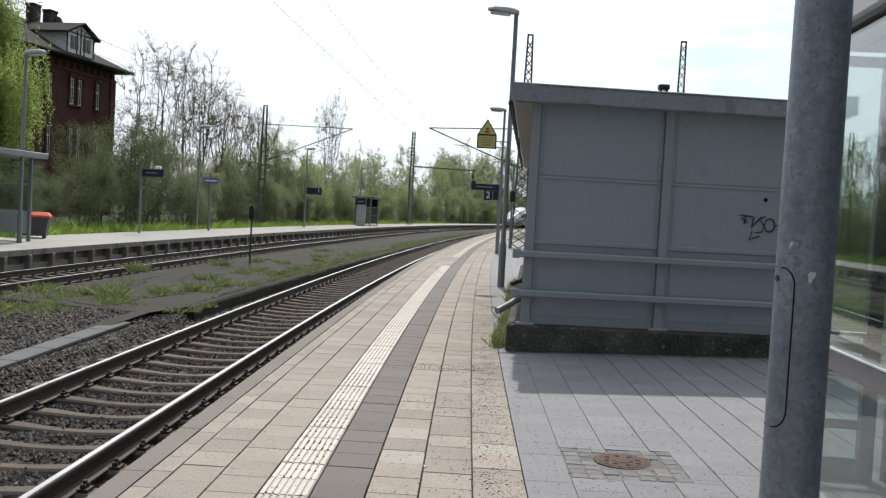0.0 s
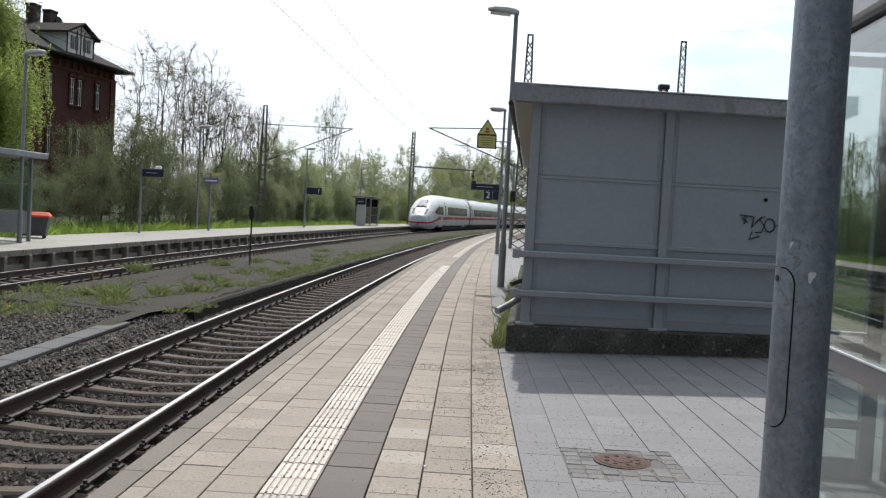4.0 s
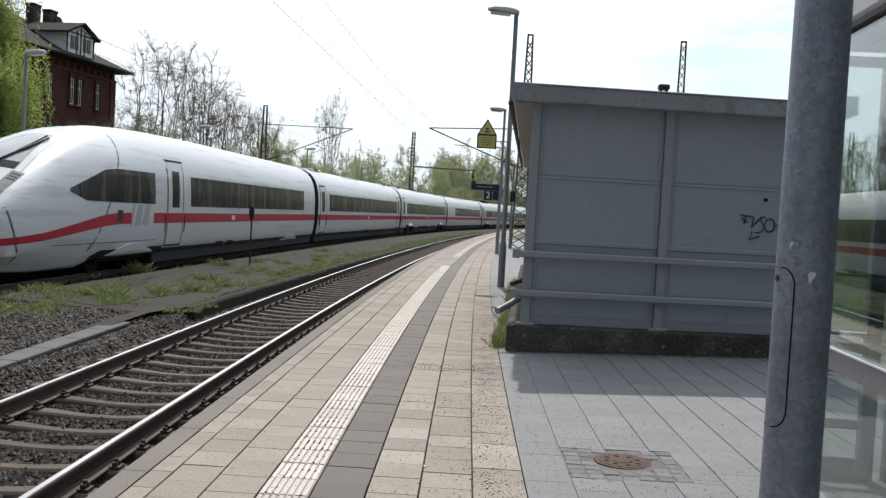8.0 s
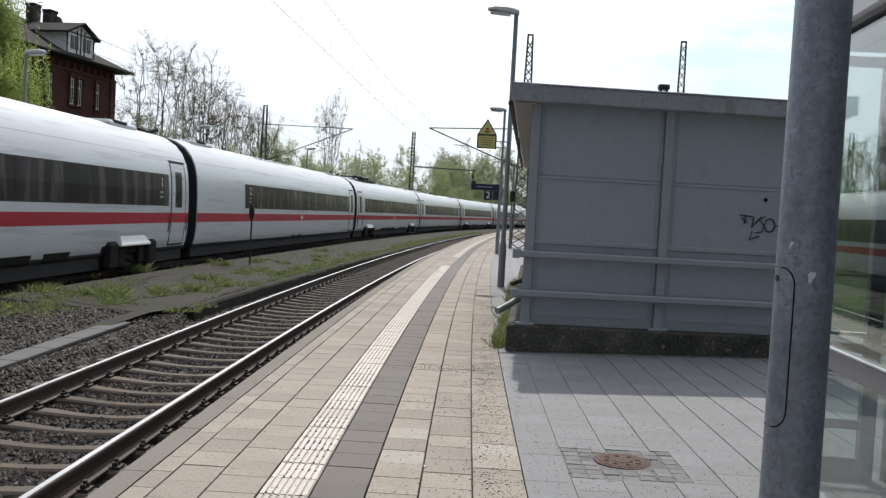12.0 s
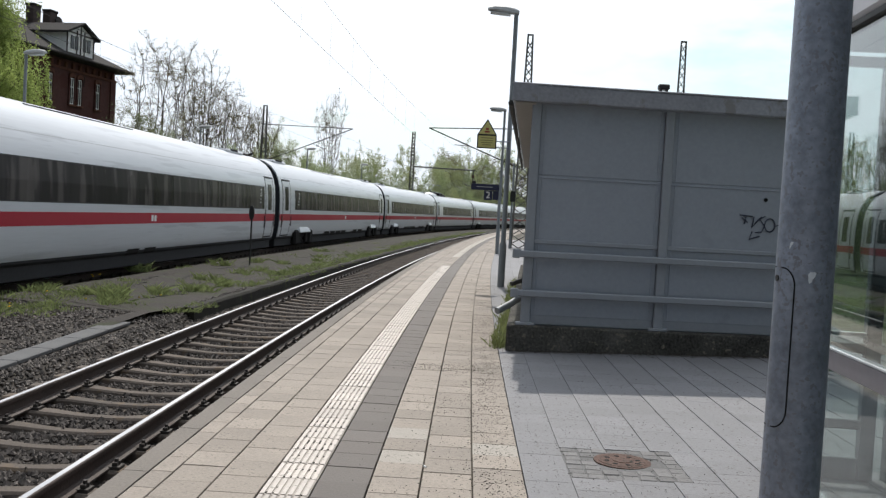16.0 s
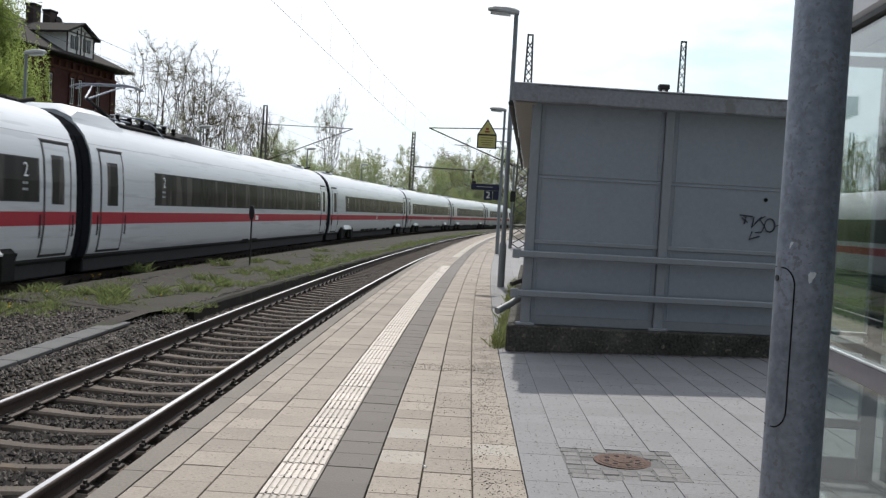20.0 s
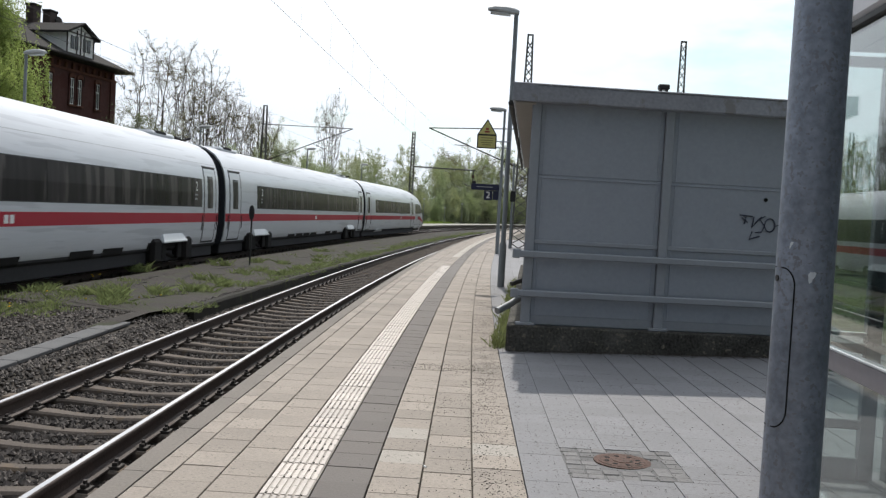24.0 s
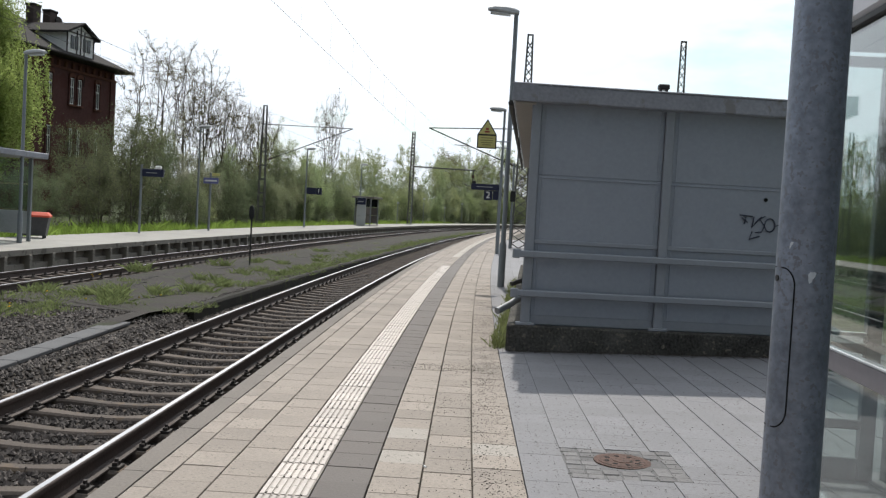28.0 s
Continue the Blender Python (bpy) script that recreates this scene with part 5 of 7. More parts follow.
        part("front_stripe", Geo().box(-0.655, -0.012, 0.82, 0.655, 0.03, 0.97), RED, car)
        part("coupler_opening", Geo().loft([[(-0.05, y, 0.56), (0.05, y, 0.56), (0.075, y, 0.80), (-0.075, y, 0.80)] for y in (-0.02, 0.02)]), BLACKGAP, car)
        bogie(car, 6.1, kind)
        bogie(car, length - 5.2, kind)
        underbody(car, 7.8, length - 0.4, kind)
    else:
        bogie(car, 4.85, kind)
        bogie(car, length - 4.85, kind)
        underbody(car, 0.4, length - 0.4, kind)
        roof_fittings(car, "pantograph" if i == 8 else "gear" if i == 4 else "", length)
    return car, length


FRONT_AT_8 = 17.95
SPEED = 18.952
cars = []


def build_train():
    words = {0: "white streamlined leading train car with red stripe", 12: "white streamlined rear train car with red stripe", 4: "white train car with dark electrical gear on the roof", 8: "white train car with raised pantograph and red stripe"}
    offset = 0.0
    for i in range(13):
        car, length = make_car(i, words.get(i, "white passenger train car with red stripe and dark windows"))
        cars.append((car, offset, length, i == 12))
        offset += length * ALONG


def car_pose(offset, length, turned, t):
    front = FRONT_AT_8 - SPEED * (t - 8.0) + offset
    a, b = on(front + 4.85, FAR), on(front + (length - 4.85) * ALONG, FAR)
    d = (b - a).normalized()
    rz = math.degrees(math.atan2(-d.x, d.y))
    if turned:
        o = b + d * 4.85
        return pose(o.x, o.y, RAIL_Z, 0, 0, rz + 180)
    o = a - d * 4.85
    return pose(o.x, o.y, RAIL_Z, 0, 0, rz)


def move_train():
    for car, offset, length, turned in cars:
        walk(car, [(t, car_pose(offset, length, turned, t)) for t in np.arange(0, 28.01, 0.5)])


build_train()


# ---- trees and shrubs ----
def grow(rng, g, p, d, length, r, level, deepest, spread, rise, kids, tips, sides, wander=0.22):
    pts, q, k = [p], p, 4 if level < 2 else 3
    for _ in range(k):
        jig = Vector((rng.gauss(0, wander), rng.gauss(0, wander), rng.gauss(0, wander * 0.7)))
        d = (d + jig + Vector((0, 0, rise))).normalized()
        q = q + d * (length / k)
        pts.append(q)
    radii = [r * (1 - 0.62 * i / k) for i in range(k + 1)]
    g.tube(pts, [max(0.005, q) for q in radii], max(3, sides - level), False)
    if level >= deepest - 1:
        tips.append((pts[1], pts[-1]))
    if level >= deepest:
        return
    for _ in range(kids[level]):
        f = rng.uniform(0.3 if level else 0.28, 1.0) * k
        i = min(int(f), k - 1)
        start = pts[i].lerp(pts[i + 1], f - i)
        side = d.orthogonal().normalized()
        side.rotate(Matrix.Rotation(rng.uniform(0, 6.283), 3, d))
        nd = (d * (1 - spread) + side * spread * rng.uniform(0.8, 1.4)).normalized()
        grow(rng, g, start, nd, length * rng.uniform(0.48, 0.72), r * 0.5 * rng.uniform(0.7, 1.0), level + 1, deepest, spread, rise, kids, tips, sides, wander)


def leaves_on(tips, count, size, rng, loose=0.2, droop=0.0, stretch=1.5):
    """Small leaf blades scattered along the twigs."""
    a = np.array([t[0] for t in tips])
    b = np.array([t[1] for t in tips])
    i = rng.integers(0, len(tips), count)
    k = rng.random((count, 1))
    p = a[i] * (1 - k) + b[i] * k + rng.normal(0, loose, (count, 3))
    if droop:
        p[:, 2] -= droop * rng.random(count)
    n = rng.normal(0, 1, (count, 3))
    n /= np.linalg.norm(n, axis=1, keepdims=True)
    m = np.cross(n, rng.normal(0, 1, (count, 3)))
    m /= np.linalg.norm(m, axis=1, keepdims=True)
    s = size * (0.6 + 0.8 * rng.random((count, 1)))
    u, w = n * s * stretch * 0.5, m * s * 0.5
    v = np.stack([p - u, p + w, p + u, p - w], 1).reshape(-1, 3)
    f = np.arange(count * 4).reshape(-1, 4)
    me = bpy.data.meshes.new("crown")
    me.from_pydata(v.tolist(), [], f.tolist())
    return me


def sprawl(rng, g, roots, mid, wide, tall, count, step, tip=0.0055, rise=0.10, twigs=2, twig=0.55, vase=0.7, gaps=-0.18):
    """Branches that grow step by step towards free points of an egg-shaped crown; gives back the twigs."""
    q = rng.normal(0, 1, (count, 3))
    q *= (rng.random((count, 1)) ** 0.42) / np.linalg.norm(q, axis=1, keepdims=True)
    # an uneven outline: lobes that reach out, bays between them, narrower towards the ground
    turn = Vector(rng.normal(0, 9, 3))
    lobe = np.array([1.0 + 0.55 * noise.noise(Vector(p).normalized() * 1.9 + turn) for p in q])
    q *= lobe[:, None]
    q[:, :2] *= (vase + (1 - vase) * np.clip(q[:, 2:3] * 0.5 + 0.5, 0, 1))
    free = q * np.array((wide, wide * 0.92, tall)) + np.array((0, 0, mid))
    free = free[[noise.noise(Vector(p) * (1.4 / wide) + turn) > gaps for p in free]]
    nodes, up = [], []
    for x, y, lean, height in roots:
        last = -1
        n = max(2, int(height / step))
        for k in range(n):
            up.append(last)
            last = len(nodes)
            nodes.append((x + lean * math.cos(x * 9) * k / n + rng.normal(0, 0.02), y + lean * math.sin(x * 9) * k / n + rng.normal(0, 0.02), -0.2 + k * step))
    nodes = np.array(nodes)
    gap = np.linalg.norm(free[:, None] - nodes[None], axis=2)
    near, dist = gap.argmin(1), gap.min(1)
    budded = np.zeros(20000, int)
    for _ in range(150):
        if not len(free) or len(nodes) > 5200:
            break
        pull = np.zeros((len(nodes), 3))
        np.add.at(pull, near, (free - nodes[near]) / dist[:, None])
        busy = np.unique(near)
        budded[busy] += 1
        d = pull[busy]
        d = d / np.maximum(0.2, np.linalg.norm(d, axis=1, keepdims=True)) + np.array((0, 0, rise)) + rng.normal(0, 0.07, d.shape)
        # a limb keeps its way for a while
        d += 0.7 * (nodes[busy] - nodes[np.maximum(0, np.array(up)[busy])]) / step
        d /= np.linalg.norm(d, axis=1, keepdims=True)
        fresh = nodes[busy] + d * step
        first = len(nodes)
        up += busy.tolist()
        nodes = np.concatenate([nodes, fresh])
        gap = np.linalg.norm(free[:, None] - fresh[None], axis=2)
        at_i, at_d = gap.argmin(1), gap.min(1)
        closer = at_d < dist
        near, dist = np.where(closer, at_i + first, near), np.where(closer, at_d, dist)
        keep = (dist > step * 1.5) & (budded[near] < 4)
        free, near, dist = free[keep], near[keep], dist[keep]
    kids = [[] for _ in up]
    load = np.zeros(len(up))
    for k in range(len(up) - 1, -1, -1):
        load[k] = max(load[k], 1.0)
        if up[k] >= 0:
            load[up[k]] += load[k]
            kids[up[k]].append(k)
    size = tip * load ** 0.455
    pts = [Vector(p) for p in nodes]
    tips, todo = [], [(k, -1) for k in range(len(up)) if up[k] < 0]
    while todo:
        k, before = todo.pop()
        chain = [before] if before >= 0 else []
        while True:
            chain.append(k)
            if not kids[k]:
                break
            order = sorted(kids[k], key=lambda c: -load[c])
            todo += [(c, k) for c in order[1:]]
            k = order[0]
        if len(chain) < 2:
            continue
        radii = [size[c] for c in chain]
        if before >= 0:
            radii[0] = min(radii[0], radii[1] * 1.2)
        g.tube([pts[c] for c in chain], radii, 6 if radii[0] > 0.05 else 4 if radii[0] > 0.02 else 3, False)
        for c in chain[-3:]:
            if load[c] > 6:
                continue
            for _ in range(twigs):
                d = pts[c] - pts[chain[-2]] if c != chain[-2] else pts[c] - pts[chain[0]]
                d = d.normalized() + Vector(rng.normal(0, 0.55, 3)) + Vector((0, 0, 0.25))
                d = d.normalized() * twig * float(rng.uniform(0.5, 1.2))
                bend = Vector(rng.normal(0, 0.06, 3))
                g.tube([pts[c], pts[c] + d * 0.5 + bend, pts[c] + d], [tip * 0.9, tip * 0.7, tip * 0.45], 3, False)
                tips.append((pts[c], pts[c] + d))
    return tips


def crowned(name, label, category, seed, roots, mid, wide, tall, count, step, leaf, leaves, size, bark, loose, group, tip=0.0055, rise=0.10, twigs=2, twig=0.55, vase=0.7, gaps=-0.18):
    t = thing(name, label, category, pose(0, 0, -200), group)
    rng, g = np.random.default_rng(seed), Geo()
    tips = sprawl(rng, g, roots, mid, wide, tall, count, step, tip, rise, twigs, twig, vase, gaps)
    me = bpy.data.meshes.new("trunk")
    me.from_pydata(g.v, [], g.f)
    me.materials.append(bark)
    part("trunk", me, None, t, "branching wood with fine twigs")
    cr = leaves_on(tips, leaves, size, rng, loose)
    cr.materials.append(leaf)
    part("crown", cr, None, t, "loose crown of small leaves")
    return t


BEHIND_T, BEHIND_S = "trees behind the far platform", "shrubs behind the far platform"
KINDS = {
    "bare": [crowned("tree", "tall leafless tree with fine twigs just budding", "tree", 11 + i, r, 7.4, w, 5.0, 1700, 0.30, LEAF_BUD, 6500, 0.045, BARK, 0.06, BEHIND_T, 0.0115, 0.14, 2, 0.7, 0.30, -0.3) for i, (r, w) in enumerate(((((0, 0, 0.9, 4.2), (0.4, 0.2, 1.4, 4.0), (0.2, -0.3, 1.0, 4.4)), 3.5), (((0, 0, 0.5, 3.4), (0.3, 0.1, 1.2, 3.6)), 3.3), (((0, 0, 0.8, 3.6), (-0.5, 0.1, 1.3, 3.8), (0.3, -0.4, 1.2, 3.4)), 3.4)))],
    "airy": [crowned("tree", "slender spring tree with sparse fresh green leaves", "tree", 31 + i, ((0, 0, 0.4, 2.0), (0.4, 0.1, 0.7, 1.8)), 5.4, 2.1, 4.2, 1000, 0.28, LEAF_FRESH, 10000, 0.058, BARK2, 0.12, BEHIND_T, 0.0075, 0.22, 2, 0.7, 0.5, -0.1) for i in range(3)],
    "shrub": [crowned("shrub", "dense green spring shrub beside the platform", "shrub", 51 + i, ((0, 0, 0.3, 0.6), (0.5, 0.2, 0.5, 0.6), (-0.4, -0.3, 0.5, 0.6)), 2.5, 2.0, 2.7, 800, 0.24, LEAF_MID, 21000, 0.052, BARK2, 0.15, BEHIND_S, 0.006, 0.3, 2, 0.7, 0.75, -0.12) for i in range(3)],
    "dusk": [crowned("shrub", "grey-brown twiggy shrub with few leaves", "shrub", 71 + i, ((0, 0, 0.3, 0.5), (0.6, 0.2, 0.6, 0.6), (-0.5, -0.3, 0.6, 0.5)), 2.7, 2.2, 2.9, 1000, 0.23, LEAF_DUSK, 17000, 0.045, BARK2, 0.13, BEHIND_S, 0.008, 0.3, 3, 0.7, 0.7, -0.05) for i in range(2)],
    "fresh": [crowned("shrub", "bright fresh green shrub", "shrub", 81 + i, ((0, 0, 0.3, 0.5), (0.5, 0.2, 0.5, 0.5)), 2.3, 1.9, 2.6, 700, 0.24, LEAF_FRESH, 18000, 0.052, BARK2, 0.15, BEHIND_S, 0.006, 0.3, 2, 0.7, 0.7, -0.12) for i in range(2)],
    "round": [crowned("tree", "distant round-crowned tree just coming into leaf", "tree", 95 + i, ((0, 0, 0.8, 3.0), (0.5, 0.2, 1.4, 3.2)), 7.2, 5.2, 5.4, 1500, 0.5, LEAF_BUD, 8000, 0.10, BARK, 0.25, BEHIND_T, 0.024, 0.12, 2, 1.1, 0.55, -0.3) for i in range(2)],
    "blossom": [crowned("shrub", "shrub with pale white blossom", "shrub", 91, ((0, 0, 0.3, 0.6), (0.5, 0.2, 0.6, 0.6)), 2.9, 2.1, 2.9, 900, 0.24, LEAF_WHITE, 11000, 0.045, BARK2, 0.10, BEHIND_S, 0.007, 0.25, 2, 0.6, 0.7, -0.15)],
}
_used = {}
_pick = random.Random(3)


def put(kind, s, la, scale, z=None, which=None):
    """Stands a plant at a place along the line."""
    src = _pick.choice(KINDS[kind]) if which is None else KINDS[kind][which]
    p = on(s, la)
    m = pose(p.x, p.y, ground_height(la) if z is None else z, 0, 0, _pick.uniform(0, 360))
    key = src.name
    if key not in _used:
        _used[key] = src
        src.matrix_basis = m
        ob = src
    else:
        ob = copy_thing(_used[key], m)
    w = scale * _pick.uniform(0.8, 1.12)
    ob.scale = (w, w * _pick.uniform(0.85, 1.15), scale * _pick.uniform(0.9, 1.1))
    return ob


def make_greenery():
    for s, la, k, w, which in ((56.9, 20.2, 0.92, 1.12, 2), (61.9, 19.6, 0.93, 1.1, 0), (64.4, 18.2, 0.80, 0.95, 1), (69.0, 17.4, 0.70, 0.85, 2), (68.0, 19.0, 0.70, 0.9, 0), (66.5, 21.6, 0.85, 0.9, 1), (73.0, 19.0, 0.70, 0.8, 0), (97, 19.4, 1.12, 0.62, 1)):
        ob = put("bare", s, la, k, which=which)
        ob.scale = (k * w, k * w, k)
    for s, la, k in ((186, 24.4, 1.12), (178, 23.0, 0.95), (197, 20.0, 1.05), (212, 16.5, 1.15), (190, 21.5, 0.9)):
        put("round", s, la, k)
    for s, la, k in ((39, 15.6, 0.62), (42, 17.0, 0.85), (43.5, 15.8, 0.95), (46.5, 17.4, 0.72), (47, 16.4, 0.7), (36, 15.9, 0.5), (45, 18.0, 0.8), (49, 18, 0.72), (34.0, 15.7, 0.45), (49, 17, 0.85), (53, 16.3, 0.7), (59, 16.8, 0.7), (71, 17.5, 1.05), (75, 18, 1.0)):
        put("dusk", s, la, k)
    for s, la, k in ((52, 17.6, 0.95), (55.5, 16.6, 0.7), (50.5, 15.8, 0.55)):
        put("blossom", s, la, k)
    for s, la, k in ((57, 17.2, 0.85), (61, 16.8, 0.75), (64, 18.5, 0.9), (66.5, 16.6, 0.72), (69, 18, 0.9), (72.5, 16.2, 0.75), (78, 16.5, 0.85), (83, 17.2, 0.9), (90, 16.6, 0.9), (97, 17.8, 0.9), (105, 16.8, 0.95), (114, 17.5, 1.05), (123, 16.6, 1.0), (134, 17.4, 1.1), (146, 16.6, 1.1), (158, 17, 1.2), (171, 16.5, 1.3), (185, 16.2, 1.3), (198, 14.5, 1.3), (212, 13.5, 1.4), (226, 11.5, 1.5), (240, 9, 1.5)):
        put("shrub", s, la, k)
    for s, la, k in ((76, 15.9, 0.7), (81, 16.4, 0.95), (87, 18.5, 1.2), (93, 16.2, 0.8), (100, 15.9, 0.75), (110, 16.2, 0.8), (119, 15.8, 0.85), (129, 16.2, 0.9), (140, 15.6, 0.9), (152, 15.8, 1.0), (165, 15.4, 1.0), (178, 15.2, 1.1), (192, 14.0, 1.2), (206, 12, 1.2)):
        put("fresh", s, la, k)
    for s, la, k in ((79, 20, 0.70), (86, 21, 0.72), (94, 19.5, 0.55), (101, 21, 0.58), (107, 19.5, 0.62), (111, 22, 0.62), (116, 19.5, 0.68), (124, 21, 0.8), (132, 19, 0.82), (142, 21, 1.0), (153, 19, 1.05), (164, 20, 1.15), (176, 19, 1.25), (188, 18, 1.35), (199, 17.5, 1.5), (211, 16.5, 1.5), (223, 15, 1.5), (236, 13, 1.55), (250, 10.5, 1.6), (264, 7, 1.6)):
        put("airy", s, la, k * 1.12)
    for i in range(60):
        s = 50 + i * 2.75 + _pick.uniform(-1.3, 1.3)
        put(_pick.choice(("fresh", "shrub", "dusk", "dusk")), s, 15.2 + _pick.uniform(0, 1.3), _pick.uniform(0.3, 0.72))
    for i in range(34):
        s = 56 + i * 4.4 + _pick.uniform(-1.5, 1.5)
        ob = put("airy", s, 16.5 + _pick.uniform(0, 3.5), (0.36 + 0.0032 * s) * _pick.uniform(0.85, 1.25))
        ob.scale = (ob.scale.x * 0.6, ob.scale.y * 0.6, ob.scale.z)
    for i in range(40):
        s = 72 + i * 4.6 + _pick.uniform(-1.5, 1.5)
        put(_pick.choice(("shrub", "fresh", "shrub")), s, 20 + _pick.uniform(0, 5), (0.40 + 0.0034 * s) * _pick.uniform(0.8, 1.15))
    # unseen woods across the line, beyond the shed, and behind the camera
    # added so the train's side mirrors dark trees instead of bright sky
    for i in range(22):
        s = 78 + i * 8
        put("airy", s, -12 - (i % 4) * 0.055 * s, 0.0105 * s)
        put("airy", s + 4, -14 - ((i + 2) % 4) * 0.06 * s, 0.0108 * s)
        put("shrub", s + 2, -10 - (i % 3) * 4, 0.0105 * s)
    for i in range(12):
        put("shrub", 36 + i * 4, -20 - (i % 3) * 3, 0.85)
    for i in range(9):
        put("airy", -8 - i * 9, -12 - (i % 2) * 5, 1.3)
        put("shrub", -6 - i * 9, -10.5, 1.4)
        put("airy", 12 - i * 9, 18 + (i % 2) * 4, 1.1)
        put("shrub", 10 - i * 8, 16, 1.0)


make_greenery()


def make_willow():
    rng = random.Random(8)
    t = thing("willow_tree", "drooping willow in bright spring green", "tree", at(40.0, 22.5, 0.0))
    g, tips = Geo(), []
    grow(rng, g, Vector((0, 0, -0.2)), Vector((0, 0, 1)), 6.0, 0.26, 0, 3, 0.36, 0.2, (9, 6, 3), tips, 8, 0.12)
    me = g.mesh("trunk", BARK)
    part("trunk", me, None, t, "dark willow trunk and limbs")
    strands = []
    for a, b in tips:
        for _ in range(11):
            p = a.lerp(b, rng.random()) + Vector((rng.gauss(0, 0.5), rng.gauss(0, 0.5), rng.gauss(0, 0.3)))
            n = rng.uniform(1.5, 4.0)
            q = Vector((p.x + rng.gauss(0, 0.2), p.y + rng.gauss(0, 0.2), max(1.0, p.z - n)))
            if math.hypot(p.x, p.y) < 4.25:
                strands.append((p, q))
    cr = leaves_on(strands, 190000, 0.046, np.random.default_rng(8), 0.06, 0, 2.8)
    cr.materials.append(LEAF_WILLOW)
    part("crown", cr, None, t, "curtain of thin hanging leaves")


make_willow()


def blades(name, spots_at, height, width, material, label, category, seed, flop=0.45):
    """Grass and weeds as single blades; spots_at gives (place, radius, count, scale)."""
    rng = np.random.default_rng(seed)
    V = []
    for p, rad, count, sc in spots_at:
        a = rng.random(count) * 6.283
        r = rad * np.sqrt(rng.random(count))
        x, y = p.x + r * np.cos(a), p.y + r * np.sin(a)
        h = height * sc * (0.4 + 0.9 * rng.random(count)) * (1.1 - 0.5 * r / max(rad, 0.01))
        b = rng.random(count) * 6.283
        lean = flop * h * rng.normal(0, 1, count)
        w = width * (0.6 + 0.8 * rng.random(count))
        cx, cy = np.cos(b), np.sin(b)
        z = np.full(count, p.z)
        V.append(np.stack([np.stack([x - cx * w, y - cy * w, z], 1), np.stack([x + cx * w, y + cy * w, z], 1), np.stack([x + cy * lean * 0.4 + cx * w * 0.7, y - cx * lean * 0.4 + cy * w * 0.7, z + h * 0.6], 1), np.stack([x + cy * lean, y - cx * lean, z + h], 1)], 1).reshape(-1, 3))
    v = np.concatenate(V)
    f = np.arange(len(v)).reshape(-1, 4)
    me = bpy.data.meshes.new(name)
    me.from_pydata(v.tolist(), [], f.tolist())
    me.materials.append(material)
    thing(name, label, category, kind="stuff", me=me)


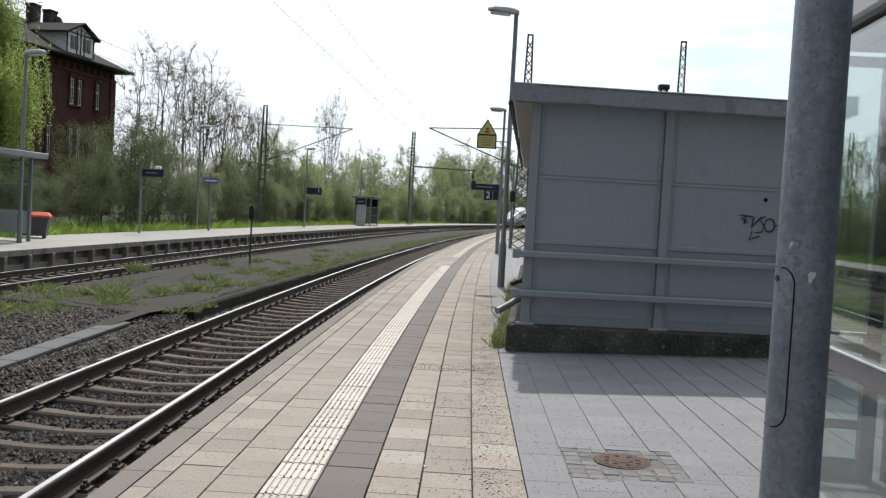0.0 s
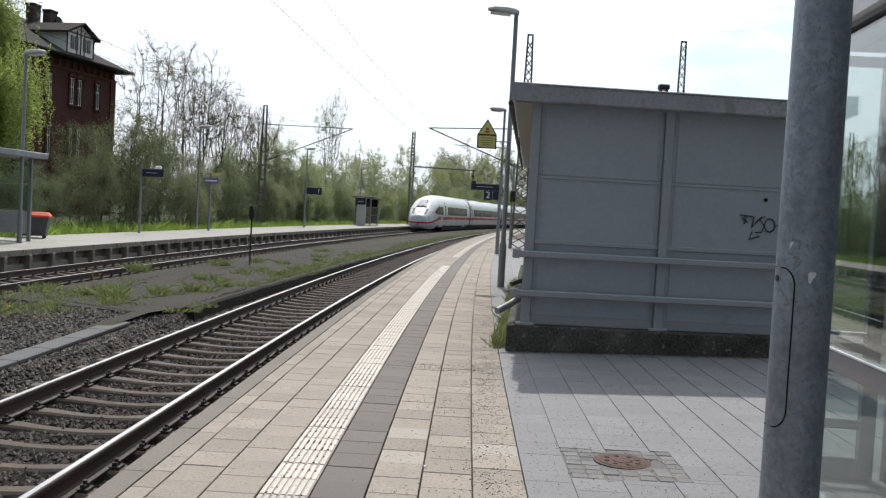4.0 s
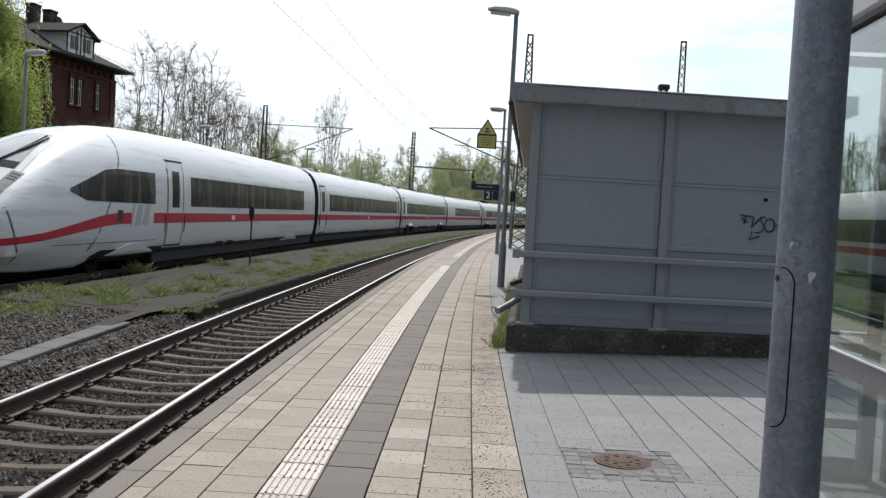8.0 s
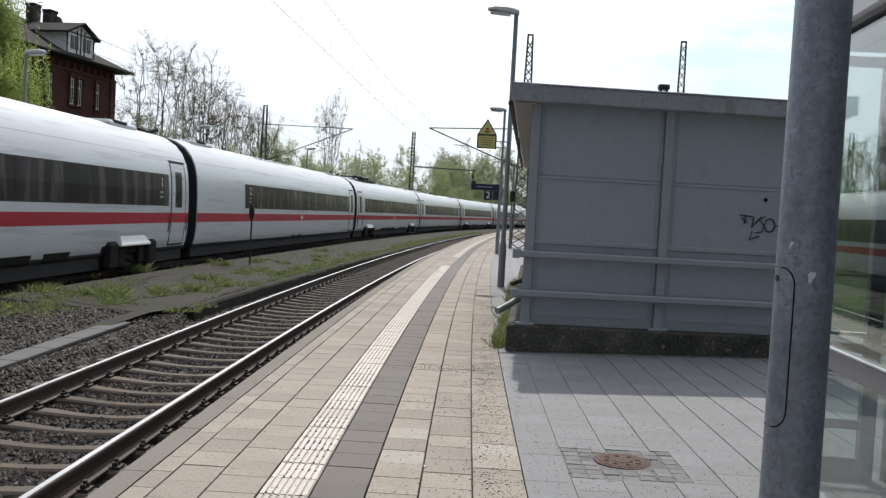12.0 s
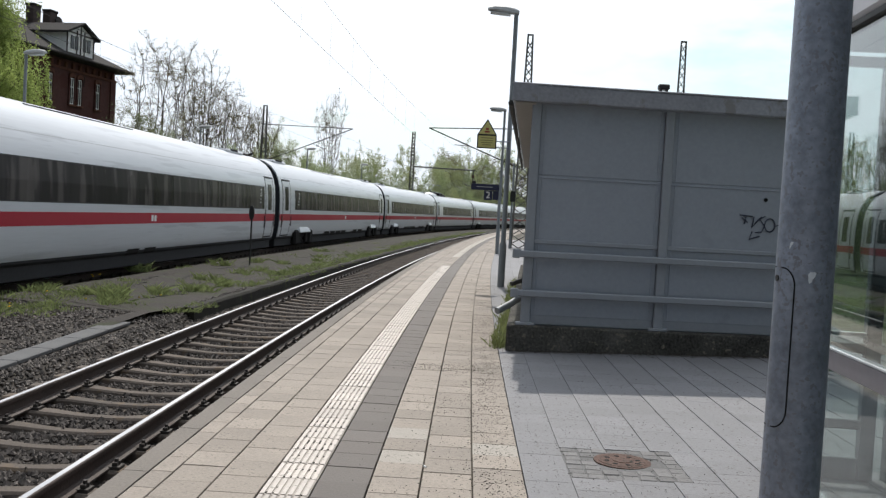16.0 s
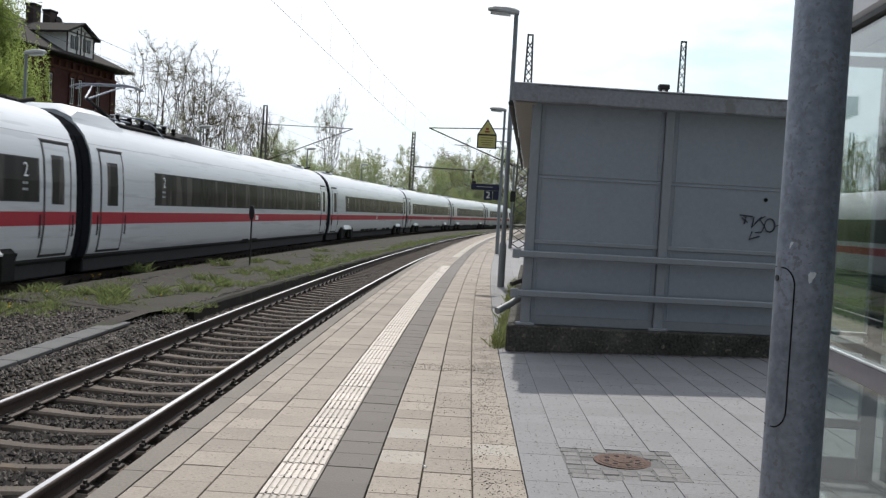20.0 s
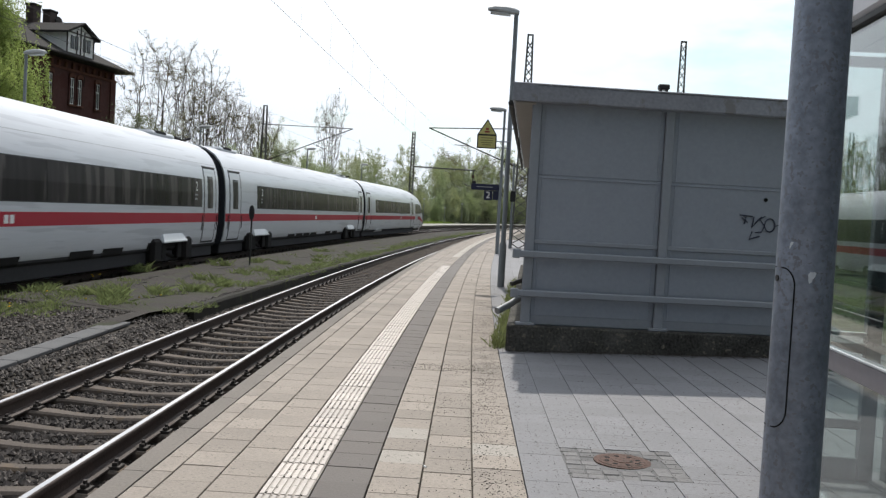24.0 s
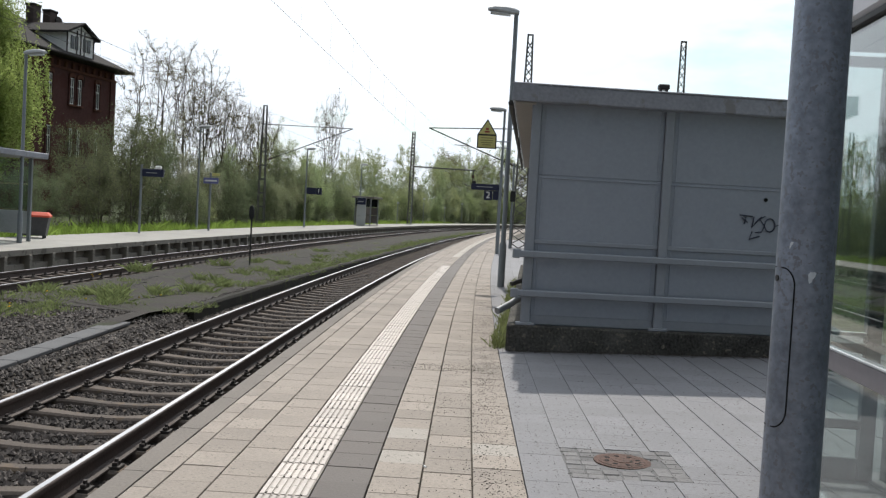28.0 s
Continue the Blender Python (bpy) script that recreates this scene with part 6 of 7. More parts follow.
def make_grass():
    rng = random.Random(2)
    spots_at = []
    for _ in range(900):
        s = 26 + 120 * rng.random() ** 1.6
        la = 13.75 + 2.2 * rng.random()
        spots_at.append((on(s, la, -0.22), 0.35, 26, 0.7 + 0.6 * rng.random()))
    blades("bank_grass", spots_at, 0.46, 0.012, GRASS, "bright spring grass along the far platform", "grass", 1)
    spots_at = []
    z = RAIL_Z - 0.04
    # weeds along the edge of the asphalt and on the ballast heap
    for _ in range(560):
        s = 21.5 + 85 * rng.random() ** 1.3
        d = -0.4 * min(1, max(0, (s - 18) / 25))
        la = 3.35 + d + abs(rng.gauss(0, 0.35))
        spots_at.append((on(s, la, z), 0.12 + 0.28 * rng.random(), 24, 0.4 + 1.0 * rng.random() ** 2))
    for _ in range(320):
        s = 26 + 80 * rng.random() ** 1.2
        la = 2.98 + abs(rng.gauss(0, 0.55)) if s > 43 else 3.15 + abs(rng.gauss(0, 0.5))
        spots_at.append((on(s, la, z), 0.15 + 0.2 * rng.random(), 24, 0.6 + 0.9 * rng.random()))
    for _ in range(90):
        s, la = 15 + 40 * rng.random() ** 1.4, 4.2 + 2.6 * rng.random()
        if noise.noise(Vector((s * 0.35, la * 0.5, 2))) > 0.02:
            spots_at.append((on(s, la, z), 0.12 + 0.2 * rng.random(), 22, 0.5 + 0.6 * rng.random()))
    for _ in range(85):
        s = rng.uniform(14.6, 18.6)
        la = 5.15 + (s - 14.9) * 0.25 + abs(rng.gauss(0, 0.7))
        spots_at.append((on(s, la, RAIL_Z - 0.06), 0.12 + 0.2 * rng.random(), 26, 0.4 + 0.8 * rng.random()))
    for s, la, sc in ((18.5, 5.5, 2.2), (18.9, 5.35, 2.0), (17.9, 5.25, 1.9), (17.2, 5.05, 1.7), (18.2, 5.8, 1.6), (16.9, 4.85, 1.3), (19.6, 4.9, 1.7), (20.0, 4.4, 1.9), (20.3, 4.1, 1.6), (19.1, 4.5, 1.3), (23.0, 5.0, 1.7), (24.8, 7.4, 2.2), (24.6, 7.3, 1.8), (28.5, 6.15, 2.2), (30.8, 5.7, 1.7), (25.6, 4.7, 1.6), (27.0, 4.6, 1.4), (30.7, 4.8, 1.5), (22.4, 4.3, 1.5), (21.6, 4.0, 1.5), (16.5, 3.3, 0.8), (17.4, 3.2, 1.0), (18.3, 6.8, 1.6), (18.8, 7.1, 1.4), (33.5, 4.2, 1.5), (36.0, 4.6, 1.5), (40.7, 5.6, 1.6), (29.0, 3.9, 1.4), (26.2, 3.7, 1.4)):
        for _ in range(3):
            spots_at.append((on(s + rng.gauss(0, 0.15), la + rng.gauss(0, 0.12), z), 0.19, 42, sc))
    blades("track_weeds", spots_at, 0.12, 0.010, WEED, "green weeds and grass tufts between the tracks", "weeds", 2, 0.95)
    spots_at = []
    # weeds beside the shed
    for _ in range(230):
        y = 0.1 + 11 * rng.random() ** 1.3
        p = SHED @ Vector((-0.05 - 0.12 * rng.random() + 0.165 * y, y, 0))
        spots_at.append((Vector((p.x, p.y, 0.0)), 0.07, 12, 0.35 + 1.5 * rng.random() ** 2))
    blades("shed_weeds", spots_at, 0.11, 0.005, WEED, "tall weeds growing along the side of the shed", "weeds", 3)
    # dandelions
    g = Geo()
    for s, la in ((21.0, 7.0), (21.2, 6.9), (20.6, 6.8), (15.2, 6.2), (14.9, 5.7), (14.5, 5.5), (14.2, 5.9), (16.9, 4.3), (17.5, 4.1), (13.8, 5.4), (17.0, 6.1), (16.2, 5.0)):
        p = on(s, la, RAIL_Z + 0.12)
        g.tube([p, p + Vector((0, 0, 0.012))], 0.02, 7)
    solid("dandelion_flowers", g, PETAL, "small yellow dandelion heads among the weeds", "flowers", "stuff")


make_grass()


# ---- the brick house behind the trees ----
BRICK = mat("dark_red_brick", (0.092, 0.043, 0.039), 0.9, grain=6, blotch=0.5, amount=0.25, bump=0.3, spots=(0.085, 0.035, 0.03), spot_scale=1.0, spot_cut=0.55)
BRICK2 = mat("orange_brick", (0.13, 0.058, 0.042), 0.9, grain=6, blotch=0.5, amount=0.25, bump=0.3)
# the chimneys take a darker, browner brick than the walls
CHIM = mat("dark_brown_brick", (0.075, 0.058, 0.055), 0.95, grain=6, blotch=0.8, amount=0.3, bump=0.3)
SLATE = mat("roof_slate", (0.034, 0.031, 0.03), 0.97, grain=8, blotch=0.8, amount=0.25, bump=0.3)
PLASTER = mat("white_plaster", (0.78, 0.78, 0.77), 0.8, grain=10, blotch=1, amount=0.1, bump=0.1)
FRAMEW = mat("white_frame", (0.72, 0.72, 0.70), 0.6, grain=10, amount=0.06, bump=0)
PANE = mat("dark_pane", (0.02, 0.022, 0.025), 0.15, grain=3, amount=0.3, bump=0)
TIMBER = mat("dark_timber", (0.05, 0.04, 0.035), 0.85, grain=14, amount=0.3)


def house_window(t, x, z, w, h):
    """A tall sash in a deep reveal under a segmental arch."""
    win = part("window", Geo().box(x - w / 2, 0.004, z, x + w / 2, 0.012, z + h), PANE, t, "tall dark window in thin white frame")
    g = Geo()
    for a, b in ((-w / 2, -w / 2 + 0.055), (-0.022, 0.022), (w / 2 - 0.055, w / 2)):
        g.box(x + a, 0.0, z, x + b, 0.035, z + h)
    for a, b in ((0, 0.06), (h * 0.64, h * 0.64 + 0.07), (h - 0.05, h)):
        g.box(x - w / 2, 0.0, z + a, x + w / 2, 0.034, z + b)
    part("frame", g, FRAMEW, win, "white sash frame")
    for k in (-1, 1):
        part("reveal", Geo().box(x + k * (w / 2 + 0.05) - 0.05, 0.0, z - 0.02, x + k * (w / 2 + 0.05) + 0.05, 0.10, z + h + 0.02, None, 0.01), BRICK, win)
    part("sill", Geo().box(x - w / 2 - 0.15, 0.0, z - 0.12, x + w / 2 + 0.15, 0.16, z - 0.02, None, 0.01), BRICK2, win)
    g = Geo()
    for k in range(7):
        a = -w / 2 - 0.1 + (w + 0.2) * k / 7
        rise = 0.10 * math.sin(math.pi * (k + 0.5) / 7)
        g.box(x + a + 0.005, 0.0, z + h + rise - 0.02, x + a + (w + 0.2) / 7 - 0.005, 0.12, z + h + rise + 0.22)
    part("lintel", g, BRICK2, win, "brick arch over the window")


def make_house():
    t = thing("brick_house", "tall dark red brick house with slate roof and dormer", "house", pose(-22.55, 62, -0.2, 0, 0, -102))
    lx, dp, ev = 19.0, 11.0, 9.9
    part("wall", Geo().box(0, -dp, 0, lx, 0, ev), BRICK, t, "dark red brick wall")
    part("cornice", Geo().box(-0.12, -0.05, ev - 0.75, lx, 0.10, ev - 0.6, None, 0.02), BRICK2, t)
    me = Geo().box(0.0, 0.0, -0.58, 0.22, 0.16, -0.25, None, 0.02).mesh("eaves_bracket", BRICK2)
    for i in range(26):
        part("eaves_bracket", me, None, t, m=pose(0.3 + i * 0.72, 0, ev))
    for x in (0.25, 6.4, 12.0):
        part("pilaster", Geo().box(x - 0.3, 0.0, 0, x + 0.3, 0.09, ev - 0.6, None, 0.02), BRICK, t)
    me = Geo().box(0.0, 0.0, 0.0, 0.16, 0.012, 0.62).mesh("frieze_slot", BLACKGAP)
    for x in (3.4, 3.75, 4.1, 4.45, 4.8):
        part("frieze_slot", me, None, t, m=pose(x, 0.0, ev - 1.5))
    # hipped slate roof
    a, b = -0.75, lx + 0.6
    g = Geo()
    ring0 = [(a, 0.8, ev - 0.1), (b, 0.8, ev - 0.1), (b, -dp - 0.8, ev - 0.1), (a, -dp - 0.8, ev - 0.1)]
    ring1 = [(a, 0.8, ev + 0.08), (b, 0.8, ev + 0.08), (b, -dp - 0.8, ev + 0.08), (a, -dp - 0.8, ev + 0.08)]
    ring2 = [(a + 5.5, -dp / 2 + 0.05, ev + 3.3), (b - 1, -dp / 2 + 0.05, ev + 3.3), (b - 1, -dp / 2 - 0.05, ev + 3.3), (a + 5.5, -dp / 2 - 0.05, ev + 3.3)]
    g.loft([ring0, ring1, ring2])
    roof = part("roof", g, SLATE, t, "dark slate roof")
    part("gutter", Geo().tube([(a, 0.86, ev), (b, 0.86, ev)], 0.09, 8), SLATE, t)
    for x, y, z, h in ((4.0, -3.4, 11.6, 2.85), (2.6, -3.2, 11.6, 2.7)):
        c = part("chimney", Geo().box(x - 0.38, y - 0.28, z - 1.5, x + 0.38, y + 0.28, z + h * 0.6, None, 0.03), CHIM, roof, "dark brick chimney")
        part("chimney_cap", Geo().box(x - 0.42, y - 0.32, z + h * 0.6, x + 0.42, y + 0.32, z + h * 0.6 + 0.15, None, 0.03), SLATE, t)
    part("dish", Geo().tube([(2.15, -2.9, 12.7), (2.15, -2.8, 12.72)], 0.35, 16), SLATE, t, "dark satellite dish")
    # dormer with white infill
    d0, d1, zb, zt = 3.2, 6.0, ev + 0.35, ev + 1.5
    fy = 0.42
    mid = (d0 + d1) / 2
    part("dormer_wall", Geo().loft([[(d0, y, zb - 0.2), (d1, y, zb - 0.2), (d1, y, zt), (mid, y, zt + 0.62), (d0, y, zt)] for y in (fy, -4.5)]), PLASTER, t, "white dormer gable with timber frame")
    g = Geo()
    for x0, x1 in ((d0, d0 + 0.07), (d0 + 0.98, d0 + 1.04), (mid - 0.03, mid + 0.03), (d1 - 1.04, d1 - 0.98), (d1 - 0.07, d1)):
        g.box(x0, fy - 0.01, zb - 0.1, x1, fy + 0.06, zt + (0.55 if abs(x0 - mid) < 0.2 else 0.05 if abs(x0 - mid) > 1.3 else 0.22))
    g.box(d0, fy - 0.01, zt + 0.0, d1, fy + 0.065, zt + 0.06)
    g.box(d0, fy - 0.01, zb - 0.12, d1, fy + 0.065, zb - 0.06)
    part("dormer_timber", g, TIMBER, t)
    for x in (d0 + 0.55, mid - 0.42, mid + 0.42, d1 - 0.55):
        part("dormer_window", Geo().box(x - 0.16, fy + 0.01, zb + 0.2, x + 0.16, fy + 0.05, zt - 0.15, None, 0.01), PANE, t)
    for k in (-1, 1):
        g = Geo()
        e = d0 - 0.3 if k < 0 else d1 + 0.3
        g.loft([[(e, y, zt - 0.12), (mid, y, zt + 0.65), (mid, y, zt + 0.78), (e, y, zt + 0.01)] for y in (0.72, -4.6)])
        part("dormer_roof", g, SLATE, t)
    for x in (2.0, 3.95, 4.75, 6.9, 9.3, 11.5, 14, 16.5):
        house_window(t, x, 7.15, 0.44, 1.6)
        house_window(t, x, 3.9, 0.44, 1.75)


make_house()


# ---- far platform furniture ----
SHROOF = FASCIA
HUTBROWN = mat("hut_brown_panel", (0.19, 0.172, 0.155), 0.7, grain=14, blotch=1.5, amount=0.2, bump=0.1)
SHPANEL = SHGREY = mat("hut_grey_panel", (0.40, 0.42, 0.43), 0.3, grain=14, blotch=1.5, amount=0.12, bump=0.05)
BINBODY = mat("bin_dark_plastic", (0.055, 0.055, 0.06), 0.6, grain=16, amount=0.2, bump=0.1)
BINLID = mat("bin_red_lid", (0.62, 0.075, 0.03), 0.5, grain=16, amount=0.12, bump=0.05)
PURPLE = mat("sign_faded_blue", (0.13, 0.14, 0.33), 0.5, grain=16, amount=0.1, bump=0)


def far_hut(s, la, length, depth, label, turn=0, dark=False):
    SHGREY, FASCIA = (HUTBROWN, HUTBROWN) if dark else (SHPANEL, SHROOF)
    t = thing("waiting_hut", label, "shelter", at(s, la, FAR_TOP, turn))
    for x, y in ((-depth / 2, 0), (-depth / 2, length), (depth / 2, 0), (depth / 2, length)):
        part("post", Geo().box(x - 0.05, y - 0.05, 0, x + 0.05, y + 0.05, 2.6, None, 0.008), POST, t)
    part("roof", Geo().box(-depth / 2 - 0.3, -0.35, 2.58, depth / 2 + 0.35, length + 0.4, 2.76, None, 0.02), FASCIA, t, "flat grey roof")
    for z0, z1, mm in ((0.25, 0.95, SHGREY), (1.0, 1.75, SHGREY if dark else GLASS), (1.8, 2.55, PANE if dark else GLASS)):
        part("end_panel", Geo().box(-depth / 2 + 0.06, length - 0.03, z0, depth / 2 - 0.06, length + 0.03, z1, None, 0.008), mm, t)
        part("back_panel", Geo().box(-depth / 2 - 0.03, 0.06, z0, -depth / 2 + 0.03, length - 0.06, z1, None, 0.008), mm, t)
        part("near_panel", Geo().box(-depth / 2 + 0.06, -0.03, z0, depth / 2 - 0.06, 0.03, z1, None, 0.008), mm, t)
    return t


far_hut(23.0, 12.85, 4.9, 1.5, "grey panelled waiting shelter on the far platform")
far_hut(86.0, 12.75, 3.4, 1.5, "small brown-grey waiting hut on the far platform", dark=True)


def make_bin():
    t = thing("waste_container", "dark wheeled waste container with red lid", "waste bin", at(30.0, 13.15, FAR_TOP, 20))
    g = Geo()
    g.loft([[(-0.42, -0.30, 0.1), (0.42, -0.30, 0.1), (0.42, 0.30, 0.1), (-0.42, 0.30, 0.1)], [(-0.52, -0.36, 0.72), (0.52, -0.36, 0.72), (0.52, 0.36, 0.72), (-0.52, 0.36, 0.72)]])
    part("body", g, BINBODY, t)
    g = Geo()
    g.loft([[(-0.55, -0.39, 0.72), (0.55, -0.39, 0.72), (0.55, 0.39, 0.72), (-0.55, 0.39, 0.72)], [(-0.55, -0.39, 0.78), (0.55, -0.39, 0.78), (0.55, 0.39, 0.78), (-0.55, 0.39, 0.78)], [(-0.44, -0.26, 0.88), (0.44, -0.26, 0.88), (0.44, 0.26, 0.88), (-0.44, 0.26, 0.88)]])
    part("lid", g, BINLID, t, "red plastic lid")
    for x in (-0.36, 0.36):
        for y in (-0.24, 0.24):
            part("wheel", Geo().tube([(x - 0.025, y, 0.08), (x + 0.025, y, 0.08)], 0.08, 12), BLACK, t)


make_bin()


def far_signs():
    t = thing("platform_sign", "dark blue train display on a grey post", "sign", at(38.4, 13.0, FAR_TOP))
    part("post", Geo().tube([(0, 0, 0), (0, 0, 2.95)], 0.05, 10), POST, t, "", True)
    part("panel", Geo().box(0.05, -0.08, 2.45, 0.98, 0.08, 2.78, None, 0.02), BLUE, t, "dark blue display panel")
    part("text_bar", Geo().box(0.25, -0.086, 2.60, 0.70, -0.08, 2.63), LAMPHEAD, t)
    part("camera_dome", Geo().box(0.62, -0.1, 2.78, 0.86, 0.1, 2.92, None, 0.03), WHITE, t, "small white camera housing")
    t = thing("station_name_sign", "faded blue station name board on a grey post", "sign", at(46.8, 12.9, FAR_TOP))
    part("post", Geo().tube([(0, 0, 0), (0, 0, 3.0)], 0.06, 10), POST, t, "", True)
    part("board", Geo().box(-0.35, -0.10, 2.45, 0.45, -0.07, 2.75, None, 0.008), PURPLE, t)
    part("text_bar", Geo().box(-0.27, -0.106, 2.56, 0.37, -0.10, 2.64), WHITE, t)
    part("notice", Geo().box(0.1, -0.09, 2.85, 0.5, -0.07, 3.0, None, 0.006), YELLOW, t, "yellow notice plate")
    t = thing("platform_sign", "dark blue platform number sign on a grey lamp post", "sign", at(65.2, 12.5, FAR_TOP))
    part("post", Geo().tube([(-0.1, 0, 0), (-0.1, 0, 2.95)], 0.04, 8), POST, t)
    part("panel", Geo().box(0.0, -0.06, 2.42, 0.68, 0.06, 2.9, None, 0.01), BLUE, t, "dark blue panel")
    num = part("number_panel", Geo().box(0.70, -0.06, 2.42, 1.10, 0.06, 2.9, None, 0.01), BLUE, t)
    writing("1", 0.42, WHITE, num, pose(0.9, -0.066, 2.66, 90), "numeral")
    t = thing("information_panel", "dark blue display case beside the far hut", "sign", at(83.2, 12.4, FAR_TOP))
    part("post", Geo().box(-0.3, -0.05, 0, 0.55, 0.05, 2.6, None, 0.01), SHGREY, t)
    part("panel", Geo().box(-0.28, -0.08, 1.95, 0.53, 0.08, 2.58, None, 0.01), BLUE, t)
    part("text_bar", Geo().box(-0.15, -0.086, 2.2, 0.35, -0.08, 2.26), LAMPHEAD, t)
    t = thing("litter_bin", "small grey litter bin on the far platform", "bin", at(93, 13.0, FAR_TOP))
    part("body", Geo().tube([(0, 0, 0.1), (0, 0, 0.95)], [0.26, 0.3], 12), SHGREY, t, "", True)
    for s, la, h in ((104.5, 13.1, 2.6), (118, 12.7, 3.4), (132, 12.6, 2.5), (145, 12.6, 3.3)):
        t = thing("post_sign", "thin grey post with a small plate", "post", at(s, la, FAR_TOP))
        part("post", Geo().tube([(0, 0, 0), (0, 0, h)], 0.05, 8), POST, t)
        part("plate", Geo().box(-0.12, -0.05, h - 0.22, 0.16, -0.02, h, None, 0.006), SHGREY, t)
    # dark marker post between the tracks
    t = thing("marker_post", "slim post with a dark oval marker board", "marker post", at(29.4, 5.58, RAIL_Z - 0.05))
    part("post", Geo().tube([(0, 0, 0), (0, 0, 1.95)], 0.028, 8), LATTICE, t)
    g = Geo().loft([[(0.085 * math.cos(a), y, 1.72 + 0.24 * math.sin(a)) for a in np.linspace(0, 6.283, 15)[:-1]] for y in (-0.06, 0.0)])
    part("board", g, BLACK, t, "dark oval board")


far_signs()


# ---- loose stones and the paving, piece by piece ----
make_stones()


def paver_mesh(w, l, material, ribs=0, cut=0.003):
    g = Geo()
    g.box(-w / 2, -l / 2, -0.05, w / 2, l / 2, 0.0, None, cut)
    g.cur = 1
    for i in range(ribs):
        x = -w / 2 + (i + 0.5) * w / ribs
        g.box(x - 0.0115, -l / 2 + 0.006, 0.0, x + 0.0115, l / 2 - 0.006, 0.006)
    return g.mesh("slab", material)


PATCH = (5.36, 6.06, -3.21, -2.502)       # the setts round the manhole: along, along, across, across
FALL = 0.02       # the lilac paving rises away from the track


def lift(la):
    return FALL * max(0.0, -la - COLS[-1])


def make_paving():
    rng = random.Random(12)
    cols = [(-(a + b) / 2, b - a - 0.009, i) for i, (a, b) in enumerate(zip(COLS[1:-1], COLS[2:]))]
    n = len(cols)
    grey = [(-(COLS[-1] + 0.1375), 0.2725, n)] + [(-(COLS[-1] + 0.275 + 0.148 + 0.297 * i), 0.2952, n + 1 + i) for i in range(16)]
    rest = {"beige": Geo(), "grey": Geo(), "white": Geo(), "dark": Geo()}
    mats_far = {"beige": SLAB_REST, "grey": GREY_REST, "white": TACT, "dark": DARK}
    floor2 = thing("paving_lilac", "smooth lilac-grey paving in front of the shed", "pavement", kind="structure")
    shared = {}
    pitch, dirt = 0.30, Geo()
    for la, w, i in cols + grey:
        strip_kind = "grey" if i >= n else "white" if i == 3 else "dark" if i == 4 else "beige"
        kind = strip_kind
        shift = 0.15 if (i % 2 and kind in ("beige", "grey")) else 0.0
        end = (60 if i < n + 5 else 16) if i >= n else 118
        k = -30
        while k * pitch < end:
            s = k * pitch + shift + (0.07 if i < n else 0.02)
            kind = strip_kind
            k += 1
            z = lift(la) + rng.uniform(-0.0018, 0.0018) * (0.4 if kind == "grey" else 1.0)
            if kind == "grey" and s + 0.15 > PATCH[0] and s - 0.15 < PATCH[1] and la + w / 2 > PATCH[2] and la - w / 2 < PATCH[3]:
                # slabs cut to fit round the setts
                for a, b, c, d in ((s - 0.149, PATCH[0] - 0.003, la - w / 2, la + w / 2), (PATCH[1] + 0.003, s + 0.149, la - w / 2, la + w / 2), (max(s - 0.149, PATCH[0]), min(s + 0.149, PATCH[1]), la - w / 2, PATCH[2] - 0.003)):
                    if b - a > 0.02 and d - c > 0.02:
                        part("slab", paver_mesh(d - c, b - a, GREY, 0, 0.0012), None, floor2, m=at((a + b) / 2, (c + d) / 2, z))
                continue
            if kind == "white" and 4 < s < 26 and not 26.2 < s < 32:
                heavy = rng.random() < 0.22
                for back in (-0.125, 0.02) if heavy or rng.random() < 0.5 else (-0.13,):
                    for j in range(1, 7):
                        if rng.random() < (0.95 if heavy else 0.62):
                            x, y, h = -w / 2 + j * w / 7, back + rng.uniform(-0.012, 0.012), rng.uniform(0.012, 0.075) if heavy else rng.uniform(0.006, 0.026)
                            dirt.box(x - 0.0055, y, -0.002, x + 0.0055, y + h, rng.uniform(0.0015, 0.004), at(s, la, z))
            tilt = 0.3 if kind == "grey" else 1.0
            m = at(s, la, z) @ pose(0, 0, 0, tilt * rng.uniform(-0.25, 0.25), tilt * rng.uniform(-0.3, 0.3), tilt * rng.uniform(-0.25, 0.25))
            if kind == "white" and 26.2 < s < 32:
                kind = "beige"
            if 4.4 < s < 8.6 and la > -4.4:
                if (i == 7 and 5.85 < s < 6.14) or (i == 5 and 5.2 < s < 6.6 and k % 2):
                    kind = "pale"
                key = (round(w, 3), kind)
                if key not in shared:
                    shared[key] = paver_mesh(w, 0.2992 if kind == "grey" else 0.2965, {"beige": SLAB, "pale": SLAB_PALE, "grey": GREY, "white": [GROOVE, TACT], "dark": DARK}[kind], 7 if kind == "white" else 0, 0.0012 if kind == "grey" else 0.003)
                part("slab", shared[key], None, floor2 if kind == "grey" else near_platform, m=m)
            else:
                g = rest[kind]
                g.cur = 0
                g.box(-w / 2, -0.1496 if kind == "grey" else -0.1483, -0.04, w / 2, 0.1496 if kind == "grey" else 0.1483, 0.0, m, 0.004 if s < 14 and kind != "grey" else 0)
                if kind == "white" and s < 30:
                    g.cur = 1
                    for j in range(7):
                        x = -w / 2 + (j + 0.5) * w / 7
                        g.box(x - 0.0115, -0.142, 0.0, x + 0.0115, 0.142, 0.006, m)
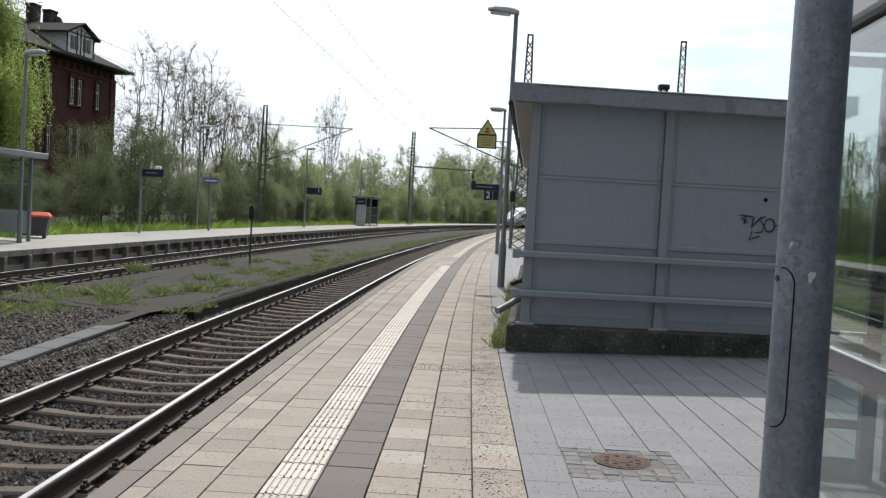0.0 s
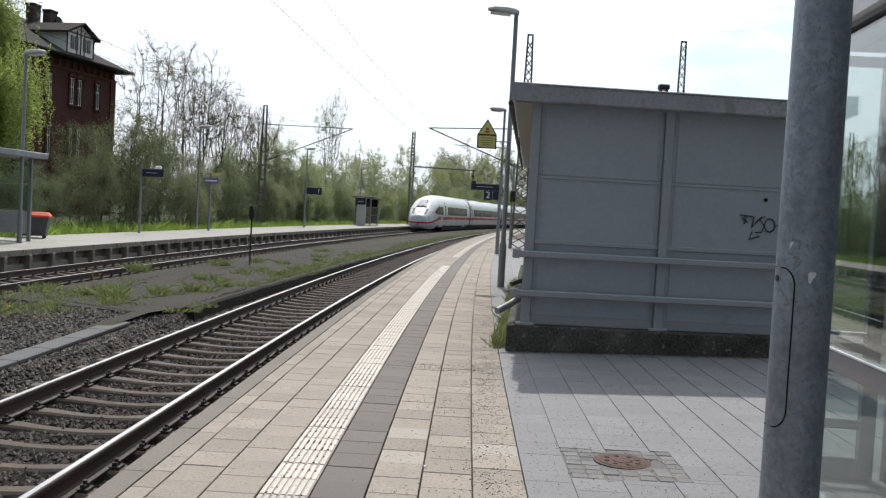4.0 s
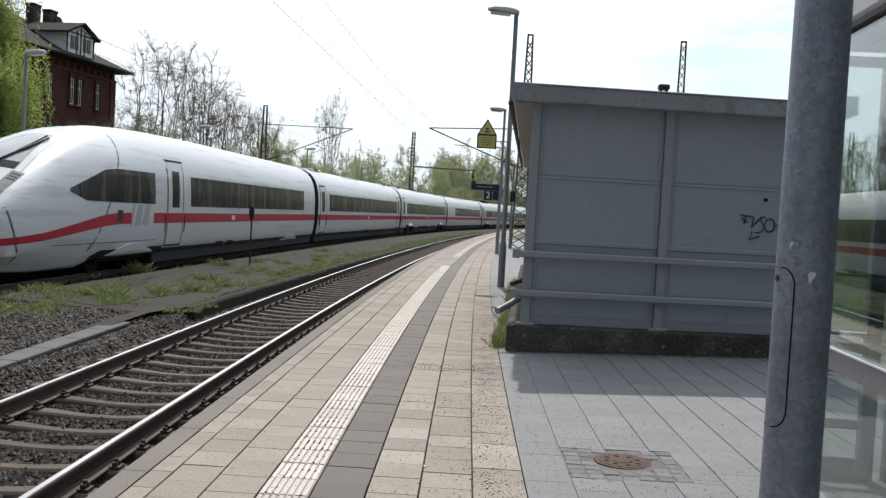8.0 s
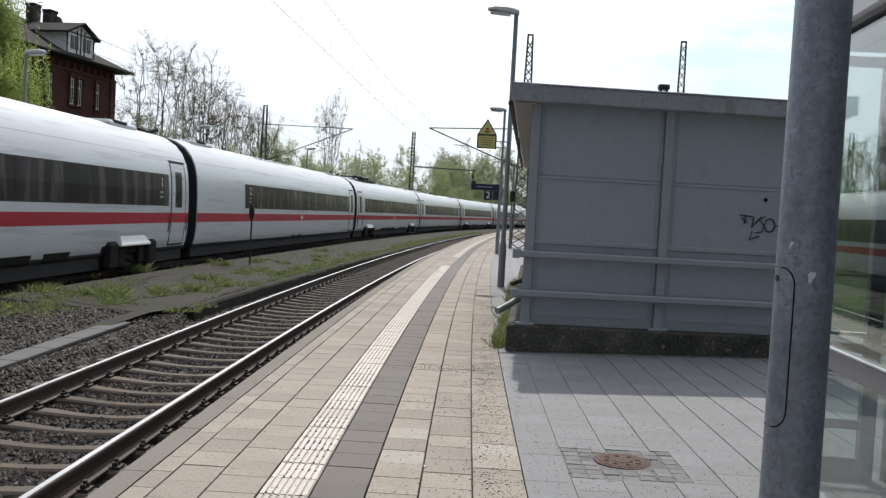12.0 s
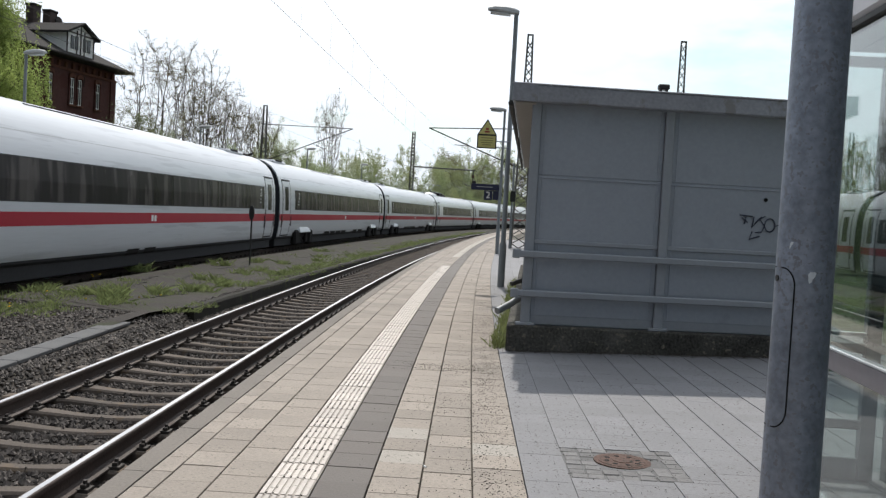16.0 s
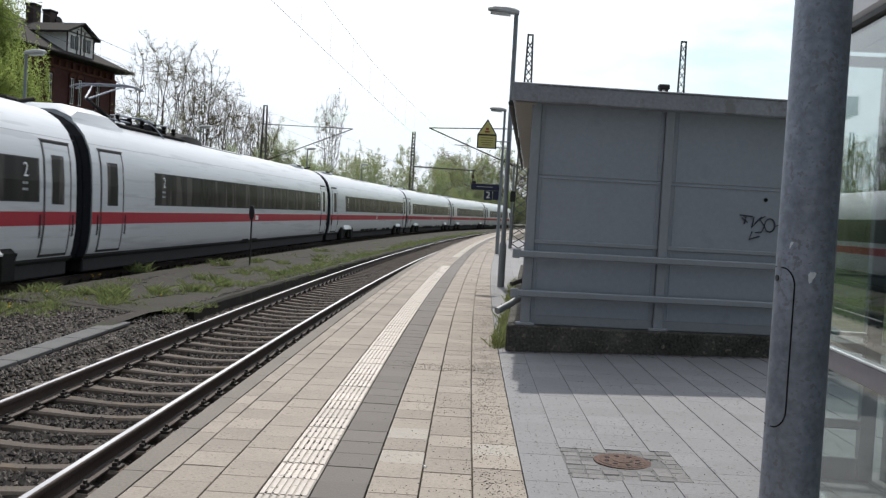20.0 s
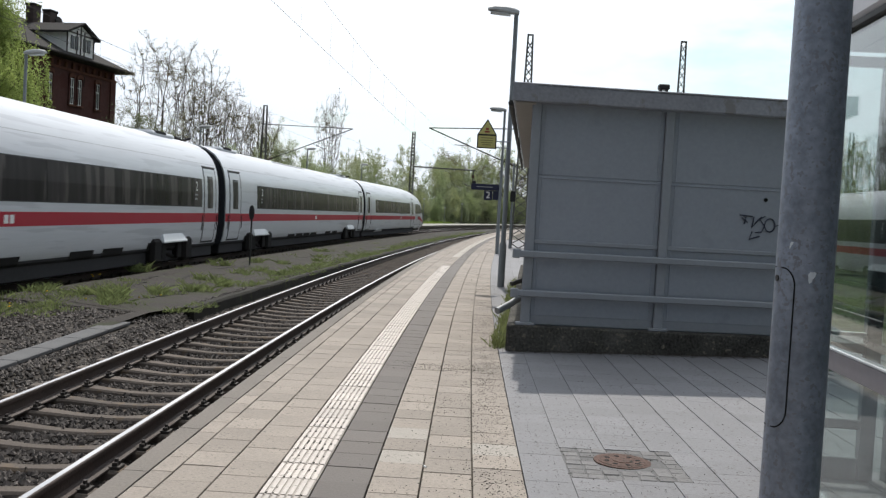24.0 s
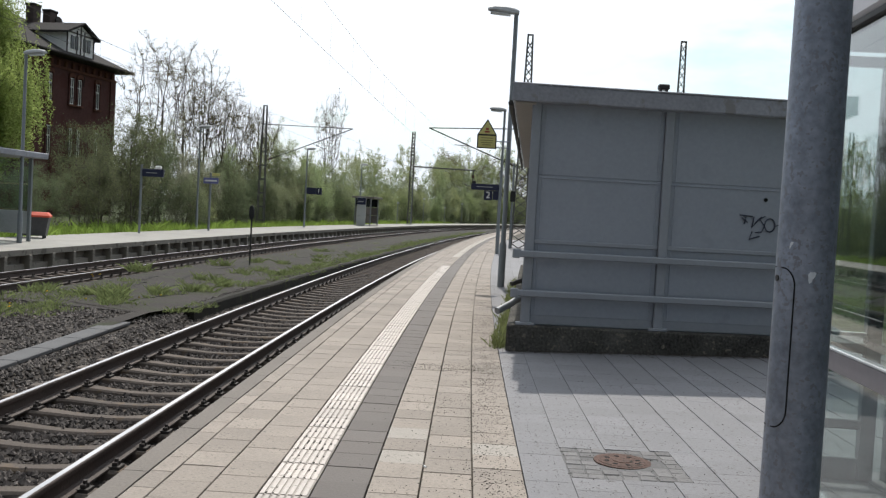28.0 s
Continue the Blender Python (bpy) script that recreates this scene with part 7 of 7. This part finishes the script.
    for key, g in rest.items():
        me = bpy.data.meshes.new("far_slabs")
        me.from_pydata(g.v, [], g.f)
        for mm in ([GROOVE, TACT] if key == "white" else [mats_far[key]]):
            me.materials.append(mm)
        if any(g.mi):
            me.polygons.foreach_set("material_index", g.mi)
        ob = part("far_slabs", me, None, floor2 if key == "grey" else near_platform, {"beige": "worn beige paving slabs", "grey": "lilac-grey paving slabs", "white": "white ribbed guide slabs", "dark": "dark grey paving slabs"}[key])
        ob["kind"] = "stuff"
    ob = part("groove_dirt", dirt, CRUMB, near_platform, "black dirt caught in the grooves")
    ob["kind"] = "stuff"
    # bedding under the raised lilac paving
    g = Geo()
    strip(g, [(-2.24, -0.06), (-2.24, -0.0045), (-7.4, lift(-7.4) - 0.0045), (-7.4, -0.06)], -9.2, 60, 2)
    part("bedding", g, BEDDING, floor2, "dark sandy joints")
    # manhole in its patch of small setts
    t = thing("manhole_cover", "rusty round manhole cover set in small cobbles", "manhole cover", at(5.79, -2.868, lift(-2.868)))
    g = Geo()
    g.tube([(0, 0, -0.05), (0, 0, 0.0), (0, 0, 0.001)], [0.178, 0.178, 0.172], 40)
    part("frame", g, IRON, t, "rusty outer ring", True)
    g = Geo()
    g.tube([(0, 0, -0.04), (0, 0, 0.003)], 0.150, 40)
    cover = part("cover", g, IRON, t, "rusty iron cover", True)
    for j in range(8):
        a = j * math.pi / 4 + 0.2
        part("vent_hole", Geo().tube([(0.102 * math.cos(a), 0.102 * math.sin(a), 0.001), (0.102 * math.cos(a), 0.102 * math.sin(a), 0.004)], 0.017, 10), BLACKGAP, cover)
    part("boss", Geo().tube([(0, 0, 0.001), (0, 0, 0.006)], 0.06, 24), IRON, cover)
    g = Geo().box(-0.0485, -0.0475, -0.05, 0.0485, 0.0475, 0.0, None, 0.006)
    me = g.mesh("cobble", COBBLE)
    for i in range(7):
        for j in range(7):
            a, b = PATCH[0] + 0.05 + i * 0.1, PATCH[3] - 0.05 - j * 0.103
            if math.hypot(a - 5.79, b + 2.868) > 0.222:
                part("cobble", me, None, floor2, m=at(a + rng.uniform(-0.008, 0.008), b + rng.uniform(-0.008, 0.008), lift(b) + rng.uniform(-0.002, 0.002), rng.uniform(-9, 9)))


make_paving()


def scatter_crumbs():
    """Grit and dry leaf crumbs lying on the paving, thickest along the seam of the two pavings."""
    rng = np.random.default_rng(21)
    V, F, o = [], [], 0
    base = np.array([(1, 0, 0), (0, 1, 0), (-1, 0, 0), (0, -1, 0), (0, 0, 0.5)], float)
    tri = np.array([(0, 1, 4), (1, 2, 4), (2, 3, 4), (3, 0, 4)])
    for s0, s1, mid, wide, count in ((3.6, 9.5, -2.05, 0.12, 2600), (3.6, 10, -1.75, 0.28, 500), (3.6, 7.2, -2.7, 0.35, 700), (3.8, 9.0, -3.3, 0.9, 700), (6.9, 7.5, -1.85, 0.25, 260), (7.5, 14, -2.15, 0.14, 1300), (8, 24, -1.95, 0.2, 1500), (8.75, 9.2, -1.75, 0.28, 900), (9.0, 13.5, -2.1, 0.12, 1300), (12.5, 20, -2.15, 0.16, 1600)):
        s = s0 + (s1 - s0) * rng.random(count)
        la = np.clip(mid + wide * rng.normal(0, 1, count), -6.5, -1.0)
        for a, b in zip(s, la):
            p = on(a, b)
            r = 0.003 + 0.005 * rng.random() ** 2
            q = base * (0.6 + 0.8 * rng.random((5, 3))) * r
            t = rng.random() * 6.28
            c, d = math.cos(t), math.sin(t)
            V.append(np.stack([q[:, 0] * c - q[:, 1] * d * 0.6 + p.x, q[:, 0] * d + q[:, 1] * c * 0.6 + p.y, q[:, 2] + lift(b) + 0.0012], 1))
            F.append(tri + o)
            o += 5
    for k in range(2600):
        y = -0.07 - abs(rng.normal(0, 0.09))
        p = SHED @ Vector((rng.uniform(0.0, 3.5) + 0.165 * y, y, 0))
        r = 0.004 + 0.007 * rng.random() ** 2
        q = base * (0.6 + 0.8 * rng.random((5, 3))) * r
        la = -(p.x + 1.79) + 0.015 * p.y
        V.append(q + np.array((p.x, p.y, lift(la) + 0.010)))
        F.append(tri + o)
        o += 5
    me = bpy.data.meshes.new("grit")
    me.from_pydata(np.concatenate(V).tolist(), [], np.concatenate(F).tolist())
    me.materials.append(CRUMB)
    thing("paving_grit", "dark grit and dry crumbs scattered on the paving", "grit", kind="stuff", me=me)


scatter_crumbs()


def make_butt():
    t = thing("cigarette_butt", "small white cigarette butt lying on the paving", "litter", at(5.40, -1.655, 0.006, 35))
    part("paper", Geo().tube([(0, 0, 0), (0, 0.022, 0)], 0.006, 8), WHITE, t, "", True)
    part("filter", Geo().tube([(0, 0.022, 0), (0, 0.036, 0)], 0.006, 8), SOFFIT, t, "pale tan filter", True)


make_butt()

motions()
